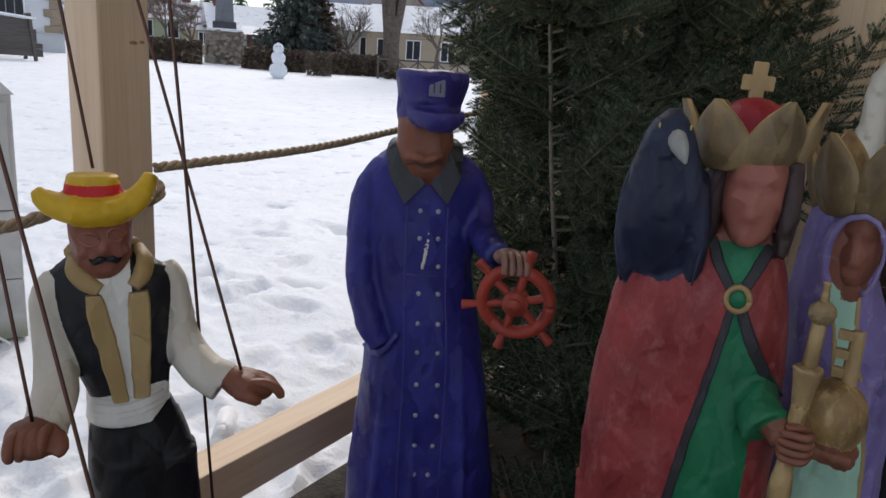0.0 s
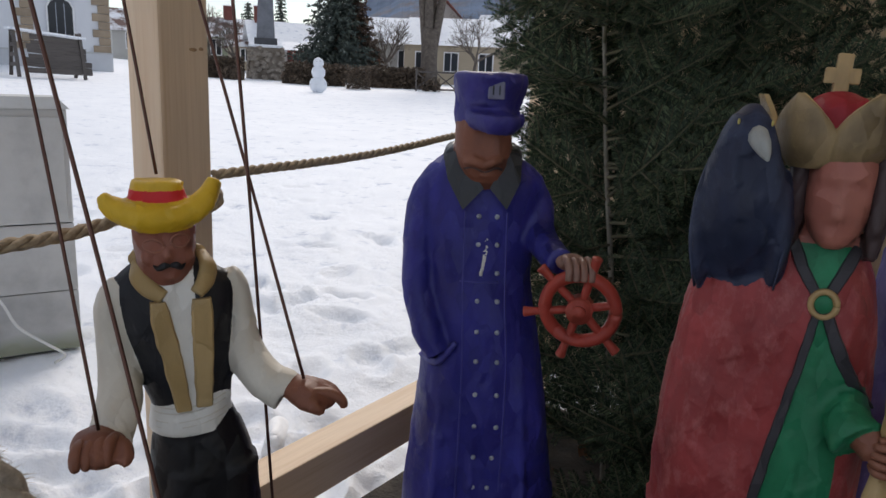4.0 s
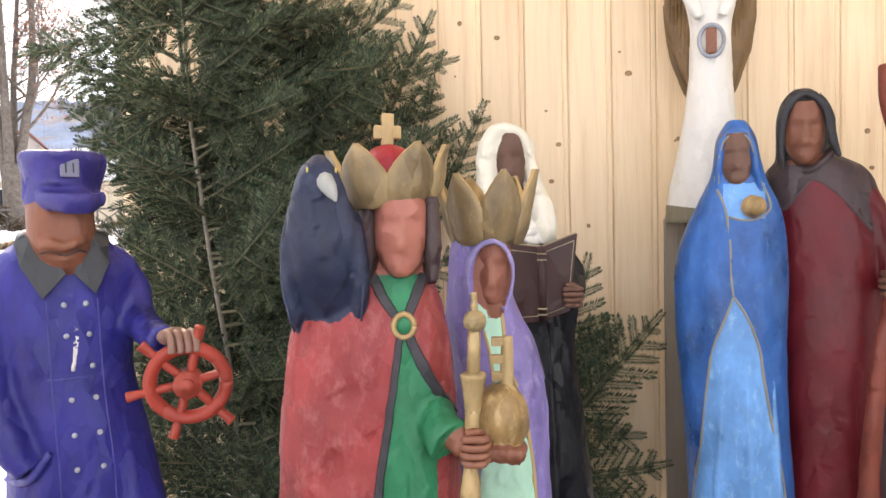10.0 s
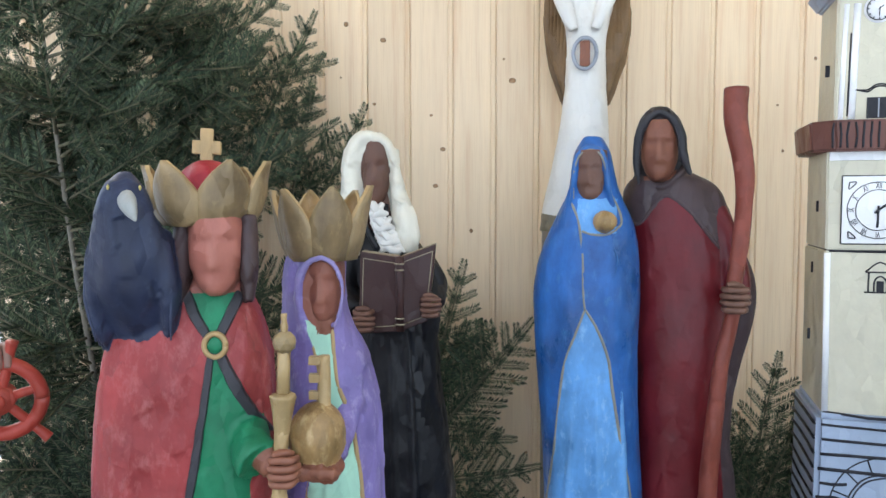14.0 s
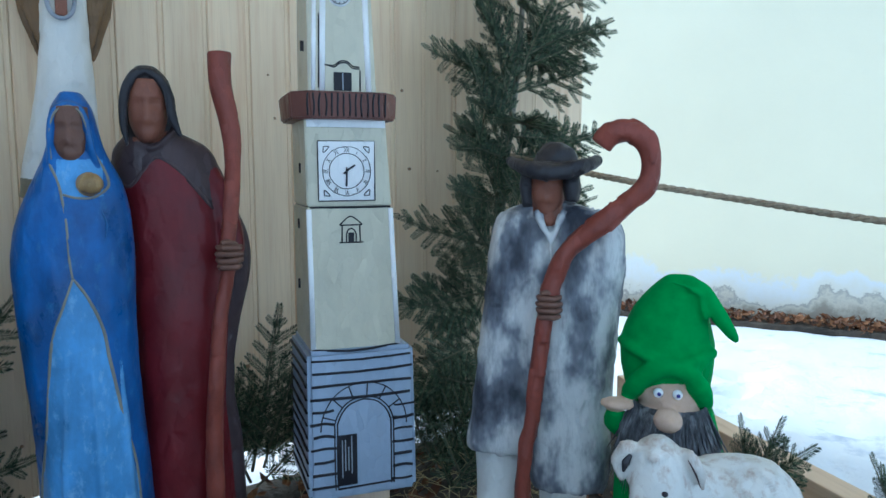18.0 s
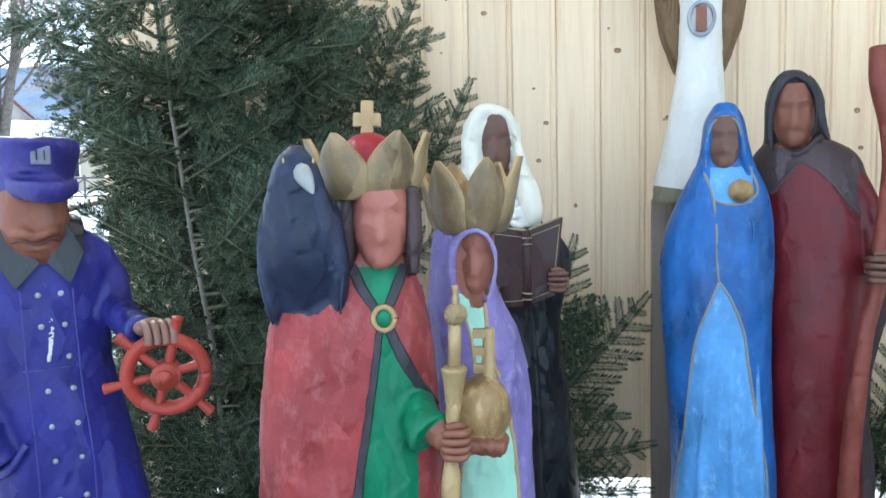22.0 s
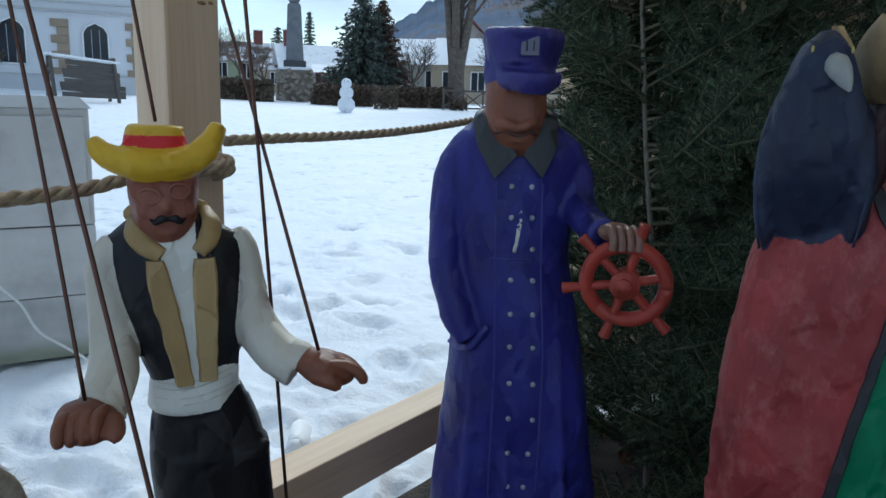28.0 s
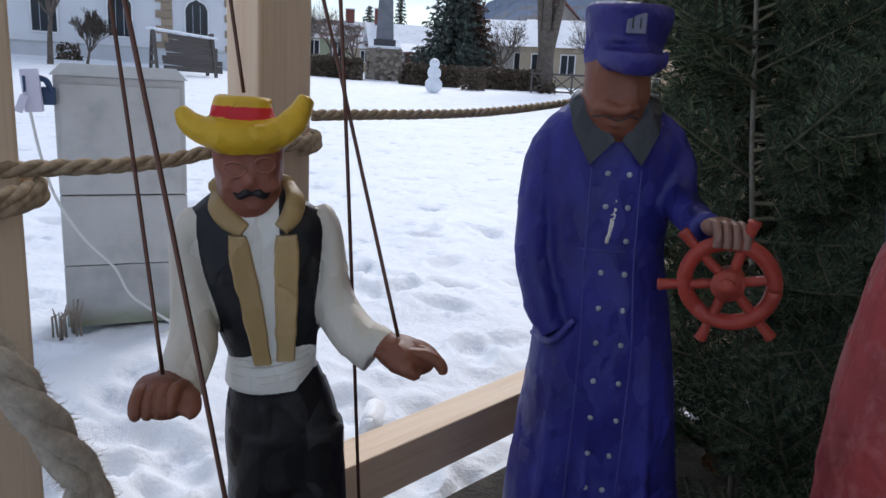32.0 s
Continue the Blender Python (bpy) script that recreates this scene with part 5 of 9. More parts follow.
def scholar():
    s = Sculpt(0.005)
    s.loft([(0.0, 0.06, 0.13, 0.165, 0.13), (0.44, 0.050, 0.12, 0.140, 0.12), (0.68, 0.032, 0.115, 0.126, 0.11), (0.83, 0.022, 0.11, 0.122, 0.10), (0.98, 0.012, 0.11, 0.122, 0.092), (1.06, 0.0, 0.105, 0.105, 0.075), (1.12, 0.0, 0.10, 0.05, 0.05)], P_BLACK, 56)
    s.tube([(0.0, 0.075, 1.10), (-0.003, 0.07, 1.20)], [0.036, 0.034], P_SKIN_DARK, 16)
    s.visage((-0.006, 0.058), 0.039, 1.165, 1.332, P_SKIN_DARK, 0.047)
    # long white wig, full at the sides and combed in shallow waves
    wig = s.loft([(1.03, 0.0, 0.120, 0.088, 0.05), (1.2, -0.014, 0.105, 0.078, 0.062), (1.29, -0.024, 0.084, 0.068, 0.068), (1.325, -0.025, 0.078, 0.056, 0.060), (1.348, -0.025, 0.078, 0.034, 0.040)], P_WIG, 40)
    s.tube([(-0.064, 0.038, 1.280), (-0.054, 0.034, 1.318), (-0.030, 0.030, 1.336), (-0.004, 0.030, 1.336), (0.024, 0.034, 1.322), (0.040, 0.038, 1.288)], [0.026, 0.023, 0.019, 0.017, 0.015, 0.013], P_WIG, 16)
    s.paint(wig, P_SKIN_DARK, lambda x, y, z: y < 0.06 and ((x + 0.006) / 0.037) ** 2 + ((z - 1.245) / 0.078) ** 2 < 1)
    for xs, rr in (((-0.066, -0.070, -0.070, -0.074, -0.080, -0.078), [0.026, 0.027, 0.028, 0.035, 0.038, 0.026]), ((0.042, 0.047, 0.056, 0.069, 0.078, 0.074), [0.013, 0.014, 0.021, 0.034, 0.036, 0.024])):
        s.tube([(xs[0], 0.048, 1.31), (xs[1], 0.042, 1.25), (xs[2], 0.036, 1.19), (xs[3], 0.032, 1.13), (xs[4], 0.030, 1.08), (xs[5], 0.030, 1.035)], rr, P_WIG, 20)
        for j in range(5):
            z = 1.27 - 0.048 * j
            s.tube([(xs[1] + 0.0 + (xs[4] - xs[1]) * j / 4 - rr[j + 1] * 0.8, 0.030, z + 0.012), (xs[1] + (xs[4] - xs[1]) * j / 4, 0.040 - rr[j + 1] - 0.001 * j, z), (xs[1] + (xs[4] - xs[1]) * j / 4 + rr[j + 1] * 0.8, 0.030, z - 0.012)], [0.002, 0.0045, 0.002], P_WIG, 10)
    for x0, x1 in ((-0.030, 0.004), (0.030, 0.058)):
        s.tube([(x0 * 0.8, 0.022, 1.165), (x0, 0.006, 1.12), (x1, 0.004, 1.05)], [0.006, 0.007, 0.007], P_BLACK, 8, fine=True)
    s.strip([(0.0, 0.010, 1.168), (0.008, 0.004, 1.13), (0.026, 0.002, 1.09), (0.046, 0.002, 1.045)], [0.014, 0.023, 0.029, 0.032], P_WHITE, 0.006)
    for k, (z, w, o) in enumerate(((1.160, 0.016, 0.0), (1.142, 0.022, 0.006), (1.124, 0.025, 0.012), (1.106, 0.028, 0.020), (1.088, 0.030, 0.028), (1.070, 0.031, 0.036), (1.052, 0.032, 0.042))):
        s.tube([(o - w, 0.014, z - 0.008 + 0.010 * (k % 2)), (o - w * 0.3, -0.004, z + 0.006 - 0.010 * (k % 2)), (o + w * 0.3, -0.006, z - 0.008 + 0.010 * (k % 2)), (o + w, 0.012, z + 0.007 - 0.008 * (k % 2))], [0.006, 0.010, 0.011, 0.007], P_WHITE, 10, fine=True)
    # open book with its covers outwards
    def slab(mat, q, back, front, inset=0.0):
        """A thin board between four corners (low inner, low outer, high outer, high inner)."""
        mid = sum((Vector(p) for p in q), Vector()) / 4
        q = [mid + (Vector(p) - mid) * (1 - inset) for p in q]
        bm, mi = s.fine, s.mi(mat)
        f, b = [bm.verts.new(p + Vector((0, front, 0))) for p in q], [bm.verts.new(p + Vector((0, back, 0))) for p in q]
        fs = [bm.faces.new(f), bm.faces.new(b[::-1])] + [bm.faces.new((f[k], b[k], b[(k + 1) % 4], f[(k + 1) % 4])) for k in range(4)]
        for g in fs:
            g.material_index = mi
        bmesh.ops.bevel(bm, geom=list({e for g in fs for e in g.edges}), offset=0.0025, segments=1, affect="EDGES", material=mi)

    for q in ([(0.073, -0.070, 0.852), (-0.036, -0.045, 0.840), (-0.030, -0.042, 1.048), (0.073, -0.070, 1.036)], [(0.073, -0.070, 0.852), (0.139, -0.045, 0.875), (0.160, -0.040, 1.068), (0.073, -0.070, 1.036)]):
        slab(P_BOOK, q, 0.004, -0.006)
        slab(P_PAGE, [(p[0], p[1], p[2] + (0.006 if p[2] > 1 else 0.004)) for p in q], 0.036, 0.003, 0.035)
        mid = sum((Vector(p) for p in q), Vector()) / 4
        edge = [mid + (Vector(p) - mid) * 0.84 + Vector((0, -0.0058, 0)) for p in q]
        for p, o in zip(edge, edge[1:] + edge[:1]):
            s.tube([p, o], 0.0014, P_HEM, 5, fine=True)
    s.tube([(0.073, -0.070, 0.852), (0.073, -0.072, 1.038)], 0.011, P_BOOK, 10, fine=True)
    for z in (0.87, 0.885, 1.005, 1.02):
        s.tube([(0.062, -0.077, z), (0.073, -0.085, z), (0.084, -0.077, z)], 0.0022, P_HEM, 6, fine=True)
    s.fist((-0.022, -0.050, 0.876), 0.030, P_SKIN_DARK)
    s.fist((0.146, -0.046, 0.912), 0.028, P_SKIN_DARK)
    s.tube([(-0.085, 0.07, 1.03), (-0.095, 0.04, 0.95), (-0.050, -0.02, 0.885)], [0.042, 0.042, 0.032], P_BLACK, 16)
    s.tube([(0.095, 0.07, 1.03), (0.138, 0.04, 0.96), (0.150, -0.005, 0.910)], [0.042, 0.040, 0.030], P_BLACK, 16)
    s.tube([(0.148, 0.03, 0.92), (0.128, 0.06, 0.80), (0.128, 0.07, 0.68), (0.145, 0.08, 0.5), (0.17, 0.09, 0.0)], [0.024, 0.024, 0.026, 0.030, 0.036], P_BLACK, 14)
    for x0, x1 in ((0.035, 0.05), (0.080, 0.105), (-0.02, -0.03)):
        s.tube([(x0, 0.012, 0.84), (x0 + (x1 - x0) * 0.5, 0.004, 0.6), (x1, 0.0, 0.2)], [0.003, 0.008, 0.010], P_BLACK, 8)
    s.done("scholar_statue", pose(-0.008, 1.87, 0, 0, 0, -3), "carved robed scholar with white wig holding an open book")


def mother():
    s = Sculpt(0.005)
    body = s.loft([(0.0, -0.018, 0.13, 0.140, 0.12), (0.40, -0.024, 0.12, 0.127, 0.11), (0.53, -0.031, 0.118, 0.125, 0.106), (0.69, -0.041, 0.115, 0.127, 0.10), (0.82, -0.046, 0.112, 0.132, 0.098), (0.94, -0.045, 0.108, 0.136, 0.096), (1.01, -0.042, 0.104, 0.130, 0.092), (1.07, -0.035, 0.10, 0.118, 0.088), (1.135, -0.026, 0.095, 0.094, 0.078),
                   (1.19, -0.027, 0.09, 0.063, 0.068), (1.24, -0.029, 0.080, 0.053, 0.064), (1.29, -0.030, 0.076, 0.048, 0.062), (1.308, -0.030, 0.074, 0.043, 0.058), (1.322, -0.030, 0.074, 0.035, 0.049), (1.333, -0.030, 0.074, 0.021, 0.032)], P_BLUE, 96, 0.010)
    lx = lambda z: float(np.interp(z, [0.0, 0.37, 0.53, 0.67, 0.77, 0.845, 0.906], [-0.15, -0.137, -0.115, -0.101, -0.087, -0.060, -0.038]))
    rx = lambda z: float(np.interp(z, [0.0, 0.40, 0.55, 0.70, 0.785, 0.858, 0.906], [0.085, 0.077, 0.054, 0.030, 0.018, -0.008, -0.036]))
    s.paint(body, P_SKY, lambda x, y, z: y < 0.12 and z < 0.906 and lx(z) < x < rx(z))
    s.paint(body, P_SKY, lambda x, y, z: y < 0.09 and 1.095 < z < 1.180 and -0.060 + 0.3 * max(0, 1.13 - z) < x < 0.034)
    # the cloak's worn khaki hem: round the hood, down the breast and apart to both sides
    s.line([(-0.076, 1.20), (-0.074, 1.17), (-0.056, 1.121), (-0.045, 1.04), (-0.043, 0.96), (-0.038, 0.906)], 0.0046, P_HEMLINE, -0.0026)
    s.line([(-0.038, 0.906)] + [(lx(z), z) for z in (0.845, 0.77, 0.67, 0.53, 0.37, 0.1)], 0.0046, P_HEMLINE, -0.0026)
    s.line([(-0.036, 0.906)] + [(rx(z), z) for z in (0.858, 0.785, 0.70, 0.55, 0.40, 0.1)], 0.0046, P_HEMLINE, -0.0026)
    s.line([(-0.048, 1.100), (-0.02, 1.092), (0.015, 1.094), (0.040, 1.112), (0.044, 1.13), (0.034, 1.16), (0.016, 1.195)], 0.0044, P_HEMLINE, -0.0022)
    # long shallow folds
    for x0, x1, z0, z1 in ((0.050, 0.074, 0.70, 0.10), (-0.06, -0.085, 0.78, 0.15), (-0.01, 0.012, 0.74, 0.10)):
        s.tube([s.front(x0, z0, -0.004), s.front((x0 + x1) / 2, (z0 + z1) / 2, -0.002), s.front(x1, z1, -0.001)], [0.004, 0.011, 0.013], P_SKY, 10)
    s.tube([s.front(0.030, 1.06, 0.0), s.front(0.038, 1.03, 0.0015), s.front(0.034, 1.00, 0.0)], [0.001, 0.0026, 0.001], P_BLUE, 7, fine=True)
    s.tube([(-0.028, 0.06, 1.150), (-0.028, 0.05, 1.20)], [0.032, 0.028], P_SKIN_DARK, 16)
    s.visage((-0.029, 0.053), 0.042, 1.174, 1.298, P_SKIN_DARK, 0.050)
    s.tube([(-0.074, 0.042, 1.16), (-0.071, 0.024, 1.21), (-0.066, 0.016, 1.26), (-0.054, 0.020, 1.292), (-0.029, 0.024, 1.304), (-0.004, 0.020, 1.292), (0.008, 0.016, 1.26), (0.014, 0.022, 1.21), (0.022, 0.040, 1.16)], 0.0075, P_BLUE, 12)
    s.tube([(-0.070, 0.030, 1.18), (-0.069, 0.018, 1.22), (-0.066, 0.012, 1.255), (-0.053, 0.012, 1.286), (-0.029, 0.014, 1.298), (-0.005, 0.012, 1.286), (0.007, 0.012, 1.255), (0.011, 0.018, 1.22), (0.014, 0.030, 1.18)], 0.0028, P_HEMLINE, 7, fine=True)
    s.ball((0.010, 0.010, 1.124), (0.028, 0.024, 0.026), P_GOLD, 20)
    s.done("mother_statue", pose(0.55, 1.78, 0, 0, 0, -15), "carved veiled mother in blue cloak holding a small child", carve=0.45)


def carpenter():
    s = Sculpt(0.005)
    body = s.loft([(0.0, -0.06, 0.13, 0.150, 0.13), (0.3, -0.055, 0.12, 0.124, 0.12), (0.55, -0.062, 0.115, 0.116, 0.11), (0.75, -0.056, 0.11, 0.124, 0.105), (0.95, -0.052, 0.11, 0.136, 0.095), (1.06, -0.062, 0.105, 0.140, 0.085), (1.14, -0.078, 0.10, 0.134, 0.075),
                   (1.19, -0.086, 0.10, 0.128, 0.068), (1.225, -0.094, 0.10, 0.112, 0.060), (1.248, -0.100, 0.10, 0.074, 0.050), (1.262, -0.112, 0.09, 0.035, 0.038)], P_MAROON, 96, 0.010)
    lo = lambda x: float(np.interp(x, [-0.22, -0.200, -0.166, -0.129, -0.100, -0.055, -0.011, 0.035, 0.05], [1.13, 1.136, 1.114, 1.159, 1.186, 1.160, 1.108, 1.048, 1.01]))
    s.paint(body, P_CAPE, lambda x, y, z: z > lo(x) or y > 0.15)
    s.paint(body, P_SKIN, lambda x, y, z: z > 1.226 and y < 0.1 and abs(x + 0.116) < 0.040)
    s.line([(x, lo(x)) for x in (-0.20, -0.166, -0.129, -0.100, -0.055, -0.011, 0.030)], 0.0060, P_CAPE, -0.0035)
    s.tube([(-0.165, 0.075, 1.238), (-0.130, 0.040, 1.214), (-0.100, 0.036, 1.214), (-0.066, 0.042, 1.244), (-0.05, 0.07, 1.262)], [0.008, 0.005, 0.005, 0.007, 0.008], P_CAPE, 10)
    s.visage((-0.118, 0.060), 0.047, 1.222, 1.378, P_SKIN, 0.054)
    s.loft([(1.230, -0.118, 0.100, 0.064, 0.050), (1.34, -0.118, 0.086, 0.064, 0.058), (1.39, -0.119, 0.082, 0.050, 0.054), (1.416, -0.120, 0.084, 0.020, 0.024)], P_TRIM, 32)
    s.tube([(-0.121, 0.020, 1.400), (-0.150, 0.018, 1.380), (-0.169, 0.022, 1.335), (-0.174, 0.026, 1.275), (-0.168, 0.026, 1.215)], [0.008, 0.011, 0.012, 0.011, 0.005], P_TRIM, 14)
    s.tube([(-0.117, 0.020, 1.400), (-0.088, 0.018, 1.380), (-0.068, 0.022, 1.34), (-0.060, 0.026, 1.29), (-0.042, 0.030, 1.238)], [0.008, 0.011, 0.012, 0.012, 0.006], P_TRIM, 14)
    for sg in (-1, 1):
        for k in range(3):
            s.tube([(-0.119 + sg * (0.012 + 0.010 * k), 0.010 + 0.004 * k, 1.404 - 0.004 * k), (-0.119 + sg * (0.042 + 0.006 * k), 0.012 + 0.008 * k, 1.35), (-0.119 + sg * (0.050 + 0.005 * k), 0.018 + 0.008 * k, 1.27)], [0.0015, 0.0026, 0.0012], P_TRIM, 6, fine=True)
    # the sleeve comes forward to the staff, the cape hangs behind it
    s.tube([(0.0, 0.095, 1.16), (0.044, 0.075, 1.07), (0.070, 0.05, 0.985), (0.074, 0.022, 0.935), (0.064, 0.0, 0.930)], [0.044, 0.040, 0.034, 0.028, 0.024], P_MAROON, 18)
    s.tube([(0.020, 0.115, 1.15), (0.062, 0.10, 1.04), (0.092, 0.075, 0.955), (0.088, 0.08, 0.86), (0.056, 0.09, 0.72), (0.042, 0.09, 0.56), (0.058, 0.095, 0.40), (0.070, 0.10, 0.0)], [0.034, 0.034, 0.030, 0.028, 0.028, 0.028, 0.030, 0.034], P_CAPE, 16)
    y = -0.035
    s.tube([(0.055, y, 1.443), (0.056, y, 1.363), (0.076, y, 1.257), (0.0785, y, 1.169), (0.072, y, 1.068), (0.062, y, 0.988), (0.057, y, 0.891), (0.036, y, 0.779), (0.023, y, 0.636), (0.012, y, 0.483), (0.009, y, 0.315), (0.006, y, 0.0)],
           [0.0295, 0.027, 0.025, 0.0195, 0.020, 0.020, 0.018, 0.019, 0.0205, 0.0228, 0.024, 0.024], P_STAFF, 16)
    s.fist((0.062, y, 0.938), 0.035, P_SKIN_DARK)
    # scratches through the paint
    for pts in ([(-0.105, 0.87), (-0.104, 0.845), (-0.100, 0.83)], [(-0.098, 0.82), (-0.090, 0.80), (-0.080, 0.79)], [(-0.070, 0.765), (-0.055, 0.745)], [(-0.050, 0.742), (-0.044, 0.738), (-0.040, 0.736)]):
        s.line(pts, 0.0011, P_CREAM, -0.0003)
    s.done("carpenter_statue", pose(0.82, 1.83, 0, 0, 0, -15), "carved bearded man in maroon robe with a tall staff", carve=0.5)


def angel():
    s = Sculpt(0.006)
    s.loft([(1.080, -0.018, 0.06, 0.110, 0.05), (1.14, -0.014, 0.06, 0.106, 0.052), (1.25, -0.004, 0.06, 0.092, 0.054), (1.40, 0.008, 0.06, 0.074, 0.055), (1.55, 0.012, 0.06, 0.060, 0.055), (1.68, 0.012, 0.06, 0.060, 0.055), (1.80, 0.012, 0.06, 0.085, 0.055), (1.88, 0.01, 0.06, 0.085, 0.055), (1.95, 0.01, 0.06, 0.05, 0.04)], P_WHITE, 44)
    s.paint(None, P_HEM, lambda x, y, z: z < 1.125 - 0.15 * (x + 0.05))
    for sg in (-1, 1):
        s.tube([(0.01 + sg * 0.085, 0.03, 1.84), (0.01 + sg * 0.060, -0.005, 1.76), (0.01 + sg * 0.030, -0.012, 1.68)], [0.03, 0.026, 0.015], P_WHITE, 14)
    ring = [s.front(0.0, 1.5, 0) * 0 + Vector((0.012 + 0.034 * math.cos(a), -0.012, 1.612 + 0.046 * math.sin(a))) for a in (2 * math.pi * k / 32 for k in range(33))]
    tube_into(s.fine, ring, 0.006, 8, s.mi(P_STEEL))
    s.box((0.012, -0.006, 1.612), (0.030, 0.014, 0.075), P_SKIN, None, 0.004)
    for sg in (-1, 1):
        s.tube([(0.01 + sg * 0.06, 0.11, 1.95), (0.01 + sg * 0.092, 0.11, 1.75), (0.01 + sg * 0.084, 0.11, 1.60), (0.01 + sg * 0.066, 0.11, 1.47)], [0.03, 0.045, 0.036, 0.008], P_WING, 14, 0.5)
        for k in range(6):
            s.tube([(0.01 + sg * (0.118 - 0.012 * k), 0.092, 1.88 - 0.02 * k), (0.01 + sg * (0.118 - 0.010 * k), 0.086, 1.72 - 0.03 * k), (0.01 + sg * (0.100 - 0.010 * k), 0.088, 1.60 - 0.03 * k)], [0.009, 0.013, 0.004], P_WING, 8, 0.6, fine=True)
    s.visage((0.01, 0.05), 0.05, 1.94, 2.08, P_SKIN, 0.055)
    s.done("angel_statue", pose(0.565, 2.24, 0, 0, 0, -12), "carved white angel with brown wings fixed to the pine boards", carve=0.7)


def shepherd():
    s = Sculpt(0.005)
    for x in (-0.10, 0.055):
        s.loft([(0.0, x, 0.10, 0.050, 0.055), (0.5, x, 0.10, 0.060, 0.062)], P_WHITE, 24, 0.03)
    s.loft([(0.480, -0.086, 0.09, 0.092, 0.078), (0.50, -0.084, 0.09, 0.097, 0.086), (0.59, -0.070, 0.09, 0.094, 0.086), (0.80, -0.050, 0.09, 0.090, 0.086), (0.95, -0.036, 0.09, 0.090, 0.08), (1.03, -0.026, 0.09, 0.088, 0.068), (1.060, -0.016, 0.09, 0.078, 0.052), (1.075, 0.005, 0.09, 0.05, 0.03)], P_PONCHO, 56, 0.012, 3.6)
    s.loft([(0.40, 0.072, 0.085, 0.088, 0.082), (0.425, 0.072, 0.085, 0.094, 0.090), (0.60, 0.070, 0.085, 0.096, 0.09), (0.77, 0.076, 0.085, 0.100, 0.09), (0.93, 0.086, 0.09, 0.104, 0.082), (1.015, 0.086, 0.09, 0.101, 0.072), (1.050, 0.075, 0.09, 0.086, 0.054), (1.070, 0.045, 0.09, 0.05, 0.03)], P_PONCHO, 56, 0.012, 3.6)
    s.tube([(-0.012, 0.010, 1.062), (0.004, 0.000, 1.030), (0.022, -0.004, 0.99), (0.026, -0.004, 0.93)], [0.008, 0.008, 0.006, 0.003], P_PONCHO, 10)
    s.tube([(0.052, 0.010, 1.064), (0.040, -0.002, 1.030), (0.026, -0.004, 0.99)], [0.009, 0.009, 0.006], P_PONCHO, 10)
    s.tube([(0.014, 0.05, 1.03), (0.012, 0.055, 1.10)], [0.034, 0.032], P_SKIN, 14)
    s.visage((0.012, 0.064), 0.040, 1.044, 1.165, P_SKIN, 0.050)
    s.tube([(-0.034, 0.055, 1.17), (-0.038, 0.048, 1.12), (-0.036, 0.045, 1.072)], [0.014, 0.015, 0.009], P_TRIM, 12)
    s.tube([(0.060, 0.045, 1.17), (0.066, 0.032, 1.12), (0.067, 0.030, 1.082)], [0.017, 0.021, 0.016], P_TRIM, 12)
    s.loft([(1.05, 0.018, 0.11, 0.058, 0.04), (1.17, 0.018, 0.10, 0.050, 0.042)], P_TRIM, 24)
    # broad dished hat, its rim rolled thick at the front and lifted at both ends
    n = 48
    rim, thick = [], []
    for k in range(n + 1):
        a = 2 * math.pi * k / n
        rim.append(Vector((0.0245 + 0.097 * math.cos(a), 0.066 + 0.086 * math.sin(a), 1.1615 + 0.0125 * math.cos(2 * a))))
        thick.append(0.0155 - 0.0045 * math.cos(2 * a))
    old = set(s.bm.faces)
    tube_into(s.bm, rim, thick, 12, s.mi(P_TRIM))
    s.mark([f for f in s.bm.faces if f not in old], s.mi(P_TRIM))
    s.ball((0.0245, 0.066, 1.160), (0.098, 0.086, 0.014), P_TRIM, 28)
    s.loft([(1.16, 0.030, 0.068, 0.052, 0.052), (1.180, 0.030, 0.068, 0.047, 0.047), (1.200, 0.030, 0.068, 0.038, 0.038), (1.213, 0.030, 0.068, 0.016, 0.016)], P_TRIM, 32, 0.004)
    y = -0.035
    s.tube([(0.128, y, 1.205), (0.148, y, 1.229), (0.183, y, 1.236), (0.215, y, 1.222), (0.233, y, 1.180), (0.230, y, 1.130), (0.192, y, 1.086), (0.134, y, 1.039), (0.066, y, 0.982), (0.036, y, 0.92), (0.020, y, 0.85), (0.006, y, 0.76), (-0.004, y, 0.67), (-0.016, y, 0.56), (-0.028, y, 0.48), (-0.055, y, 0.0)],
           [0.0235, 0.0255, 0.0265, 0.0255, 0.0225, 0.0225, 0.023, 0.0235, 0.0225, 0.021, 0.0205, 0.0190, 0.0180, 0.018, 0.018, 0.018], P_STAFF, 16)
    s.fist((0.022, y, 0.852), 0.030, P_SKIN_DARK)
    s.done("shepherd_statue", pose(1.40, 1.20, 0, 0, 0, -45), "carved shepherd in black-spotted white cape with a crook", carve=1.3)


captain(), marionette(), king(), queen(), scholar(), mother(), carpenter(), angel(), shepherd()
# the grey board behind the angel
tagged(link_bm("board", box((0, 0, 0.545), (0.09, 0.02, 1.09), bevel=0.003), M_OLDWOOD, m=pose(0.515, 2.42, 0)), "weathered grey upright board under the angel", "board")


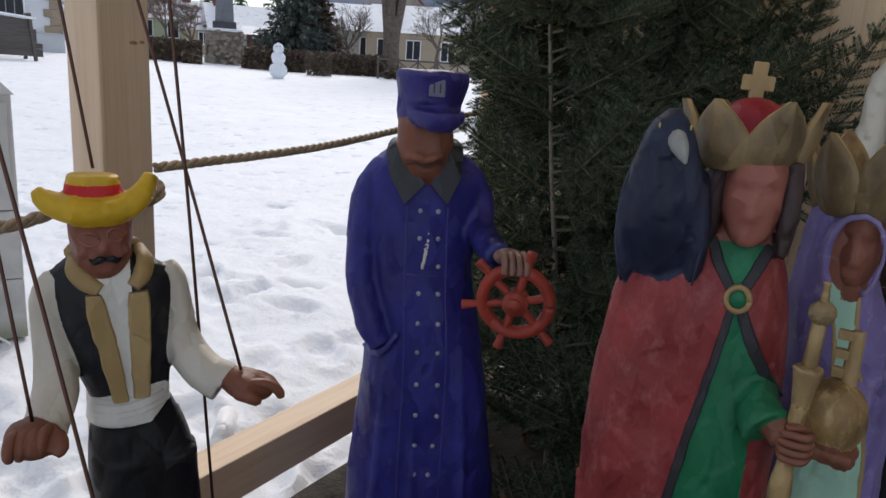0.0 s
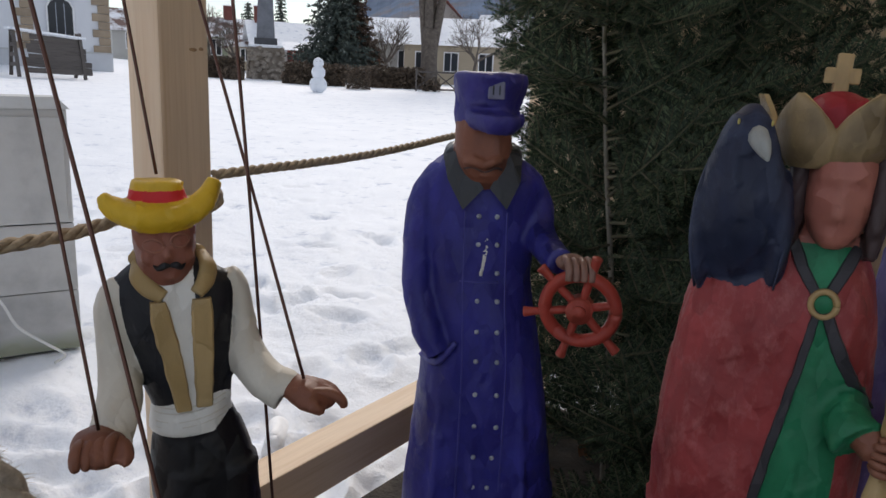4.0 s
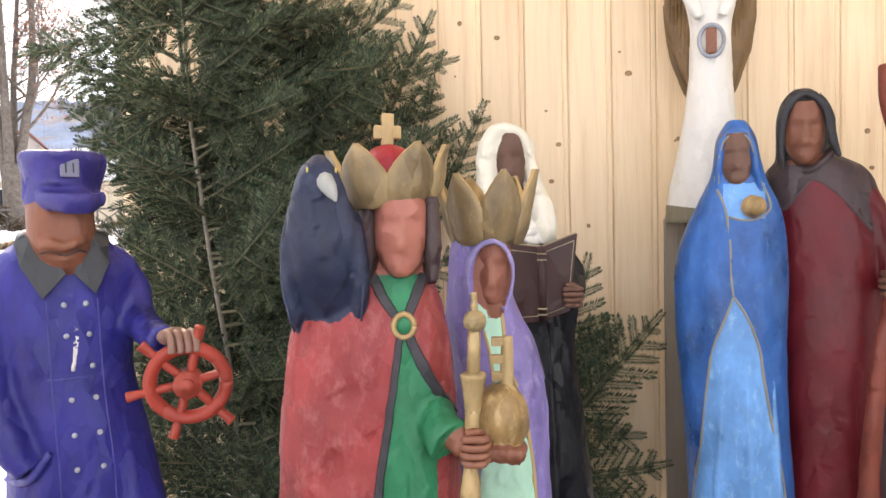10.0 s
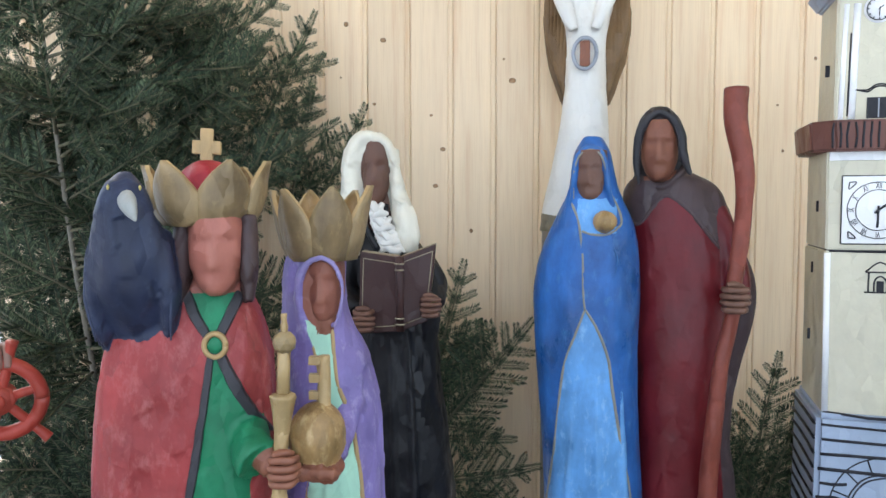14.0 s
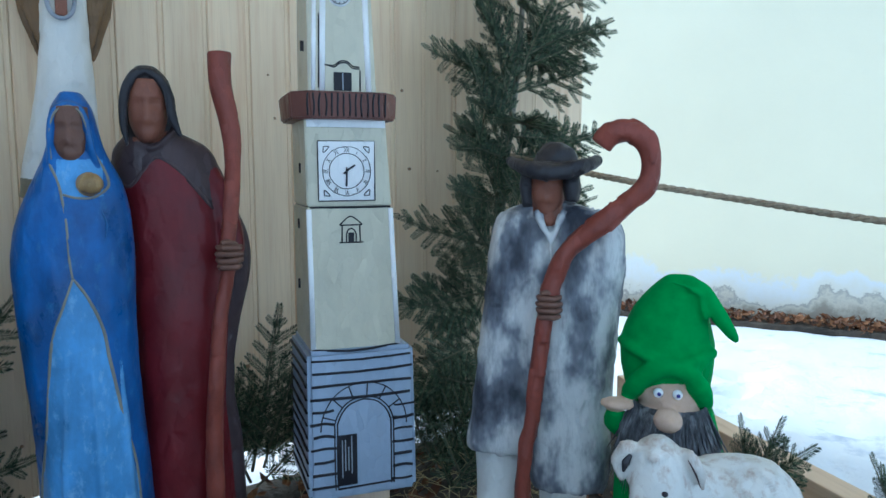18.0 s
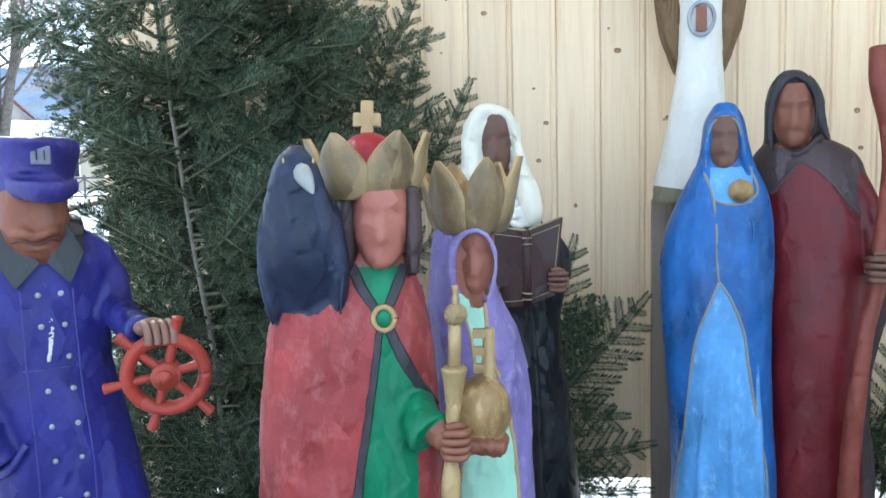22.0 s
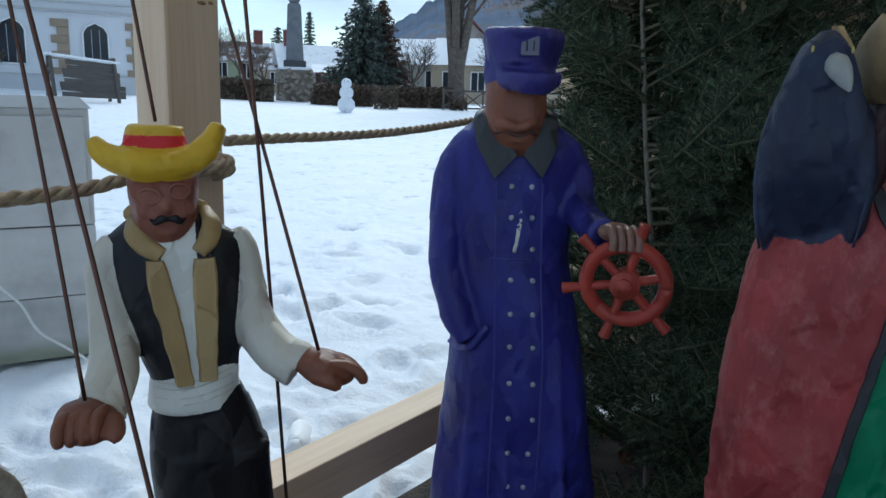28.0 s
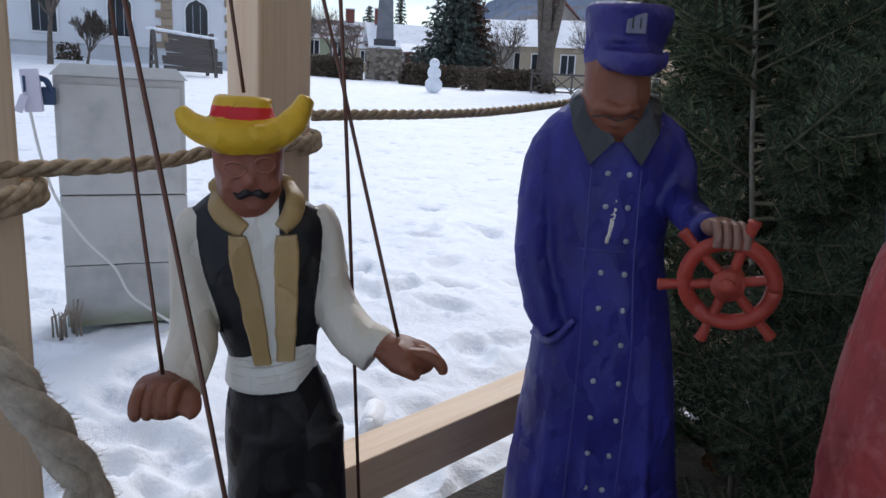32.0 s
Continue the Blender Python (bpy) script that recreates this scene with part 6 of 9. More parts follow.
# ---- firs ----
def twig_template(seed, length=0.12, pairs=30, needle=0.025):
    """One shoot with needles combed to both sides: vertices and faces along +x."""
    rng = np.random.RandomState(seed)
    vs, fs = [], []
    for k in range(pairs):
        t = (k + 0.5) / pairs
        for sg in (-1, 1, 0):
            if sg == 0 and k % 2:
                continue
            n = needle * (0.75 + 0.35 * rng.rand()) * (1.0 - 0.35 * max(0, t - 0.75) / 0.25) * (0.6 if sg == 0 else 1)
            a = math.radians(62 - 22 * t + rng.uniform(-9, 9))
            d = np.array([math.cos(a), sg * math.sin(a), 0.28 + rng.uniform(-0.12, 0.15) if sg else 0.9])
            d /= np.linalg.norm(d)
            p = np.array([t * length, sg * 0.0012, 0.0])
            w = np.cross(d, [0, 0, 1.0] if sg else [0, 1.0, 0])
            w = w / np.linalg.norm(w) * 0.00105
            i = len(vs)
            h = np.array([0, 0, 0.0012])
            vs += [p - w * 0.5, p + d * n * 0.55 + w * 1.75 + h, p + d * n, p + d * n * 0.55 - w * 1.75 + h]
            fs += [(i, i + 1, i + 2), (i, i + 2, i + 3)]
    return np.array(vs), fs


TWIGS = [twig_template(k) for k in range(4)]


def frame_from(d, up):
    d = d / np.linalg.norm(d)
    s = np.cross(up, d)
    s = s / max(1e-6, np.linalg.norm(s))
    return np.stack([d, s, np.cross(d, s)], 1)


class Foliage:
    """Gathers shoots and stems of one fir into two meshes."""

    def __init__(self, seed):
        self.rng = np.random.RandomState(seed)
        self.vs, self.fs, self.n = [], [], 0
        self.stems = []

    def shoot(self, p, d, up, length):
        v, f = TWIGS[self.rng.randint(len(TWIGS))]
        k = length / 0.12
        w = (v * np.array([k, 0.55 + 0.45 * k, 0.55 + 0.45 * k])) @ frame_from(d, up).T + p
        self.vs.append(w)
        self.fs.append(np.array([(a + self.n, b + self.n, c + self.n) for a, b, c in f]))
        self.n += len(v)
        self.stems.append(([p, p + d / np.linalg.norm(d) * length * 0.97], [0.0020, 0.0009], 3))

    def branch(self, p, d, length, droop=0.15, width=0.42, up=(0, 0, 1.0)):
        """A flat spray: a main axis with side shoots getting shorter to the tip, side shoots forked when long."""
        rng, up = self.rng, np.array(up, float)
        d = d / np.linalg.norm(d)
        pts, q, cur = [p], p.copy(), d.copy()
        n = max(4, int(length / 0.056))
        for k in range(n):
            t = (k + 1) / n
            cur = cur + np.array([0, 0, (-droop + 2.1 * droop * t) * 0.16]) + rng.normal(0, 0.025, 3)
            cur /= np.linalg.norm(cur)
            q = q + cur * length / n
            pts.append(q.copy())
            fr = frame_from(cur, up)
            if t > 0.10:
                for sg in (-1, 1):
                    sl = length * width * (1 - t) ** 0.8 + 0.055
                    sl *= rng.uniform(0.7, 1.15)
                    sd = fr @ np.array([0.66, sg * 0.75, rng.uniform(-0.18, 0.12)])
                    if sl > 0.15:
                        m = int(sl / 0.058)
                        r = q.copy()
                        for j in range(m):
                            step = sd / np.linalg.norm(sd) * sl / m
                            f2 = frame_from(sd, up)
                            if j:
                                for s2 in (-1, 1):
                                    self.shoot(r, f2 @ np.array([0.72, s2 * 0.68, rng.uniform(-0.15, 0.1)]), up, (0.045 + 0.35 * sl * (1 - j / m)) * rng.uniform(0.75, 1.1))
                            self.shoot(r, sd, up, sl / m * 1.25)
                            r = r + step
                            sd = sd + np.array([0, 0, rng.uniform(-0.04, 0.05)])
                        self.stems.append(([q, r], [0.0035, 0.0015], 5))
                    else:
                        self.shoot(q, sd, up, sl)
            self.shoot(q, cur, up, length / n * 1.4 if k < n - 1 else 0.08)
        self.stems.append((pts, list(np.linspace(0.002 + 0.008 * length, 0.002, len(pts))), 6))

    def done(self, name, label, trunk=None, trunk_mat=None):
        root = thing(name, Matrix(), label, "fir", "cut firs")
        me = bpy.data.meshes.new("needles")
        v, f = np.concatenate(self.vs), np.concatenate(self.fs)
        me.vertices.add(len(v))
        me.vertices.foreach_set("co", v.ravel())
        me.loops.add(len(f) * 3)
        me.loops.foreach_set("vertex_index", f.ravel().astype(np.int32))
        me.polygons.add(len(f))
        me.polygons.foreach_set("loop_start", np.arange(0, len(f) * 3, 3, dtype=np.int32))
        me.update(calc_edges=True)
        me.materials.append(M_NEEDLE)
        ob = new("crown", me)
        ob.parent = root
        tagged(ob, "dark green flat needles")
        bm = bmesh.new()
        for pts, rad, seg in self.stems:
            tube_into(bm, pts, rad, seg)
        part("stem", bm, M_BARK, root)
        if trunk:
            bm = bmesh.new()
            pts = curve(trunk[0], 10)
            tube_into(bm, pts, lerp_list(trunk[1], len(pts)), 12)
            part("trunk", bm, trunk_mat or M_STEM, root, smooth=True)
        return root


def fir(name, trunk, radii, label, seed, count, reach, z_range, az=(-175, -5), lift=(-0.05, 0.65), clear=None, stem_mat=None):
    """A cut fir stood against the wall: sprays all along its trunk, none through the boards."""
    fol = Foliage(seed)
    rng = fol.rng
    line = np.array([tuple(p) for p in curve(trunk, 16)])
    made, tries = 0, 0
    while made < count and tries < count * 6:
        tries += 1
        t = (made + rng.rand()) / count
        z = z_range[0] + (z_range[1] - z_range[0]) * t
        p = np.array([np.interp(z, line[:, 2], line[:, k]) for k in range(3)])
        a = math.radians(rng.uniform(*az) if rng.rand() < 0.30 else rng.choice([rng.uniform(-48, 18), rng.uniform(-198, -132)]))
        d = np.array([math.cos(a), math.sin(a) * 0.55, rng.uniform(*lift)])
        length = float(np.interp(z, *reach)) * rng.uniform(0.7, 1.1)
        tip = p + d / np.linalg.norm(d) * length
        if tip[1] > WALL_Y - 0.05 or tip[0] * 2.2 / max(1.2, tip[1]) < (-1.38 if 1.22 < tip[2] < 1.58 else -1.29) or (clear and clear(tip, p)):
            continue
        n = np.array([0.0, -0.85, 0.5]) if abs(d[0]) > 0.5 else np.array([0.2 * rng.randn(), -0.5, 0.85])
        fol.branch(p, d, length, 0.25, 0.40, n)
        made += 1
    return fol.done(name, label, (trunk, radii), stem_mat)


fir("fir_tree", [(-0.82, 2.06, 0.0), (-0.835, 2.05, 0.3), (-0.85, 2.05, 0.65), (-0.905, 2.06, 1.01), (-0.975, 2.08, 1.56), (-1.05, 2.1, 2.2)], [0.009, 0.0085, 0.008, 0.007, 0.0055, 0.004], "cut green fir leaning in the corner behind the captain", 11, 74,
    ([0.1, 0.6, 1.2, 1.7, 2.2], [0.42, 0.46, 0.42, 0.40, 0.25]), (0.10, 2.10))
fir("fir_tree", [(-0.62, 2.26, 0.0), (-0.70, 2.27, 0.6), (-0.77, 2.28, 1.13), (-0.83, 2.30, 1.40), (-0.87, 2.30, 1.7), (-0.92, 2.32, 2.3)], [0.022, 0.019, 0.016, 0.014, 0.012, 0.007], "cut green fir leaning on the boards behind the king", 23, 46,
    ([0.1, 0.7, 1.2, 1.55, 1.75, 2.2], [0.46, 0.5, 0.55, 0.62, 0.40, 0.25]), (0.12, 2.2), clear=lambda tip, p: tip[0] > 0.12 - (tip[2] - 1.25) * 0.55, stem_mat=M_BARK)
fir("fir_tree", [(2.05, 2.30, 0.0), (2.10, 2.29, 0.6), (2.16, 2.28, 1.2), (2.24, 2.30, 1.65), (2.30, 2.32, 2.3)], [0.020, 0.018, 0.015, 0.012, 0.006], "cut green fir standing beside the clock tower", 37, 40,
    ([0.1, 0.6, 1.2, 1.7, 2.2], [0.46, 0.46, 0.42, 0.44, 0.3]), (0.12, 2.2), lift=(-0.05, 0.4))


def low_sprays(name, specs, label, seed):
    fol = Foliage(seed)
    for p, d, length in specs:
        fol.branch(np.array(p), np.array(d, float), length, 0.25, 0.42, np.array([0.0, -0.85, 0.4]))
    return fol.done(name, label)


low_sprays("fir_branch", [((0.05, 2.36, 0.40), (0.30, -0.1, 1.0), 0.54), ((0.05, 2.34, 0.32), (0.55, -0.2, 0.90), 0.56), ((0.06, 2.34, 0.24), (1.0, -0.2, 0.30), 0.34), ((0.06, 2.34, 0.16), (1.0, -0.2, 0.12), 0.32),
                          ((0.02, 2.3, 0.42), (0.05, -0.1, 1.0), 0.44)], "green fir branch low against the boards", 51)
low_sprays("fir_branch", [((-0.36, 2.38, 1.12), (0.22, -0.05, 1.0), 0.38), ((-0.32, 2.38, 1.06), (0.55, -0.06, 1.0), 0.40), ((-0.46, 2.36, 1.34), (0.35, -0.06, 0.9), 0.40)], "green fir branch upright against the boards behind the crowns", 58)
low_sprays("fir_branch", [((1.10, 2.34, 0.12), (0.15, -0.1, 1.0), 0.52), ((1.08, 2.3, 0.10), (-0.35, -0.2, 1.0), 0.42), ((1.10, 2.3, 0.08), (0.6, -0.2, 0.6), 0.36), ((1.12, 2.28, 0.15), (0.1, -0.3, 0.9), 0.34)], "green fir branch low between carpenter and tower", 52)
low_sprays("fir_branch", [((1.72, 2.2, 0.08), (-0.3, -0.3, 0.7), 0.42), ((1.74, 2.2, 0.08), (0.3, -0.5, 0.7), 0.46), ((1.7, 2.15, 0.06), (0.1, -0.6, 0.5), 0.4), ((1.60, 1.9, 0.05), (0.3, -0.3, 0.7), 0.36)], "green fir branch on the floor behind the shepherd", 53)
low_sprays("fir_branch", [((2.10, 2.24, 0.75), (-0.6, -0.2, 0.8), 0.42), ((2.12, 2.24, 0.95), (-0.5, -0.2, 0.9), 0.46), ((2.14, 2.24, 1.15), (-0.45, -0.15, 0.9), 0.46), ((2.16, 2.24, 1.35), (-0.4, -0.15, 0.9), 0.42), ((2.18, 2.24, 1.5), (0.2, -0.3, 0.9), 0.40), ((2.10, 2.22, 0.6), (-0.3, -0.4, 0.9), 0.42), ((2.15, 2.22, 0.9), (0.1, -0.4, 0.9), 0.42)], "green fir branch caught in the fir beside the tower", 57)
low_sprays("fir_branch", [((1.95, 1.02, 0.36), (-0.10, 0.1, 1.0), 0.10), ((1.95, 1.01, 0.36), (0.25, -0.2, 0.8), 0.11), ((1.95, 1.0, 0.36), (0.4, -0.4, 0.45), 0.10), ((2.10, 0.72, 0.31), (0.2, -0.2, 0.7), 0.13), ((2.10, 0.72, 0.31), (-0.2, 0.2, 0.8), 0.11)], "frosted fir branch beside the sheep", 54)
low_sprays("fir_branch", [((-1.10, 2.30, 0.30), (-0.22, -0.12, 1.0), 0.5), ((-1.08, 2.30, 0.62), (-0.25, -0.15, 1.0), 0.48), ((-1.08, 2.26, 0.08), (-0.25, -0.2, 0.9), 0.46), ((-1.06, 2.28, 0.95), (-0.28, -0.15, 0.9), 0.40), ((-1.0, 2.24, 0.45), (-0.5, -0.2, 0.7), 0.38),
                          ((-1.12, 2.26, 0.80), (-0.1, -0.15, 1.0), 0.45), ((-1.16, 2.30, 1.10), (-0.12, -0.1, 1.0), 0.36)], "green fir branches standing at the edge of the boards", 56)
low_sprays("fir_branch", [((-1.00, 2.12, 1.72), (-1.0, -0.1, -0.10), 0.44), ((-1.02, 2.16, 1.56), (-0.9, -0.12, 0.22), 0.40), ((-1.00, 2.12, 1.92), (-1.0, -0.1, 0.05), 0.46), ((-1.02, 2.16, 1.40), (-0.85, -0.1, 0.20), 0.30), ((-1.05, 2.2, 1.62), (-0.8, -0.05, 0.7), 0.36),
                          ((-1.04, 2.2, 1.24), (-0.8, -0.1, 0.40), 0.28), ((-0.95, 2.12, 1.80), (-0.9, -0.2, 0.5), 0.42), ((-1.05, 2.2, 1.78), (-0.5, -0.05, 0.8), 0.34)], "green fir branches spreading past the edge of the boards", 61)
low_sprays("fir_branch", [((-0.80, 1.95, 0.05), (0.9, -0.5, 0.45), 0.5), ((-0.7, 1.9, 0.04), (0.4, -0.8, 0.4), 0.42), ((-0.95, 1.9, 0.04), (-0.3, -0.7, 0.4), 0.36), ((-0.5, 1.8, 0.05), (0.2, -0.5, 0.6), 0.45), ((-0.55, 1.75, 0.03), (-0.5, -0.5, 0.35), 0.4),
                          ((-0.6, 1.95, 0.10), (-0.2, -0.5, 0.9), 0.5), ((-0.85, 2.0, 0.12), (0.3, -0.4, 0.9), 0.5)], "green fir branches heaped on the floor under the trees", 55)


# ---- floor litter ----
def leaf_litter():
    rng = random.Random(9)
    bm = bmesh.new()
    for _ in range(700):
        x, y = rng.uniform(-1.25, 0.6), rng.uniform(1.0, 2.4)
        if rng.random() < 0.3:
            x, y = rng.uniform(0.6, 2.2), rng.uniform(1.5, 2.4)
        r, a, z = rng.uniform(0.012, 0.028), rng.uniform(0, 6.28), rng.uniform(0.004, 0.05)
        t = Euler((rng.uniform(-0.8, 0.8), rng.uniform(-0.8, 0.8), a)).to_matrix()
        vs = [bm.verts.new(Vector((x, y, z + 0.01)) + t @ Vector(p)) for p in ((-r * 1.5, 0, 0.3 * r), (-r * 0.4, r * 0.7, 0), (r, r * 0.5, 0.2 * r), (r * 1.7, 0, 0.5 * r), (r, -r * 0.5, 0.25 * r), (-r * 0.4, -r * 0.7, 0.05 * r), (0, 0, -0.25 * r))]
        for k in range(6):
            bm.faces.new((vs[k], vs[(k + 1) % 6], vs[6]))
    m, n, l, b = material("dead_leaf", 0.7)
    g = n.new("ShaderNodeNewGeometry")
    r = ramp(n, [(0, (0.06, 0.025, 0.012)), (0.5, (0.16, 0.06, 0.022)), (1, (0.28, 0.13, 0.05))])
    l.new(g.outputs["Random Per Island"], r.inputs["Fac"])
    l.new(r.outputs["Color"], b.inputs["Base Color"])
    tagged(link_bm("leaf_litter", bm, m), "fallen brown leaves scattered on the ground", "leaves", kind="stuff")
    bm = bmesh.new()
    for _ in range(420):
        x, y, z = rng.uniform(1.1, 1.9), rng.uniform(1.2, 2.2), rng.uniform(0.005, 0.16)
        a, e, ln = rng.uniform(0, 6.28), rng.uniform(-0.3, 0.7), rng.uniform(0.05, 0.16)
        d = Vector((math.cos(a) * math.cos(e), math.sin(a) * math.cos(e), math.sin(e))) * ln
        tube_into(bm, [(x, y, z), Vector((x, y, z)) + d * 0.5 + Vector((0, 0, 0.01)), Vector((x, y, z)) + d], 0.0012, 4)
    tagged(link_bm("straw", bm, mottled("straw", [(0.3, (0.32, 0.24, 0.10)), (0.7, (0.5, 0.4, 0.2))], 30, 0.7)), "loose dry straw round the foot of the tower", "straw", kind="stuff")


leaf_litter()
# trodden earth and matting under the figures
floor_bm = bmesh.new()
bmesh.ops.create_grid(floor_bm, x_segments=60, y_segments=44, size=0.5)
for v in floor_bm.verts:
    v.co = Vector((0.65 + v.co.x * 4.0, 0.70 + v.co.y * 3.55, 0.0))
    v.co.z = 0.012 + 0.014 * noise.noise(v.co * 4) + 0.008 * noise.noise(v.co * 11)
tagged(link_bm("floor", floor_bm, mottled("dark_earth", [(0.35, (0.030, 0.024, 0.018)), (0.6, (0.075, 0.06, 0.045)), (0.8, (0.16, 0.13, 0.09))], 9, 0.9, 8, 0.8, 0.02), smooth=True), "dark earth floor of the stall with needles", "floor", kind="structure")


# ---- the clock tower model ----
def tower():
    root = thing("tower_model", pose(1.23, 1.79, 0, 0, 0, -14), "painted wooden model of a church clock tower", "model tower")
    bm = bmesh.new()
    tube_into(bm, [(0.01, 0.13, 0.0), (0.01, 0.13, 0.235)], 0.115, 24)
    part("stump", bm, M_BEAM, root, "sawn round log under the tower", True)

    def frustum(z0, z1, h0, h1, x0, x1, yc=0.128, bevel=0.004, chamfer=0.0):
        b = bmesh.new()
        o = []
        for z, h, x in ((z0, h0, x0), (z1, h1, x1)):
            if chamfer:
                c = chamfer
                sq = [(-h + c, -h), (h - c, -h), (h, -h + c), (h, h - c), (h - c, h), (-h + c, h), (-h, h - c), (-h, -h + c)]
            else:
                sq = [(-h, -h), (h, -h), (h, h), (-h, h)]
            o.append([b.verts.new((x + p, yc + q, z)) for p, q in sq])
        n = len(o[0])
        b.faces.new(o[0][::-1])
        b.faces.new(o[1])
        for k in range(n):
            b.faces.new((o[0][k], o[0][(k + 1) % n], o[1][(k + 1) % n], o[1][k]))
        bmesh.ops.bevel(b, geom=list(b.edges), offset=bevel, segments=2, affect="EDGES")
        return b

    base = part("base", frustum(0.222, 0.652, 0.158, 0.153, 0.012, 0.010, bevel=0.012), P_TBLUE, root, "grey-blue block painted as stonework")
    body = part("body", frustum(0.648, 1.052, 0.129, 0.122, 0.0, -0.010), P_TOWER, root, "cream painted shaft with white corners")
    mid = part("clock_storey", frustum(1.054, 1.296, 0.120, 0.114, -0.010, -0.018), P_TOWER, root, "cream painted storey with a clock")
    cap = part("gallery", frustum(1.292, 1.366, 0.148, 0.152, -0.018, -0.020, chamfer=0.045, bevel=0.006), P_TBROWN, root, "brown striped balcony ring")
    top = part("belfry", frustum(1.36, 1.70, 0.096, 0.088, -0.020, -0.026), P_TOWER, root, "cream painted top storey")
    part("cornice", frustum(1.668, 1.712, 0.098, 0.122, -0.026, -0.027, bevel=0.006), P_TBLUE, root, "grey-blue moulded cornice")
    rng = random.Random(3)

    def ink(pts, r=0.0024, par=None, mat=P_INK, name="painted_line"):
        b = bmesh.new()
        tube_into(b, curve(pts, 4) if len(pts) > 2 else pts, r, 5)
        for v in b.verts:
            v.co += Vector(noise.noise_vector(v.co * 40)) * 0.0012
        part(name, b, mat, par)

    def fy(z):  # front plane of each storey
        if z < 0.652:
            return 0.128 - float(np.interp(z, [0.222, 0.652], [0.158, 0.153])) - 0.0005
        if z < 1.053:
            return 0.128 - float(np.interp(z, [0.648, 1.052], [0.129, 0.122])) - 0.0005
        if z < 1.296:
            return 0.128 - float(np.interp(z, [1.054, 1.296], [0.120, 0.114])) - 0.0005
        return 0.128 - float(np.interp(z, [1.36, 1.672], [0.096, 0.088])) - 0.0005

    def f(x, z):
        return Vector((x, fy(z), z))

    # courses of the base, front and side
    for k in range(11):
        z = 0.262 + 0.0365 * k
        for x0, x1 in (((-0.142, -0.062), (0.09, 0.164)) if z < 0.50 else ((-0.140, 0.160),)):
            ink([f(x0 + rng.uniform(0, 0.012), z), f((x0 + x1) / 2, z + rng.uniform(-0.004, 0.004)), f(x1 - rng.uniform(0, 0.012), z + rng.uniform(-0.003, 0.003))], rng.uniform(0.0030, 0.0044), base)
        if k < 11:
            ink([Vector((-0.1475, -0.02, z)), Vector((-0.148, 0.12, z + rng.uniform(-0.004, 0.004))), Vector((-0.148, 0.27, z + rng.uniform(-0.004, 0.004)))], rng.uniform(0.0030, 0.0042), base)
    # arched gateway with its voussoirs and a small dark door
    arc = lambda r, a: f(0.014 + r * math.cos(a), 0.425 + r * 1.05 * math.sin(a))
    for r in (0.078, 0.086, 0.125):
        pts = [arc(r, math.pi * k / 14) for k in range(15)]
        if r < 0.1:
            pts = [f(0.014 + r, 0.25)] + pts + [f(0.014 - r, 0.25)]
        ink(pts, 0.0022 if r < 0.1 else 0.0018, base)
    for k in range(7):
        a = math.pi * (k + 0.3) / 7
        ink([arc(0.086, a), arc(0.124, a)], 0.002, base)
    ink([f(-0.065, 0.252), f(0.10, 0.256)], 0.003, base)
    door = part("door", box(f(-0.038, 0.335) + Vector((0, -0.001, 0)), (0.058, 0.006, 0.148), bevel=0.002), P_INK, base, "small dark painted door")
    for k in range(4):
        part("streak", box(f(-0.052 + 0.009 * k, 0.34 + 0.01 * (k % 2)) + Vector((0, -0.0042, 0)), (0.003, 0.002, 0.11 - 0.02 * (k % 3))), P_STEEL, door)
    # white corner bands and edges
    for x0, x1, z0, z1 in ((-0.122, -0.126, 0.655, 1.046), (0.122, 0.106, 0.655, 1.046)):
        b = bmesh.new()
        tube_into(b, [f(x0, z0), f(x1, z1)], 0.0075, 8, 0, 0.4)
        part("corner_band", b, P_TWHITE, body)
    for x in (-0.098, -0.074, 0.058):
        b = bmesh.new()
        tube_into(b, [f(x - 0.004, 1.372), f(x + (0.004 if x < 0 else -0.012), 1.65)], 0.0085 if x > -0.09 else 0.006, 8, 0, 0.4)
        part("corner_band", b, P_TWHITE, top)
    ink([f(-0.087, 1.38), f(-0.083, 1.58)], 0.002, top)
    part("fascia", box(f(-0.016, 1.282) + Vector((0, -0.001, 0)), (0.222, 0.006, 0.022), bevel=0.002), P_TWHITE, mid)
    ink([f(-0.122, 1.052), f(0.0, 1.050), f(0.105, 1.051)], 0.0028, body)
    ink([Vector((-0.1225, 0.01, 1.052)), Vector((-0.123, 0.25, 1.052))], 0.0025, body)
    ink([f(-0.125, 0.652), f(0.0, 0.650), f(0.122, 0.654)], 0.0035, body)
    for k in range(14):
        ink([f(-0.118 + 0.0158 * k, 1.290), f(-0.119 + 0.0158 * k, 1.277)], 0.0022, mid)
    for k in range(14):
        x = -0.128 + 0.0165 * k
        ink([Vector((x, -0.0215, 1.300)), Vector((x + rng.uniform(-.003, .003), -0.0235, 1.33)), Vector((x + rng.uniform(-.002, .002), -0.0245, 1.36))], 0.0026, cap)
    for z, yy in ((1.16, 0.10), (1.0, 0.14), (0.82, 0.16), (1.50, 0.1)):
        part("slit", box((-0.13 if z < 1.3 else -0.119, yy, z), (0.012, 0.006, 0.028)), P_INK, body)
    # niche
    nx, nz = -0.009, 0.952
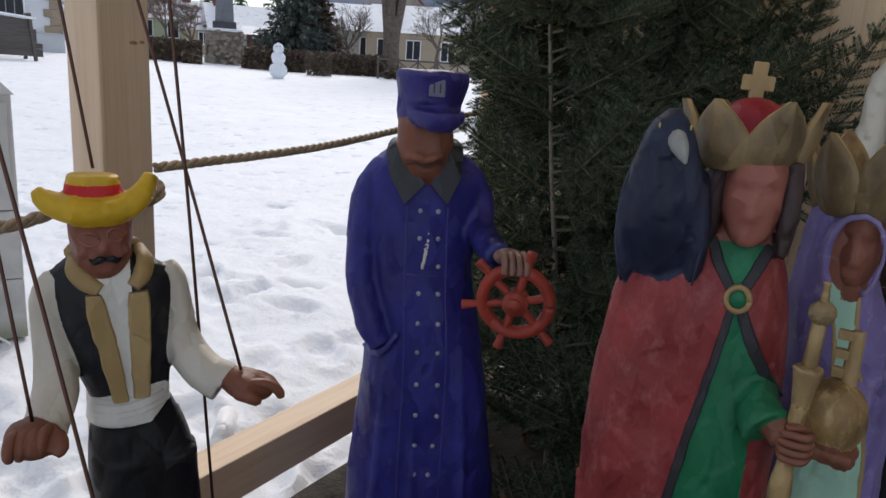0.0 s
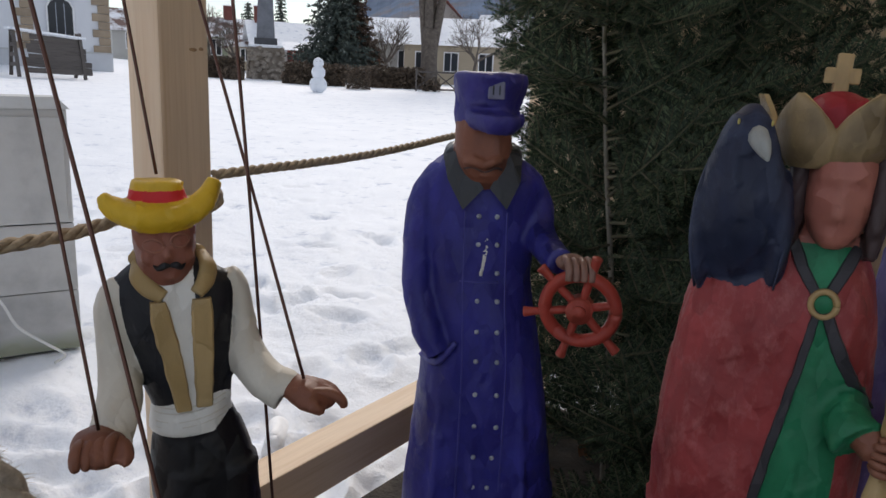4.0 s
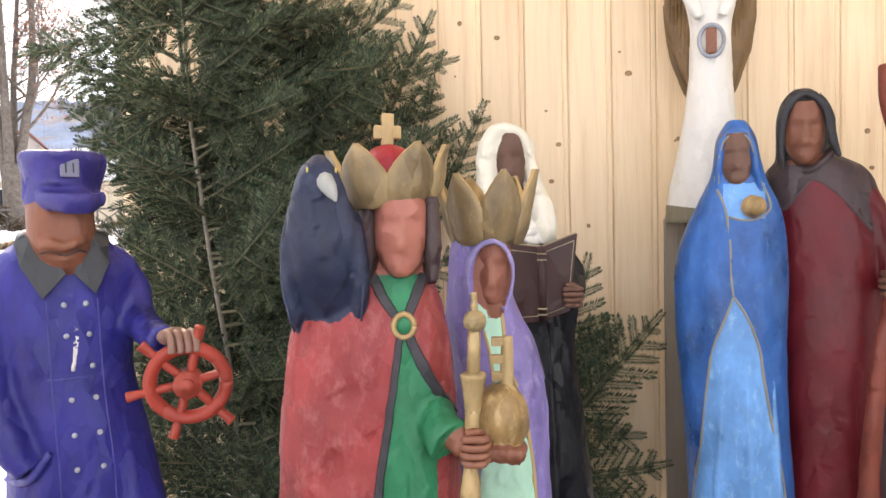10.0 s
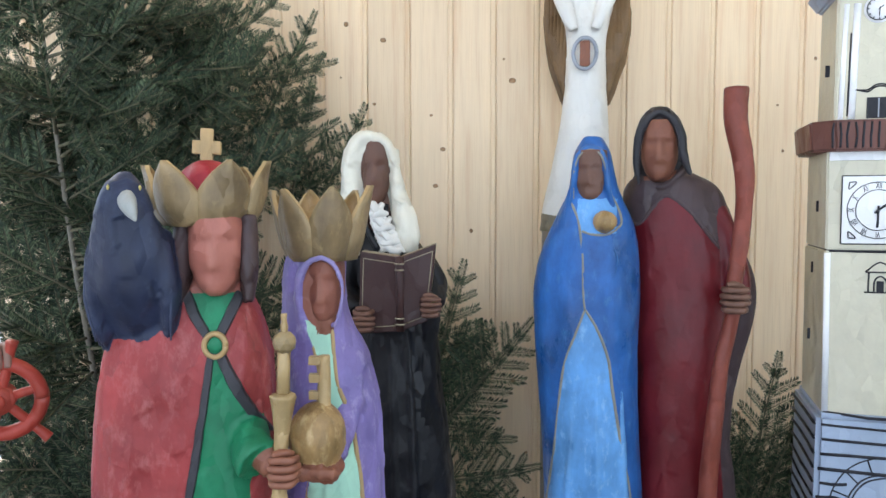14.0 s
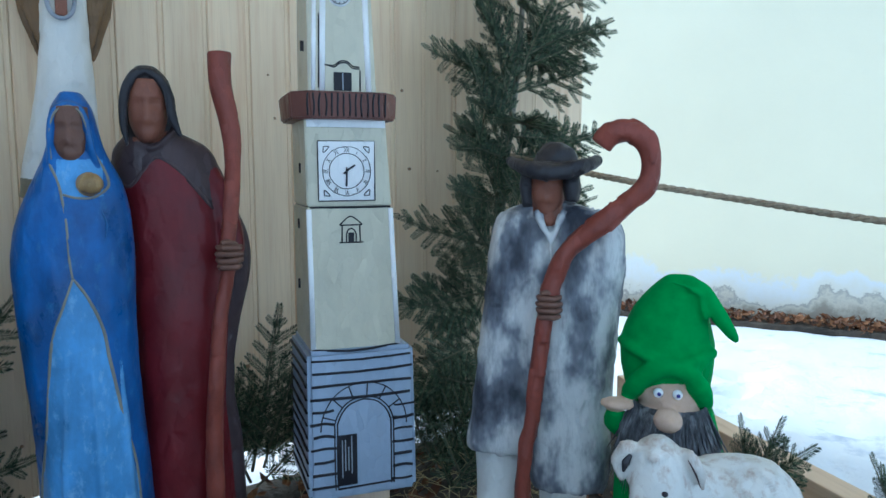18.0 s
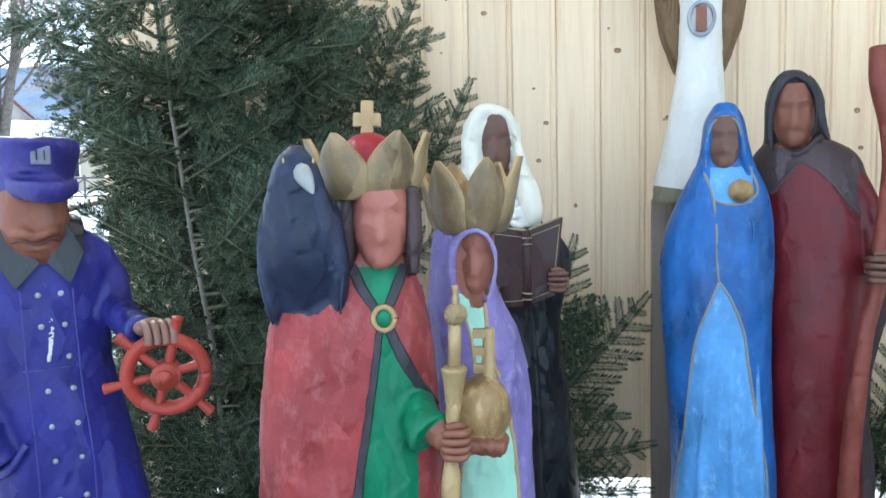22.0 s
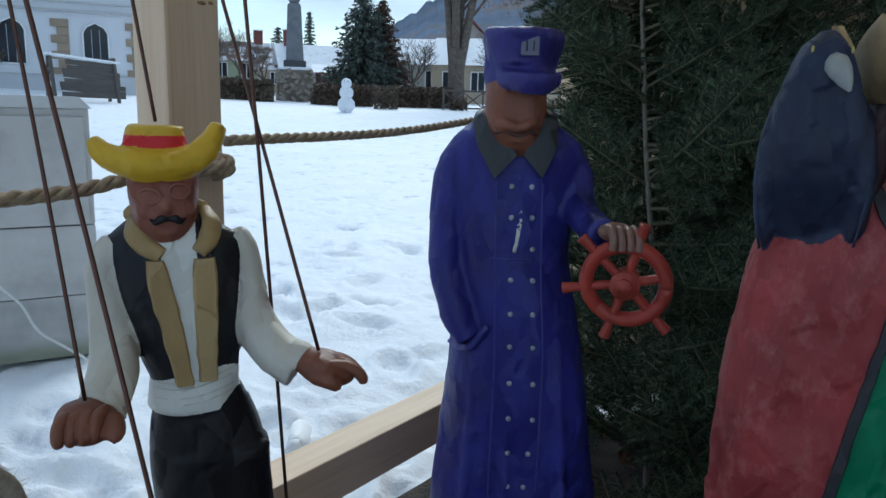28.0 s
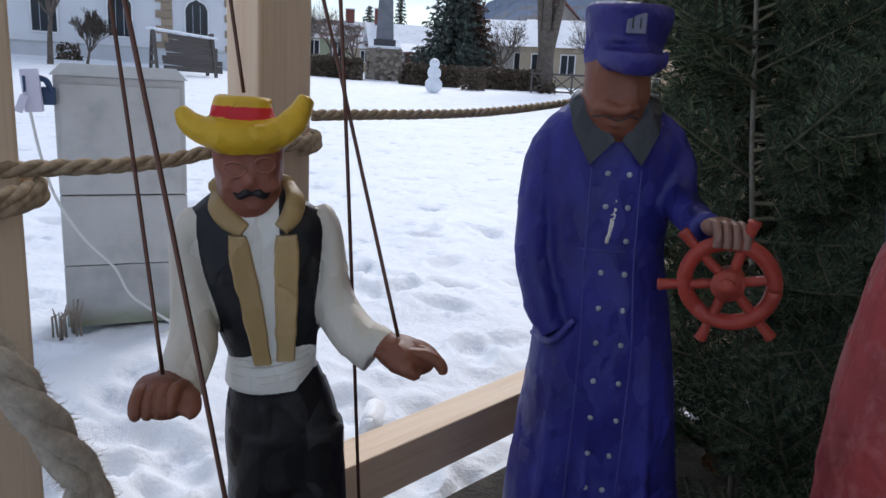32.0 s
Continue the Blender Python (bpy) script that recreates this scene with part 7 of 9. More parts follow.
    for p in ([(-0.034, 0), (0.034, 0)], [(-0.026, 0), (-0.025, 0.048)], [(0.026, 0), (0.025, 0.048)], [(-0.032, 0.05), (0.0, 0.073), (0.032, 0.05)], [(-0.032, 0.049), (0.032, 0.049)], [(-0.014, 0.0), (-0.013, 0.028), (0, 0.040), (0.013, 0.028), (0.014, 0.0)]):
        ink([f(nx + a, nz + b) for a, b in p], 0.0020, body)
    part("niche_door", box(f(nx, nz + 0.014) + Vector((0, -0.0005, 0)), (0.016, 0.003, 0.028), bevel=0.001), P_INK, body)
    # belfry window with curved hood
    for p in ([(-0.060, 0.0), (-0.060, 0.066), (-0.03, 0.064), (-0.012, 0.076), (0.008, 0.076), (0.022, 0.064), (0.042, 0.062)], [(0.044, 0.0), (0.044, 0.058)], [(-0.056, 0.070), (-0.03, 0.069), (-0.012, 0.081), (0.008, 0.081), (0.024, 0.069), (0.042, 0.067)]):
        ink([f(-0.014 + a, 1.372 + b) for a, b in p], 0.002, top)
    part("window", box(f(-0.020, 1.398) + Vector((0, -0.001, 0)), (0.050, 0.004, 0.050), bevel=0.001), P_INK, top, "dark painted window")
    part("window_bar", box(f(-0.020, 1.398) + Vector((0, -0.0035, 0)), (0.003, 0.002, 0.046)), P_STEEL, top)

    def dial(cx, cz, r, plate, par):
        if plate:
            pl = part("dial_plate", box(f(cx, cz) + Vector((0, 0.001, 0)), (plate, 0.006, plate * 1.04), bevel=0.0015), P_TWHITE, par, "white square clock face")
            for sx in (-1, 1):
                ink([f(cx + sx * plate / 2, cz - plate * 0.51) + Vector((0, -0.003, 0)), f(cx + sx * plate / 2, cz + plate * 0.51) + Vector((0, -0.003, 0))], 0.0016, pl)
                ink([f(cx - plate / 2, cz + sx * plate * 0.515) + Vector((0, -0.003, 0)), f(cx + plate / 2, cz + sx * plate * 0.515) + Vector((0, -0.003, 0))], 0.0016, pl)
                for sz in (-1, 1):
                    q = f(cx + sx * plate * 0.40, cz + sz * plate * 0.42) + Vector((0, -0.0035, 0))
                    ink([q, q + Vector((-sx * 0.016, 0, 0)), q + Vector((0, 0, -sz * 0.016)), q], 0.0015, pl)
        else:
            b = bmesh.new()
            tube_into(b, [f(cx, cz) + Vector((0, 0.001, 0)), f(cx, cz) + Vector((0, -0.003, 0))], r * 1.25, 28)
            pl = part("dial_plate", b, P_TWHITE, par, "round white clock face")
        o = Vector((0, -0.0036, 0))
        for rr in ((r, r * 0.72) if plate else (r,)):
            ink([f(cx + rr * math.cos(2 * math.pi * k / 32), cz + rr * math.sin(2 * math.pi * k / 32)) + o for k in range(33)], 0.0011, pl, name="dial_ring")
        for k, txt in enumerate(("XII", "I", "II", "III", "IV", "V", "VI", "VII", "VIII", "IX", "X", "XI")):
            a = math.pi / 2 - 2 * math.pi * k / 12
            if plate:
                cu = bpy.data.curves.new("numeral", "FONT")
                cu.body, cu.size, cu.align_x, cu.align_y, cu.extrude = txt, 0.019, "CENTER", "CENTER", 0.0005
                cu.materials.append(P_INK)
                ob = new("numeral", cu)
                ob.parent = pl
                ob.matrix_basis = Matrix.Translation(f(cx + r * 0.86 * math.cos(a), cz + r * 0.86 * math.sin(a)) + o) @ pose(0, 0, 0, 90, 0, 0) @ pose(0, 0, 0, 0, 0, math.degrees(a) - 90) @ Matrix.Diagonal((0.6, 1, 1, 1))
            else:
                ink([f(cx + r * 0.8 * math.cos(a), cz + r * 0.8 * math.sin(a)) + o, f(cx + r * 0.95 * math.cos(a), cz + r * 0.95 * math.sin(a)) + o], 0.0012, pl, name="dial_mark")
        o = Vector((0, -0.0048, 0))
        for a, ln in ((38, 0.42), (268, 0.62)):
            d = Vector((math.cos(radians(a)), 0, math.sin(radians(a))))
            ink([f(cx, cz) + o - d * r * 0.15, f(cx, cz) + o + d * r * ln * 0.6, f(cx, cz) + o + d * r * ln], 0.0024 * r / 0.062, pl, name="hand_bar")

    dial(-0.018, 1.151, 0.068, 0.160, mid)
    dial(-0.024, 1.634, 0.027, 0, top)


tower()


# ---- gnome, sheep ----
def gnome():
    s = Sculpt(0.005)
    s.loft([(0.0, 0.0, 0.09, 0.11, 0.09), (0.42, 0.0, 0.09, 0.11, 0.09)], M_YELLOWCLOTH, 28, 0.03)
    s.loft([(0.40, 0.0, 0.09, 0.115, 0.095), (0.55, 0.005, 0.09, 0.112, 0.092), (0.64, 0.008, 0.09, 0.085, 0.08)], M_FELT, 32)
    s.ball((0.008, 0.050, 0.685), (0.070, 0.058, 0.062), M_NOSE, 24)
    s.ball((0.008, -0.026, 0.646), (0.029, 0.025, 0.026), M_NOSE, 20)
    for x in (-0.014, 0.024):
        s.ball((x, -0.007, 0.696), (0.0105, 0.006, 0.0105), P_TWHITE, 14, fine=True)
        s.ball((x + 0.002, -0.0125, 0.695), (0.0042, 0.002, 0.0042), P_NAVY, 10, fine=True)
    # tall slouching hat, creased, its point flopped over to one side
    s.loft([(0.690, -0.004, 0.085, 0.088, 0.078), (0.735, -0.006, 0.078, 0.096, 0.084), (0.788, -0.006, 0.074, 0.098, 0.084), (0.82, -0.005, 0.072, 0.090, 0.078), (0.85, -0.003, 0.07, 0.080, 0.070), (0.88, 0.004, 0.068, 0.068, 0.060), (0.90, 0.012, 0.066, 0.059, 0.050), (0.922, 0.018, 0.062, 0.042, 0.034), (0.934, 0.018, 0.06, 0.026, 0.02)], M_FELT, 56, 0.006)
    s.tube([(-0.012, 0.05, 0.926), (0.026, 0.044, 0.925), (0.060, 0.040, 0.905), (0.084, 0.038, 0.875), (0.108, 0.034, 0.842), (0.128, 0.030, 0.815), (0.136, 0.03, 0.806)], [0.008, 0.014, 0.020, 0.019, 0.015, 0.009, 0.003], M_FELT, 16)
    for pts, r in (([(-0.010, 0.012, 0.926), (0.03, 0.012, 0.918), (0.062, 0.018, 0.898)], [0.002, 0.005, 0.003]), ([(0.060, 0.020, 0.896), (0.066, 0.018, 0.87), (0.074, 0.02, 0.845)], [0.003, 0.006, 0.003])):
        s.tube(pts, r, M_FELT, 8)
    # turned-up brim, arched over the face and hanging at both cheeks
    s.tube([(-0.080, 0.050, 0.660), (-0.072, 0.010, 0.690), (-0.050, -0.010, 0.722), (-0.020, -0.018, 0.745), (0.012, -0.020, 0.752), (0.044, -0.014, 0.742), (0.066, 0.002, 0.712), (0.076, 0.030, 0.675), (0.080, 0.06, 0.655)], [0.012, 0.020, 0.022, 0.020, 0.018, 0.020, 0.022, 0.018, 0.010], M_FELT, 16, 0.8)
    s.tube([(-0.098, 0.050, 0.790), (-0.078, 0.006, 0.786), (-0.030, -0.014, 0.768), (0.020, -0.016, 0.762), (0.062, 0.0, 0.772), (0.088, 0.036, 0.784)], [0.010, 0.011, 0.010, 0.010, 0.012, 0.012], M_FELT, 12)
    s.tube([(0.088, 0.030, 0.780), (0.066, 0.002, 0.752), (0.058, -0.006, 0.722)], [0.010, 0.008, 0.006], M_FELT, 10)
    rng = random.Random(4)
    for k in range(640):
        a = rng.uniform(-1.35, 1.35)
        x0, y0 = 0.006 + 0.074 * math.sin(a), 0.032 - 0.05 * math.cos(a)
        ln = 0.11 + 0.06 * math.cos(a) + rng.uniform(-0.03, 0.02)
        sx = 0.022 * math.sin(a) + rng.uniform(-0.020, 0.020)
        z0 = 0.668 - 0.030 * math.cos(a) + rng.uniform(-0.008, 0.012)
        s.tube([(x0, y0, z0), (x0 + sx * 0.7, y0 - 0.016 - rng.uniform(0, 0.008), z0 - ln * 0.45), (x0 + sx * 1.2 + rng.uniform(-0.012, 0.012), y0 - 0.006, z0 - ln)], [0.0018, 0.0024, 0.0004], M_FUR, 4, n=3, fine=True)
    s.loft([(0.52, 0.006, 0.030, 0.072, 0.040), (0.60, 0.006, 0.026, 0.084, 0.046), (0.655, 0.006, 0.034, 0.074, 0.040)], M_FUR, 24)
    s.ball((-0.098, 0.0, 0.662), (0.036, 0.026, 0.013), M_NOSE, 16)
    s.tube([(-0.09, 0.05, 0.60), (-0.105, 0.02, 0.62), (-0.10, 0.0, 0.648)], [0.03, 0.024, 0.016], M_FELT, 12)
    s.done("gnome_doll", pose(1.50, 0.92, 0, 0, 0, -55), "bearded cloth gnome doll in a tall green fleece hat", "doll", 0.3)


gnome()
M_SHEEP = painted("sheep_white_paint", (0.64, 0.62, 0.575), (0.30, 0.16, 0.09), spread=0.14, amount=0.46)


def sheep():
    s = Sculpt(0.005)
    s.loft([(0.36, 0.135, 0.09, 0.10, 0.080), (0.45, 0.135, 0.09, 0.140, 0.10), (0.53, 0.134, 0.09, 0.126, 0.095), (0.580, 0.136, 0.09, 0.100, 0.072), (0.608, 0.138, 0.09, 0.066, 0.040), (0.619, 0.138, 0.09, 0.032, 0.018)], M_SHEEP, 44, 0.010)
    for x in (0.05, 0.22):
        for y in (0.05, 0.14):
            s.tube([(x, y, 0.42), (x, y, 0.20), (x, y - 0.005, 0.0)], [0.034, 0.022, 0.024], M_SHEEP, 12)
    # head bent down, a cap of wool over the brow
    s.loft([(0.475, -0.006, -0.050, 0.030, 0.034), (0.52, -0.006, -0.046, 0.039, 0.042), (0.565, -0.006, -0.026, 0.046, 0.050), (0.61, -0.006, -0.004, 0.050, 0.050), (0.638, -0.006, 0.004, 0.047, 0.046), (0.658, -0.006, 0.008, 0.034, 0.034), (0.670, -0.006, 0.010, 0.014, 0.014)], M_SHEEP, 40, 0.007)
    s.tube([(0.0, 0.0, 0.60), (0.05, 0.05, 0.56), (0.10, 0.08, 0.54)], [0.050, 0.058, 0.07], M_SHEEP, 20)
    # one ear pricked forward with its dark hollow, the other hanging
    s.tube([(-0.036, -0.006, 0.648), (-0.058, -0.012, 0.643), (-0.070, -0.016, 0.622), (-0.066, -0.018, 0.588)], [0.012, 0.019, 0.018, 0.006], M_SHEEP, 14, 0.6)
    s.tube([(-0.052, -0.026, 0.642), (-0.060, -0.032, 0.628), (-0.064, -0.030, 0.610)], [0.003, 0.0075, 0.002], P_TRIM, 10, 0.6, fine=True)
    s.tube([(0.028, -0.006, 0.650), (0.050, -0.016, 0.640), (0.066, -0.020, 0.614), (0.074, -0.020, 0.588)], [0.010, 0.016, 0.014, 0.004], M_SHEEP, 14, 0.6)
    s.tube([(0.046, -0.030, 0.645), (0.060, -0.034, 0.622), (0.068, -0.030, 0.598)], [0.0008, 0.002, 0.0008], P_DKBROWN, 8, fine=True)
    s.ball((0.010, -0.078, 0.598), (0.006, 0.004, 0.0052), P_INK, 10, fine=True)
    for k in range(16):
        a, q = k * 2.4, (k / 16) ** 0.5
        s.ball((-0.006 + 0.034 * math.cos(a) * q, 0.000 + 0.036 * math.sin(a) * q, 0.660 - 0.016 * q), (0.015, 0.015, 0.009), M_SHEEP, 8)
    s.done("sheep_figure", pose(1.345, 0.80, 0, 0, 0, -52), "carved white sheep with brown rubbed spots", "sheep", 1.0)


sheep()


# ---- wires that hold the marionette ----
def wire(a, b, label="brown rod holding the marionette"):
    bm = bmesh.new()
    a, b = Vector(a), Vector(b)
    mid = (a + b) / 2 + Vector((0.004, 0.002, 0))
    tube_into(bm, curve([a, mid, b], 10), 0.0025, 8)
    tagged(link_bm("marionette_rod", bm, M_WIRE), label, "rod", "marionette rods")



RODS = [((-0.903, 0.470, 0.775), (-1.122, 0.482, 1.5)), ((-0.802, 0.735, 0.790), (-1.14, 0.70, 1.7)), ((-0.998, 0.632, 1.085), (-1.04, 0.55, 1.7)),
        ((-0.623, 0.460, 0.35), (-0.915, 0.373, 1.6)), ((-0.892, 0.762, 0.40), (-0.908, 0.668, 1.7))]
for a, b in RODS:
    wire(a, b)


# ---- near things outside: cabinet, socket, cable ----
def cabinet():
    a, b = Vector((-3.36, 1.19, 0)), Vector((-3.168, 1.652, 0))
    d = b - a
    root = thing("utility_cabinet", Matrix.Translation(a) @ pose(0, 0, 0, 0, 0, math.degrees(math.atan2(d.y, d.x))), "grey concrete utility cabinet standing in the snow", "cabinet")
    w, dep = d.length, 0.30
    mossy, n, l, bs = material("mossy_concrete", 0.9)
    t, g = noise_node(n, l, 7, 8), n.new("ShaderNodeTexCoord")
    sp, mr, mx = n.new("ShaderNodeSeparateXYZ"), n.new("ShaderNodeMath"), n.new("ShaderNodeMix")
    r = ramp(n, [(0.3, (0.36, 0.36, 0.355)), (0.7, (0.52, 0.52, 0.51))])
    l.new(t.outputs["Fac"], r.inputs["Fac"])
    l.new(g.outputs["Object"], sp.inputs[0])
    mr.operation = "MULTIPLY_ADD"
    mr.inputs[1].default_value, mr.inputs[2].default_value = -9.0, 0.65
    l.new(sp.outputs["Z"], mr.inputs[0])
    ad = n.new("ShaderNodeMath")
    ad.use_clamp = True
    l.new(mr.outputs[0], ad.inputs[0])
    l.new(t.outputs["Fac"], ad.inputs[1])
    sb = n.new("ShaderNodeMath")
    sb.operation, sb.inputs[1].default_value, sb.use_clamp = "SUBTRACT", 0.42, True
    l.new(ad.outputs[0], sb.inputs[0])
    mx.data_type = "RGBA"
    mx.inputs["B"].default_value = (0.16, 0.19, 0.07, 1)
    l.new(r.outputs["Color"], mx.inputs["A"])
    l.new(sb.outputs[0], mx.inputs["Factor"])
    l.new(mx.outputs["Result"], bs.inputs["Base Color"])
    part("plinth", box((w / 2, dep / 2, 0.13), (w, dep, 0.27), bevel=0.006), mossy, root, "mossy lower block")
    part("lower_block", box((w / 2, dep / 2, 0.418), (w, dep, 0.300), bevel=0.006), M_CONCRETE, root)
    part("upper_block", box((w / 2, dep / 2, 0.815), (w, dep, 0.485), bevel=0.006), M_CONCRETE, root)
    part("door", box((w / 2, -0.004, 0.80), (w - 0.04, 0.012, 0.45), bevel=0.004), M_CONCRETE, root, "flat grey door")
    bm = bmesh.new()
    lo = [bm.verts.new(p) for p in ((-0.012, -0.02, 1.058), (w + 0.012, -0.02, 1.058), (w + 0.012, dep + 0.02, 1.058), (-0.012, dep + 0.02, 1.058))]
    hi = [bm.verts.new(p) for p in ((0.03, 0.03, 1.105), (w - 0.03, 0.03, 1.105), (w - 0.03, dep - 0.03, 1.105), (0.03, dep - 0.03, 1.105))]
    bm.faces.new(lo[::-1]), bm.faces.new(hi)
    for k in range(4):
        bm.faces.new((lo[k], lo[(k + 1) % 4], hi[(k + 1) % 4], hi[k]))
    part("lid", bm, M_CONCRETE, root, "chamfered concrete cap")
    plastic = material("white_plastic", 0.35)[0]
    plastic.node_tree.nodes["Principled BSDF"].inputs["Base Color"].default_value = (0.62, 0.60, 0.72, 1)
    blue = material("blue_plastic", 0.4)[0]
    blue.node_tree.nodes["Principled BSDF"].inputs["Base Color"].default_value = (0.02, 0.05, 0.12, 1)
    white = material("white_cable", 0.5)[0]
    white.node_tree.nodes["Principled BSDF"].inputs["Base Color"].default_value = (0.66, 0.66, 0.64, 1)
    sock = thing("power_socket", Matrix.Translation((-3.335, 1.105, 0.915)) @ pose(0, 0, 0, 0, 0, 67), "white outdoor power socket with open flap and plug", "socket")
    part("case", box((0, 0, 0.08), (0.065, 0.05, 0.165), Euler((0, radians(-4), 0)).to_matrix(), 0.006), plastic, sock)
    part("flap", box((-0.035, -0.04, 0.03), (0.03, 0.012, 0.07), Euler((0, radians(22), 0)).to_matrix(), 0.004), plastic, sock)
    part("slot", box((-0.022, -0.026, 0.105), (0.010, 0.006, 0.06), bevel=0.001), blue, sock)
    part("bracket", box((0.055, 0.03, 0.06), (0.05, 0.04, 0.07), bevel=0.006), blue, sock)
    bm = bmesh.new()
    tube_into(bm, curve([(0.02, 0, 0.13), (0.05, 0.01, 0.12), (0.065, 0.02, 0.08)], 6), 0.012, 8)
    part("plug", bm, blue, sock, smooth=True)
    bm = bmesh.new()
    tube_into(bm, curve([(-3.29, 1.08, 0.915), (-3.27, 1.10, 0.75), (-3.25, 1.14, 0.58), (-3.22, 1.22, 0.42), (-3.19, 1.33, 0.28), (-3.16, 1.38, 0.16), (-3.10, 1.46, 0.08), (-3.07, 1.52, 0.02), (-3.06, 1.47, 0.0)], 8), 0.006, 8)
    tagged(link_bm("cable", bm, white, smooth=True), "white power cable hanging from socket to snow", "cable")
    bm = bmesh.new()
    rng = random.Random(2)
    for _ in range(16):
        x, y = -3.30 + rng.uniform(-0.05, 0.06), 1.16 + rng.uniform(-0.06, 0.05)
        tube_into(bm, [(x, y, -0.02), (x + rng.uniform(-.02, .02), y, 0.07), (x + rng.uniform(-.04, .04), y + rng.uniform(-.04, .04), rng.uniform(0.08, 0.14))], [0.005, 0.005, 0.002], 5)
    tagged(link_bm("dry_stalks", bm, M_OLDWOOD), "dead dark plant stalks at the foot of the cabinet", "stalks", kind="stuff")


cabinet()
bm = bmesh.new()
tube_into(bm, [(-1.74, 1.50, 0.02), (-1.86, 1.64, 0.035)], 0.035, 16)
tagged(link_bm("pipe_stub", bm, P_TWHITE, smooth=True), "short white pipe lying half sunk in snow", "pipe")
rope("rope", [(-1.17, 0.285, 0.93), (-1.05, 0.26, 0.92), (-0.95, 0.275, 0.885), (-0.881, 0.305, 0.833), (-0.863, 0.366, 0.695), (-0.85, 0.41, 0.5), (-0.84, 0.45, 0.25), (-0.86, 0.47, 0.03)], 0.021, "thick frayed hemp rope hanging beside the post", mat=M_ROPE_PALE, fuzz=2600)


# ---- plaster house to the right ----
def plaster_house():
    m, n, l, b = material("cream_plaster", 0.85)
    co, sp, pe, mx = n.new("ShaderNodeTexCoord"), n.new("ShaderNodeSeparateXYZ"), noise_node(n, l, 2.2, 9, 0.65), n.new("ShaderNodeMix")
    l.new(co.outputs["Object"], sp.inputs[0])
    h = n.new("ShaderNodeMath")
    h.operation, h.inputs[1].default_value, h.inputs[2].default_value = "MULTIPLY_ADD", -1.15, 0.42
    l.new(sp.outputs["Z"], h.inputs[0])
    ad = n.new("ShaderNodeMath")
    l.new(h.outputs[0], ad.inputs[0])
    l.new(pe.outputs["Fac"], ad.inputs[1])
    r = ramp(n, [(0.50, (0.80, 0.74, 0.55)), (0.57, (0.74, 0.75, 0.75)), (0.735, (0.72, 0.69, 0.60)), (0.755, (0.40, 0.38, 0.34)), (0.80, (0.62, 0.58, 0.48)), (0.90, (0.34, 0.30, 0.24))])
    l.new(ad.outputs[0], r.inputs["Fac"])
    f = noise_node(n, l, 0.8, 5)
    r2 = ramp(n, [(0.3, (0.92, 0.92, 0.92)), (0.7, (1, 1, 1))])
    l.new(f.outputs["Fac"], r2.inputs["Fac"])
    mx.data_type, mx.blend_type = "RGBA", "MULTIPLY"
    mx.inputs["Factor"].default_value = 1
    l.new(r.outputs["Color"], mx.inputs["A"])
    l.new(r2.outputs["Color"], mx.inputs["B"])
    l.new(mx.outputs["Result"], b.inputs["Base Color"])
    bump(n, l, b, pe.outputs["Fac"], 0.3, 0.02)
    a, c = Vector((5.60, 2.76, 0.03)), Vector((5.30, 3.33, 0.03))
    d = (c - a).normalized()
    root = thing("plaster_house", Matrix.Translation(a - d * 6) @ pose(0, 0, 0, 0, 0, math.degrees(math.atan2(d.y, d.x))), "cream plastered house wall with peeling foot", "house")
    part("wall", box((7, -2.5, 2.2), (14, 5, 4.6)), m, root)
    part("eave", box((7, -2.5, 4.56), (14.6, 5.6, 0.14), bevel=0.01), M_OLDWOOD, root)
    rng = random.Random(8)
    bm = bmesh.new()
    for _ in range(3400):
        x, y, z, r_ = rng.uniform(3, 11), rng.uniform(0.02, 0.26), rng.uniform(0.0, 0.06), rng.uniform(0.015, 0.040)
        t = Euler((rng.uniform(-1, 1), rng.uniform(-1, 1), rng.uniform(0, 6))).to_matrix()
        vs = [bm.verts.new(Vector((x, y, z)) + t @ Vector(p)) for p in ((-r_, 0, 0), (0, r_ * 0.5, 0.2 * r_), (r_, 0, 0.1 * r_), (0, -r_ * 0.5, 0.2 * r_))]
        bm.faces.new(vs)
    litter = link_bm("wall_foot_leaves", bm, bpy.data.materials["dead_leaf"], m=root.matrix_basis)
    tagged(litter, "strip of dark dead leaves along the house foot", "leaves", kind="stuff")
    strip = box((7, 0.13, -0.02), (14, 0.26, 0.05), bevel=0.01)
    tagged(link_bm("bare_strip", strip, bpy.data.materials["dark_earth"], m=root.matrix_basis), "bare earth strip under the house eaves", "earth strip", kind="structure")


plaster_house()
rail_r = link_bm("rail", box((0, 0, 0), (0.09, 1.9, 0.10), bevel=0.005), M_BEAM_X, m=pose(2.40, 1.20, 0.215, 0, 0, -18))
tagged(rail_r, "pale planed timber rail low beside the sheep", "rail")


# ---- far things on the green ----
def polar(yaw, dist, lift=0.0):
    x, y = -math.sin(radians(yaw)) * dist, math.cos(radians(yaw)) * dist
    return Vector((x, y, ground_z(x, y) + lift))


def faced(yaw, dist, lift=0.0, extra=0.0):
    """A pose out on the green with its -y side turned to the stall."""
    return Matrix.Translation(polar(yaw, dist, lift)) @ pose(0, 0, 0, 0, 0, yaw + extra)


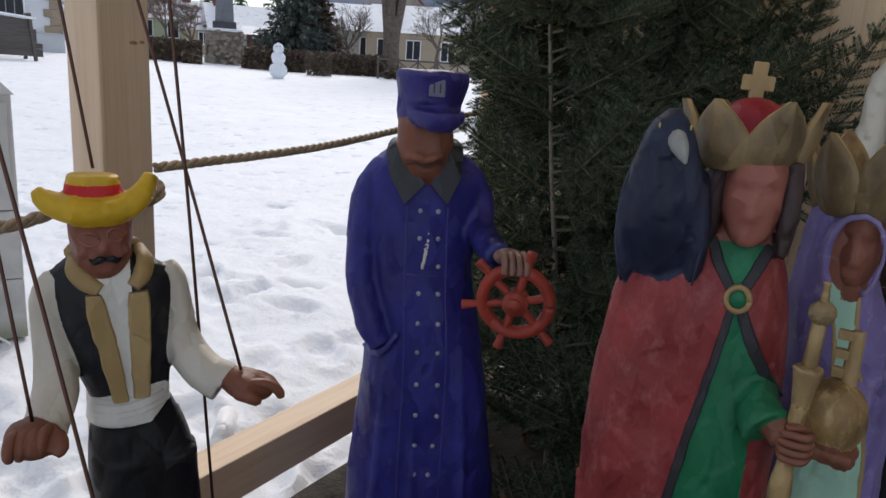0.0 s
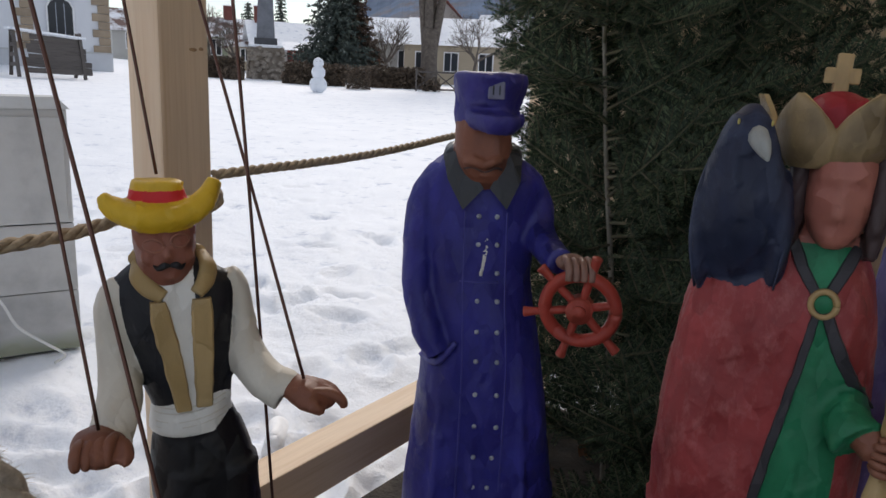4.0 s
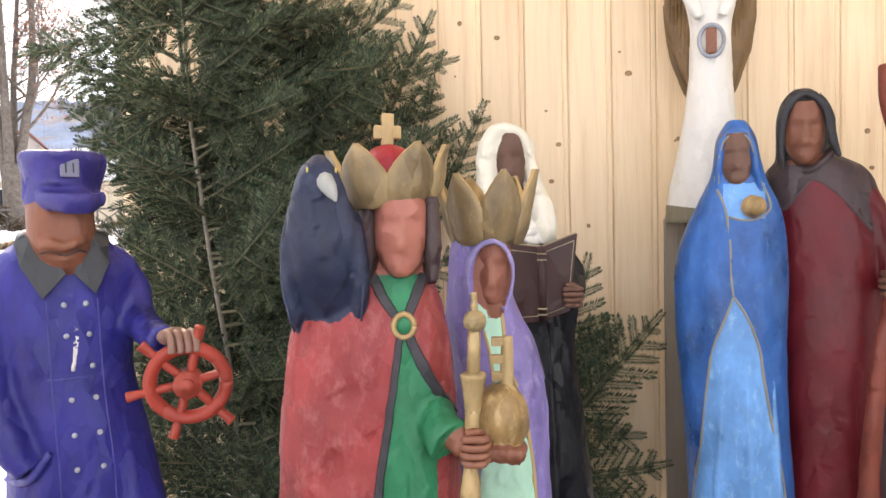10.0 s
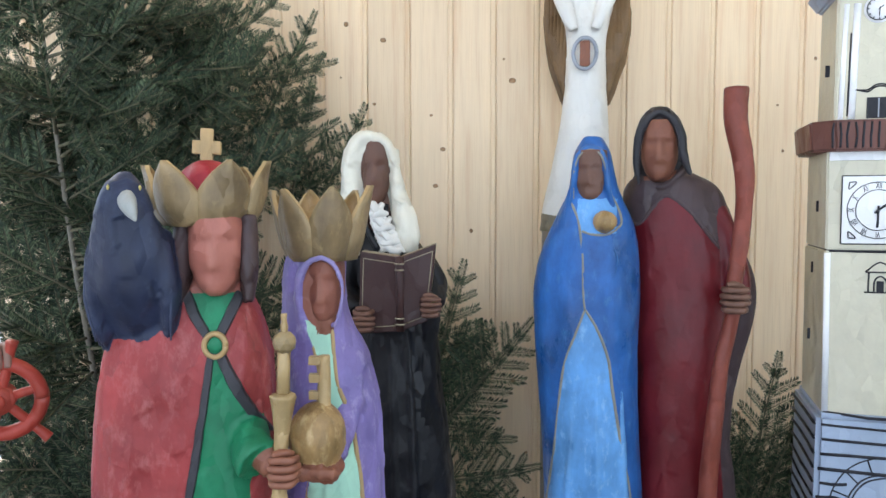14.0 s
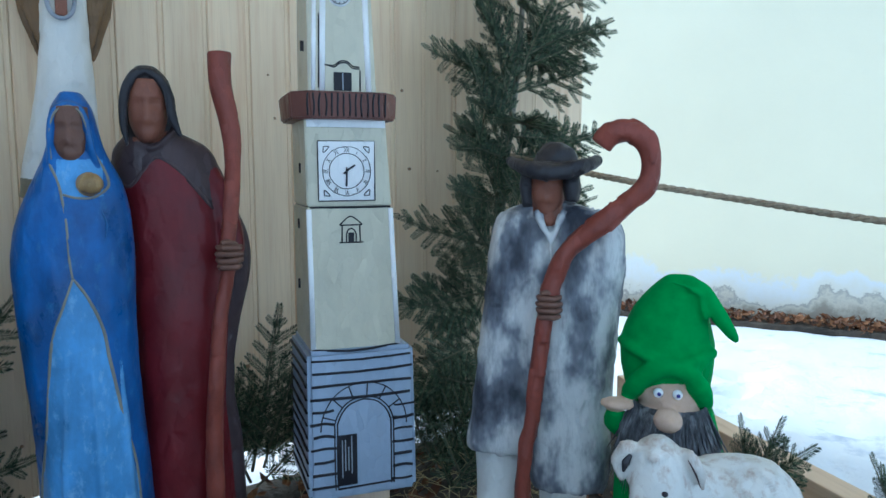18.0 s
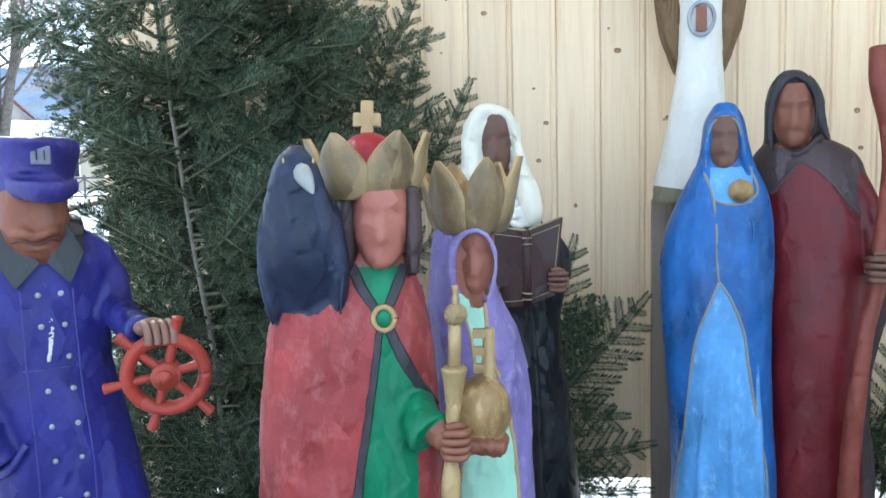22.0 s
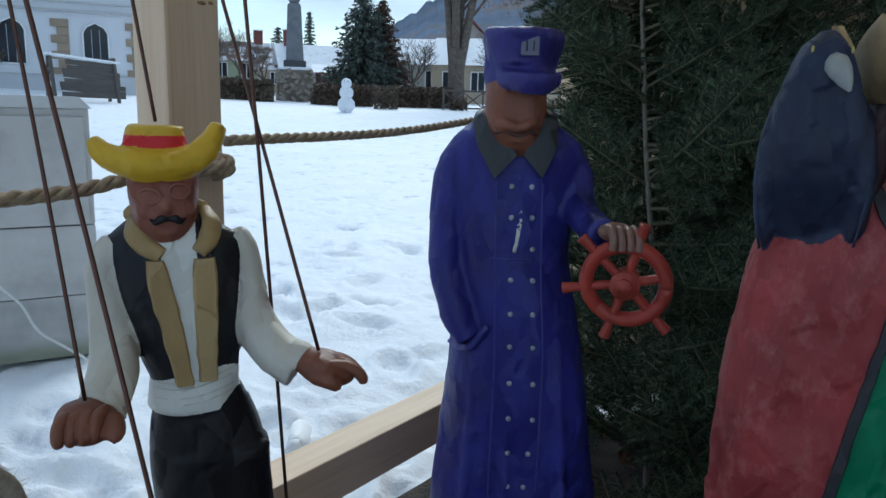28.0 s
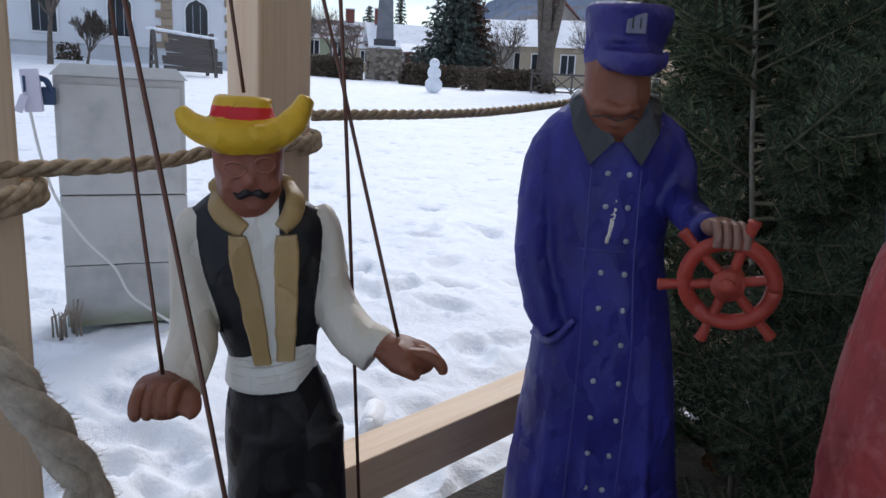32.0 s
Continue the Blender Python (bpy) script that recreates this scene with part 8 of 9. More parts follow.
def snowman():
    root = thing("snowman", faced(44.9, 32), "white snowman of stacked rolled balls", "snowman")
    for z, r in ((0.30, 0.36), (0.80, 0.29), (1.18, 0.22)):
        bm = bmesh.new()
        bmesh.ops.create_uvsphere(bm, u_segments=28, v_segments=18, radius=r)
        for v in bm.verts:
            v.co = v.co * (1 + 0.10 * noise.noise(v.co * 6 + Vector((z, 0, 0)))) + Vector((0, 0, z))
        part("snowball", bm, M_SNOW, root, smooth=True)
    for x in (-0.07, 0.07):
        part("eye", box((x, -0.20, 1.25), (0.03, 0.03, 0.03), bevel=0.008), P_INK, root)


snowman()
M_HEDGE = needle_material("hedge_twigs", (0.085, 0.062, 0.045), (0.20, 0.145, 0.10))
M_BARETWIG = mottled("bare_bark", [(0.3, (0.075, 0.06, 0.05)), (0.7, (0.17, 0.14, 0.115))], 6, 0.9)


def scrub(name, m, size, count, label, mat, seed, leaf=0.05):
    """A clipped mass of short twigs with an uneven outline."""
    rng = np.random.RandomState(seed)
    sx, sy, sz = size
    p = rng.uniform(-0.5, 0.5, (count, 3)) * np.array([sx, sy, sz])
    p[:, 2] += sz / 2 + 0.06 * rng.randn(count) * (p[:, 2] > sz * 0.3)
    d = rng.normal(0, 1, (count, 3))
    d /= np.linalg.norm(d, axis=1)[:, None]
    w = np.cross(d, rng.normal(0, 1, (count, 3)))
    w /= np.linalg.norm(w, axis=1)[:, None]
    ln = leaf * rng.uniform(0.6, 1.8, (count, 1))
    v = np.stack([p - d * ln, p + w * ln * 0.35, p + d * ln, p - w * ln * 0.35], 1).reshape(-1, 3)
    me = bpy.data.meshes.new(name)
    me.from_pydata(v.tolist(), [], [(4 * k, 4 * k + 1, 4 * k + 2, 4 * k + 3) for k in range(count)])
    me.materials.append(mat)
    ob = new(name, me)
    ob.matrix_basis = m
    return ob


for y0, y1, dist in ((54.2, 50.3, 41), (47.3, 42.9, 40), (41.3, 36.9, 40.5)):
    n = 3
    for k in range(n):
        ya = y0 + (y1 - y0) * (k + 0.5) / n
        ln = abs(y1 - y0) / n * math.pi / 180 * dist * 1.03
        tagged(scrub("hedge", faced(ya, dist), (ln, 0.8, 1.05), 2600, "", M_HEDGE, 60 + k, 0.07), "clipped leafless brown hedge along the green", "hedge", "hedge rows")
tagged(scrub("bush", faced(41.9, 37), (1.15, 1.0, 1.05), 2600, "", M_HEDGE, 71, 0.05), "round clipped dark bush beside the snowman", "bush")
for ya, di in ((51.0, 40), (46.9, 40), (36.4, 38), (70.4, 36)):
    tagged(scrub("shrub", faced(ya, di), (0.9, 0.7, 0.6), 260, "", M_HEDGE, int(ya), 0.10), "low leafless shrub sticking out of the snow", "shrub", "small shrubs")


def monument():
    root = thing("obelisk", faced(48.7, 44), "grey granite obelisk with ball on rough stone pedestal", "monument")
    granite = mottled("grey_granite", [(0.3, (0.13, 0.14, 0.16)), (0.7, (0.20, 0.21, 0.235))], 3, 0.6)
    dark = mottled("black_granite", [(0.3, (0.035, 0.037, 0.042)), (0.7, (0.06, 0.06, 0.07))], 3, 0.4)
    stone = mottled("field_stone", [(0.2, (0.10, 0.08, 0.065)), (0.5, (0.24, 0.20, 0.16)), (0.8, (0.42, 0.38, 0.33))], 1.2, 0.9)
    part("core", box((0, 0, 0.85), (1.7, 1.7, 1.7)), stone, root)
    rng = random.Random(12)
    meshes = []
    for k in range(6):
        b = bmesh.new()
        bmesh.ops.create_icosphere(b, subdivisions=1, radius=0.2)
        for v in b.verts:
            v.co = Vector((v.co.x * rng.uniform(0.8, 1.25), v.co.y * 0.7, v.co.z * rng.uniform(0.6, 0.85)))
        me = bpy.data.meshes.new("stone")
        b.to_mesh(me)
        b.free()
        me.materials.append(stone)
        meshes.append(me)
    for k in range(150):
        side, u, z = rng.randint(0, 2), rng.uniform(-0.95, 0.95), rng.uniform(-0.1, 1.7)
        ob = new("stone", rng.choice(meshes))
        w = 0.88 + 0.10 * (1 - z / 1.7)
        p = ((u, -w, z), (w, u, z), (-w, u, z))[side]
        ob.parent, ob.matrix_basis = root, pose(*p, rng.uniform(-20, 20), rng.uniform(-20, 20), rng.uniform(-30, 30) + (0, 90, -90)[side])
    part("snow_cap", box((0, 0, 1.78), (1.9, 1.9, 0.16), bevel=0.06), M_SNOW, root)
    part("plinth", box((0, 0, 2.02), (1.25, 1.25, 0.42), bevel=0.03), dark, root)
    b = bmesh.new()
    o = []
    for z, h in ((2.2, 0.50), (5.2, 0.37), (5.34, 0.30)):
        o.append([b.verts.new((x * h, y * h, z)) for x, y in ((-1, -1), (1, -1), (1, 1), (-1, 1))])
    b.faces.new(o[2])
    for q, r in zip(o, o[1:]):
        for k in range(4):
            b.faces.new((q[k], q[(k + 1) % 4], r[(k + 1) % 4], r[k]))
    part("shaft", b, granite, root)
    b = bmesh.new()
    bmesh.ops.create_uvsphere(b, u_segments=20, v_segments=14, radius=0.33)
    bmesh.ops.translate(b, verts=b.verts, vec=(0, 0, 5.62))
    part("ball", b, granite, root, smooth=True)


monument()
M_ROOFSNOW = M_SNOW
M_PATCHROOF = mottled("half_thawed_roof", [(0.45, (0.15, 0.085, 0.07)), (0.51, (0.50, 0.48, 0.49)), (0.60, (0.80, 0.82, 0.86))], 0.9, 0.8, 5, 0.4, 0.02)
M_TILE = mottled("red_roof", [(0.3, (0.14, 0.045, 0.035)), (0.7, (0.26, 0.09, 0.07))], 2, 0.8)
M_GLASS = material("dark_window", 0.12)[0]
M_GLASS.node_tree.nodes["Principled BSDF"].inputs["Base Color"].default_value = (0.025, 0.028, 0.033, 1)


def house(m, w, d, h, rise, wall_c, label, windows, chimney=None, red=False, gable=False, patchy=False):
    root = thing("house", m, label, "house", "village houses")
    wm = bpy.data.materials.get("wall_%d%d%d" % tuple(int(99 * v) for v in wall_c)) or mottled("wall_%d%d%d" % tuple(int(99 * v) for v in wall_c), [(0.3, shade(wall_c, 0.85)), (0.7, wall_c)], 0.8, 0.9)
    part("wall", box((0, d / 2, h / 2 - 0.4), (w, d, h + 0.8)), wm, root)
    b = bmesh.new()
    ov = 0.35
    if gable:
        pr = [(-w / 2 - ov, h - 0.2), (0, h + rise), (w / 2 + ov, h - 0.2), (0, h + rise - 0.25)]
        lo, hi = [b.verts.new((x, -ov, z)) for x, z in pr], [b.verts.new((x, d + ov, z)) for x, z in pr]
    else:
        pr = [(-ov, h - 0.12), (d / 2, h + rise), (d + ov, h - 0.12), (d / 2, h + rise - 0.25)]
        lo, hi = [b.verts.new((-w / 2 - ov, y, z)) for y, z in pr], [b.verts.new((w / 2 + ov, y, z)) for y, z in pr]
    for k in range(4):
        b.faces.new((lo[k], lo[(k + 1) % 4], hi[(k + 1) % 4], hi[k]))
    b.faces.new(lo[::-1]), b.faces.new(hi)
    bmesh.ops.recalc_face_normals(b, faces=b.faces)
    roof_ob = part("roof", b, M_TILE if red else M_PATCHROOF if patchy else M_ROOFSNOW, root, "red tiled roof" if red else "roof under snow")
    b = bmesh.new()
    for s in ((0, w / 2), (0, -w / 2)) if not gable else ((0, 0),):
        x = s[1]
        vs = [b.verts.new(p) for p in (((x * 0.98, 0, h), (x * 0.98, d, h), (x * 0.98, d / 2, h + rise - 0.3)) if not gable else ((-w / 2, 0.01, h), (w / 2, 0.01, h), (0, 0.01, h + rise - 0.3)))]
        f = b.faces.new(vs)
        r = bmesh.ops.extrude_face_region(b, geom=[f])
        bmesh.ops.translate(b, verts=[v for v in r["geom"] if isinstance(v, bmesh.types.BMVert)], vec=(-0.12 * (1 if x > 0 else -1), 0, 0) if not gable else (0, 0.12, 0))
    part("gable", b, wm, root)
    for x, z, ww, hh, col in windows:
        wd = part("window", box((x, -0.02, z), (ww + 0.16, 0.10, hh + 0.16)), P_TWHITE if col is None else P_WING, root)
        part("pane", box((x, -0.06, z), (ww, 0.06, hh)), M_GLASS if col is None else M_TILE, wd)
        part("glazing_bar", box((x, -0.095, z), (0.06, 0.02, hh)), P_TWHITE, wd)
    if chimney is not None:
        ch = part("chimney", box((chimney, d / 2, h + rise + 0.35), (0.7, 0.7, 1.3)), M_TILE, roof_ob)
        part("chimney_cap", box((chimney, d / 2, h + rise + 1.02), (0.8, 0.8, 0.08)), M_SNOW, ch)
    return root


CREAM, GREEN, PALE, GREYW = (0.52, 0.43, 0.31), (0.40, 0.44, 0.30), (0.56, 0.54, 0.5), (0.40, 0.36, 0.33)
house(faced(47.2, 56, extra=8), 4.6, 6.0, 2.0, 1.9, PALE, "white house with snowy gable roof behind the obelisk", [(-1.2, 1.3, 0.8, 1.0, None)], chimney=-1.6)
house(faced(45.4, 52), 3.2, 3.0, 1.9, 0.5, (0.22, 0.06, 0.05), "low dark red shed behind the snowman", [], )
house(faced(39.3, 55, extra=-4), 10.5, 7.0, 2.7, 2.0, PALE, "long cream house with snow on its roof", [(-4.2, 1.5, 0.7, 1.3, None), (-2.6, 1.5, 0.8, 1.3, 1), (-1.4, 1.5, 0.8, 1.3, 1), (0.8, 1.5, 0.8, 1.3, None), (3.2, 1.5, 0.9, 1.3, 1)], chimney=2.5)
house(faced(33.6, 52, extra=-6), 9.0, 7.0, 2.7, 2.0, CREAM, "cream house with snow on its roof behind the fence", [(-3.2, 1.5, 0.9, 1.2, None), (-1.2, 1.5, 0.9, 1.2, None), (1.2, 1.5, 0.9, 1.2, None)], chimney=-3.0)
house(faced(35.8, 62), 4.0, 4.0, 4.6, 2.2, GREYW, "house with a steep dark red roof", [], red=True, gable=True)
house(faced(49.6, 60, extra=5), 3.2, 5.0, 1.9, 1.5, CREAM, "small cream house with snow on its roof", [(-0.6, 1.2, 0.6, 0.8, None)], patchy=True)
house(faced(52.2, 66, extra=8), 5.6, 6.0, 2.5, 1.7, GREEN, "green house with snow on its roof", [(-2.0, 1.6, 0.8, 1.2, None), (0, 1.6, 0.8, 1.2, None), (2.0, 1.6, 0.8, 1.2, None)], chimney=1.5, patchy=True)
house(faced(56.2, 70, extra=8), 7.0, 6.0, 2.5, 1.9, PALE, "pale house with snow on its roof", [(-2.0, 1.6, 0.8, 1.2, None), (0.5, 1.6, 0.8, 1.2, None)], patchy=True)
house(faced(28.0, 60, extra=-6), 11.0, 7.0, 3.0, 2.6, PALE, "pale house with snow on its roof beyond the fir", [(-3.0, 1.5, 0.9, 1.2, None), (0, 1.5, 0.9, 1.2, None)])


def church():
    root = thing("church", faced(66.5, 39, extra=-2), "white church with sandstone quoins and arched windows", "church")
    plaster = mottled("church_white", [(0.3, (0.66, 0.67, 0.70)), (0.7, (0.76, 0.77, 0.79))], 0.5, 0.85)
    quoin = mottled("sandstone", [(0.3, (0.26, 0.20, 0.14)), (0.7, (0.40, 0.31, 0.22))], 1.5, 0.85)
    x0, x1 = -11.0, 5.0
    part("wall", box(((x0 + x1) / 2, 4, 4.2), (x1 - x0, 8, 9.6)), plaster, root)
    part("plinth", box(((x0 + x1) / 2, -0.05, 0.1), (x1 - x0 + 0.1, 0.14, 1.1)), mottled("church_grey", [(0.3, (0.5, 0.51, 0.53)), (0.7, (0.62, 0.63, 0.65))], 0.8), root)
    for z, hgt in ((0.68, 0.07), (3.55, 0.10), (3.95, 0.07)):
        part("string_course", box(((x0 + x1) / 2, -0.08, z), (x1 - x0 + 0.2, 0.18, hgt)), M_CONCRETE, root)
    for xq in (x1, 1.85):
        for k in range(24):
            z, wd = 0.85 + 0.36 * k, (0.75, 0.5)[k % 2]
            if 3.3 < z < 4.1:
                continue
            part("quoin", box((xq - wd / 2, -0.03, z), (wd, 0.10, 0.34), bevel=0.01), quoin, root)
    for xw in (-9.6, -6.8, -3.6, -0.35 - 0.1, 2.95):
        b = bmesh.new()
        o = [(-0.5, 0.0), (0.5, 0.0), (0.5, 1.45), (0.36, 1.72), (0.0, 1.92), (-0.36, 1.72), (-0.5, 1.45)]
        lo, hi = [b.verts.new((xw + x, -0.02, 1.15 + z)) for x, z in o], [b.verts.new((xw + x, -0.06, 1.15 + z)) for x, z in o]
        b.faces.new(hi)
        for k in range(7):
            b.faces.new((lo[k], lo[(k + 1) % 7], hi[(k + 1) % 7], hi[k]))
        win = part("window", b, M_GLASS, root, "dark pointed church window")
        b = bmesh.new()
        tube_into(b, [(xw + x * 1.08, -0.07, 1.12 + z * 1.03) for x, z in o + o[:1]], 0.045, 6)
        part("window_frame", b, P_TWHITE, win)
        for k in (-0.17, 0.17):
            part("glazing_bar", box((xw + k, -0.08, 2.0), (0.03, 0.02, 1.6)), P_STEEL, win)


church()


def hay_rack():
    root = thing("timber_rack", faced(63.3, 30, extra=14), "old grey timber rack of slanting boards with snow", "rack")
    for k in range(8):
        part("plank", box((0.35, -0.15 - 0.10 * (7 - k) * 0.5, 0.20 + 0.155 * k), (2.25 - 0.09 * k + 0.12 * ((k * 7) % 3 - 1), 0.05, 0.175), Euler((radians(-14), radians(3 + 2 * ((k * 5) % 3 - 1)), 0)).to_matrix(), 0.008), M_RACKWOOD, root)
    for x in (-0.95, 1.15):
        for y, a in ((-0.35, -16), (0.35, 16)):
            part("leg", box((x, y, 0.75), (0.11, 0.11, 1.65), Euler((radians(a), 0, 0)).to_matrix(), 0.01), M_RACKWOOD, root)
    for k in range(4):
        part("crosspiece", box((-0.95, 0, 0.4 + 0.33 * k), (0.08, 0.85 - 0.15 * k, 0.14), bevel=0.01), M_RACKWOOD, root)
    part("snow_cap", box((0.1, 0, 1.48), (2.5, 0.55, 0.09), Euler((0, radians(5), 0)).to_matrix(), 0.04), M_SNOW, root)


hay_rack()


def fence():
    root = thing("fence", faced(33.0, 38), "grey timber fence with crossed rails in snow", "fence")
    for k in range(7):
        x = -3.0 + k * 1.0
        part("fence_post", box((x, 0, 0.45), (0.09, 0.09, 1.3), bevel=0.008), M_RACKWOOD, root)
        if k < 6:
            for sg in (-1, 1):
                part("brace", box((x + 0.5, 0.02 * sg, 0.52), (1.22, 0.04, 0.06), Euler((0, radians(38 * sg), 0)).to_matrix()), M_RACKWOOD, root)
    for z in (0.1, 0.95):
        part("fence_rail", box((0, -0.03, z), (6.1, 0.05, 0.09), bevel=0.006), M_RACKWOOD, root)


fence()


# ---- far trees and hills ----
def bare_tree(m, height, trunk_r, seed, label, levels=5, spread=0.62, first=0.36, leaves=0, limbs=4, up=1.0, thin=0.62, reach=0.0):
    rng = random.Random(seed)
    root = thing("tree", m, label, "tree", "village trees")
    bt, bl = bmesh.new(), bmesh.new()
    tips = []

    def grow(p, d, ln, r, lev):
        n = 4 if lev < 4 else 2
        pts, q, cur = [p], p.copy(), d.copy()
        for k in range(n):
            cur = (cur + Vector((rng.gauss(0, 0.10), rng.gauss(0, 0.10), (0.05 + 0.03 * lev) * up))).normalized()
            q = q + cur * ln / n
            pts.append(q.copy())
        tube_into(bt if lev == 0 else bl, pts, [r * (1 - 0.45 * k / n) for k in range(n + 1)], 8 if lev < 2 else 4 if lev < 4 else 3)
        if lev >= levels:
            tips.append(pts[-1])
            return
        kids = limbs if lev == 0 else rng.choice((4, 5)) if lev == 1 and reach else rng.choice((3, 3, 4))
        for k in range(kids):
            at = pts[-1] if lev == 0 or k == 0 else pts[rng.randint(1 if reach else max(1, n // 2), n)]
            a = 2 * math.pi * (k + rng.random() * 0.6) / kids
            e = spread * rng.uniform(0.55, 1.15) if (k or lev == 0) else 0.15
            side = cur.orthogonal().normalized()
            side = Matrix.Rotation(a, 3, cur) @ side
            grow(at, (cur * math.cos(e) + side * math.sin(e)).normalized(), height * reach * rng.uniform(0.8, 1.1) if reach and lev == 0 else ln * rng.uniform(0.62, 0.85) * (0.95 if lev else 0.9), max(0.010, 0.0013 * height, r * (thin if lev else thin * 0.85) * rng.uniform(0.75, 1.0)), lev + 1)

    grow(Vector((0, 0, -0.3)), Vector((0.02, 0, 1)).normalized(), height * first, trunk_r, 0)
    part("trunk", bt, M_BARETWIG, root, smooth=True)
    part("crown", bl, M_BARETWIG, root)
    if leaves:
        vs, fs = [], []
        for _ in range(leaves):
            t = rng.choice(tips)
            if t.x < -0.5 and rng.random() < 0.7:
                continue
            c = t + Vector((rng.gauss(0, 0.45), rng.gauss(0, 0.45), rng.gauss(0, 0.35)))
            e = Euler((rng.uniform(0, 6), rng.uniform(0, 6), 0)).to_matrix()
            i = len(vs)
            vs += [tuple(c + e @ Vector(p)) for p in ((-0.09, 0, 0), (0, 0.06, 0.01), (0.11, 0, 0), (0, -0.06, 0.01))]
            fs.append((i, i + 1, i + 2, i + 3))
        me = bpy.data.meshes.new("leaves")
        me.from_pydata(vs, [], fs)
        me.materials.append(needle_material("russet_leaves", (0.20, 0.085, 0.045), (0.36, 0.18, 0.10)))
        ob = new("foliage", me)
        ob.parent = root
        tagged(ob, "last russet leaves", kind="stuff")
    return root


def old_tree(m, label):
    """A great tree: a short stout bole, four upright leaders, arching side limbs, fine twigs and a few last leaves."""
    rng = random.Random(11)
    root = thing("tree", m, label, "tree", "village trees")
    bt, bl = bmesh.new(), bmesh.new()
    tube_into(bt, curve([(0, 0, -0.3), (0.02, 0, 0.4), (0.0, 0, 1.7), (0.03, 0, 3.2)], 5), lerp_list([0.64, 0.48, 0.45, 0.46], 16), 12)
    part("trunk", bt, M_BARETWIG, root, smooth=True)
    tips = []

    def side_limb(p, d, ln, r, lev):
        n = (7, 5, 4, 3)[lev]
        pts, q, cur = [p.copy()], p.copy(), d.copy()
        for k in range(n):
            bend = (0.22 if k < n * 0.45 else -0.16) if lev == 0 else 0.05
            cur = (cur + Vector((rng.gauss(0, 0.14), rng.gauss(0, 0.14), bend + rng.gauss(0, 0.10)))).normalized()
            q = q + cur * ln / n
            pts.append(q.copy())
        tube_into(bl, pts, [max(0.011, r * (1 - 0.75 * k / n)) for k in range(n + 1)], 6 if lev == 0 else 4 if lev == 1 else 3)
        if lev == 3:
            tips.append(pts[-1])
            return
        for k in range((6, 5, 3)[lev]):
            at = rng.uniform(0.25, 1.0) * n
            i = min(n - 1, int(at))
            b = pts[i].lerp(pts[i + 1], at - i)
            ax = (pts[i + 1] - pts[i]).normalized()
            sd = Matrix.Rotation(rng.uniform(0, 6.28), 3, ax) @ ax.orthogonal().normalized()
            e = rng.uniform(0.5, 1.1)
            side_limb(b, (ax * math.cos(e) + sd * math.sin(e)).normalized(), ln * rng.uniform(0.30, 0.52), max(0.012, r * 0.36), lev + 1)

    for bx, by, x1, x2, r in ((-0.28, 0.10, -0.75, -1.5, 0.21), (-0.05, -0.15, -0.15, -0.2, 0.22), (0.12, 0.20, 0.30, 0.9, 0.17), (0.30, -0.05, 1.10, 1.3, 0.22)):
        line = curve([(bx * 0.7, by * 0.5, 2.2), ((bx + x1) / 2, by * 2, 5.2), (x1, by * 4, 7.6), ((x1 + x2) / 2, by * 6, 11.5), (x2, by * 9, 19.0)], 6)
        tube_into(bl, line, lerp_list([r * 1.2, r, r * 0.85, r * 0.6, r * 0.12], len(line)), 9)
        for k in range(10):
            u = 0.22 + 0.76 * (k + rng.random() * 0.7) / 10
            p = line[int(u * (len(line) - 1))]
            out = -1 if x1 < 0.1 else 1
            a = rng.gauss(0 if out > 0 else math.pi, 0.9)
            side_limb(p, Vector((math.cos(a), math.sin(a), rng.uniform(0.25, 0.8))).normalized(), rng.uniform(3.6, 6.2) * (1.1 - 0.5 * u), r * 0.42 * (1.1 - 0.6 * u), 0)
    part("crown", bl, M_BARETWIG, root)
    vs, fs = [], []
    far = [t for t in tips if t.x > 0.6]
    for k in range(3200):
        t = rng.choice(far if k % 6 else tips)
        c = t + Vector((rng.gauss(0, 0.30), rng.gauss(0, 0.30), rng.gauss(0, 0.25)))
        e = Euler((rng.uniform(0, 6), rng.uniform(0, 6), 0)).to_matrix()
        i = len(vs)
        vs += [tuple(c + e @ Vector(p)) for p in ((-0.07, 0, 0), (0, 0.045, 0.01), (0.08, 0, 0), (0, -0.045, 0.01))]
        fs.append((i, i + 1, i + 2, i + 3))
    me = bpy.data.meshes.new("leaves")
    me.from_pydata(vs, [], fs)
    me.materials.append(needle_material("russet_leaves", (0.22, 0.10, 0.06), (0.40, 0.22, 0.14)))
    ob = new("foliage", me)
    ob.parent = root
    tagged(ob, "last russet leaves", kind="stuff")


old_tree(faced(36.6, 42), "tall leafless tree with russet leaves on one side")
bare_tree(faced(40.2, 46), 8.5, 0.17, 8, "small leafless tree before the long house", 5, 0.75, 0.2, 0, 5, 0.6, 0.58)
bare_tree(faced(33.2, 45), 7.5, 0.15, 15, "small leafless tree before the cream house", 5, 0.85, 0.25, 0, 4, 0.3, 0.58)
bare_tree(faced(71.6, 31), 9.0, 0.12, 21, "small leafless round tree before the church", 6, 0.75, 0.22, 0, 7, 0.5, 0.5)
bare_tree(faced(69.3, 33), 8.2, 0.07, 26, "slender leafless tree before the church", 6, 0.42, 0.09, 0, 9, 0.6, 0.52)
bare_tree(faced(30.0, 70), 11, 0.25, 31, "leafless tree behind the houses", 5, 0.6, 0.3)
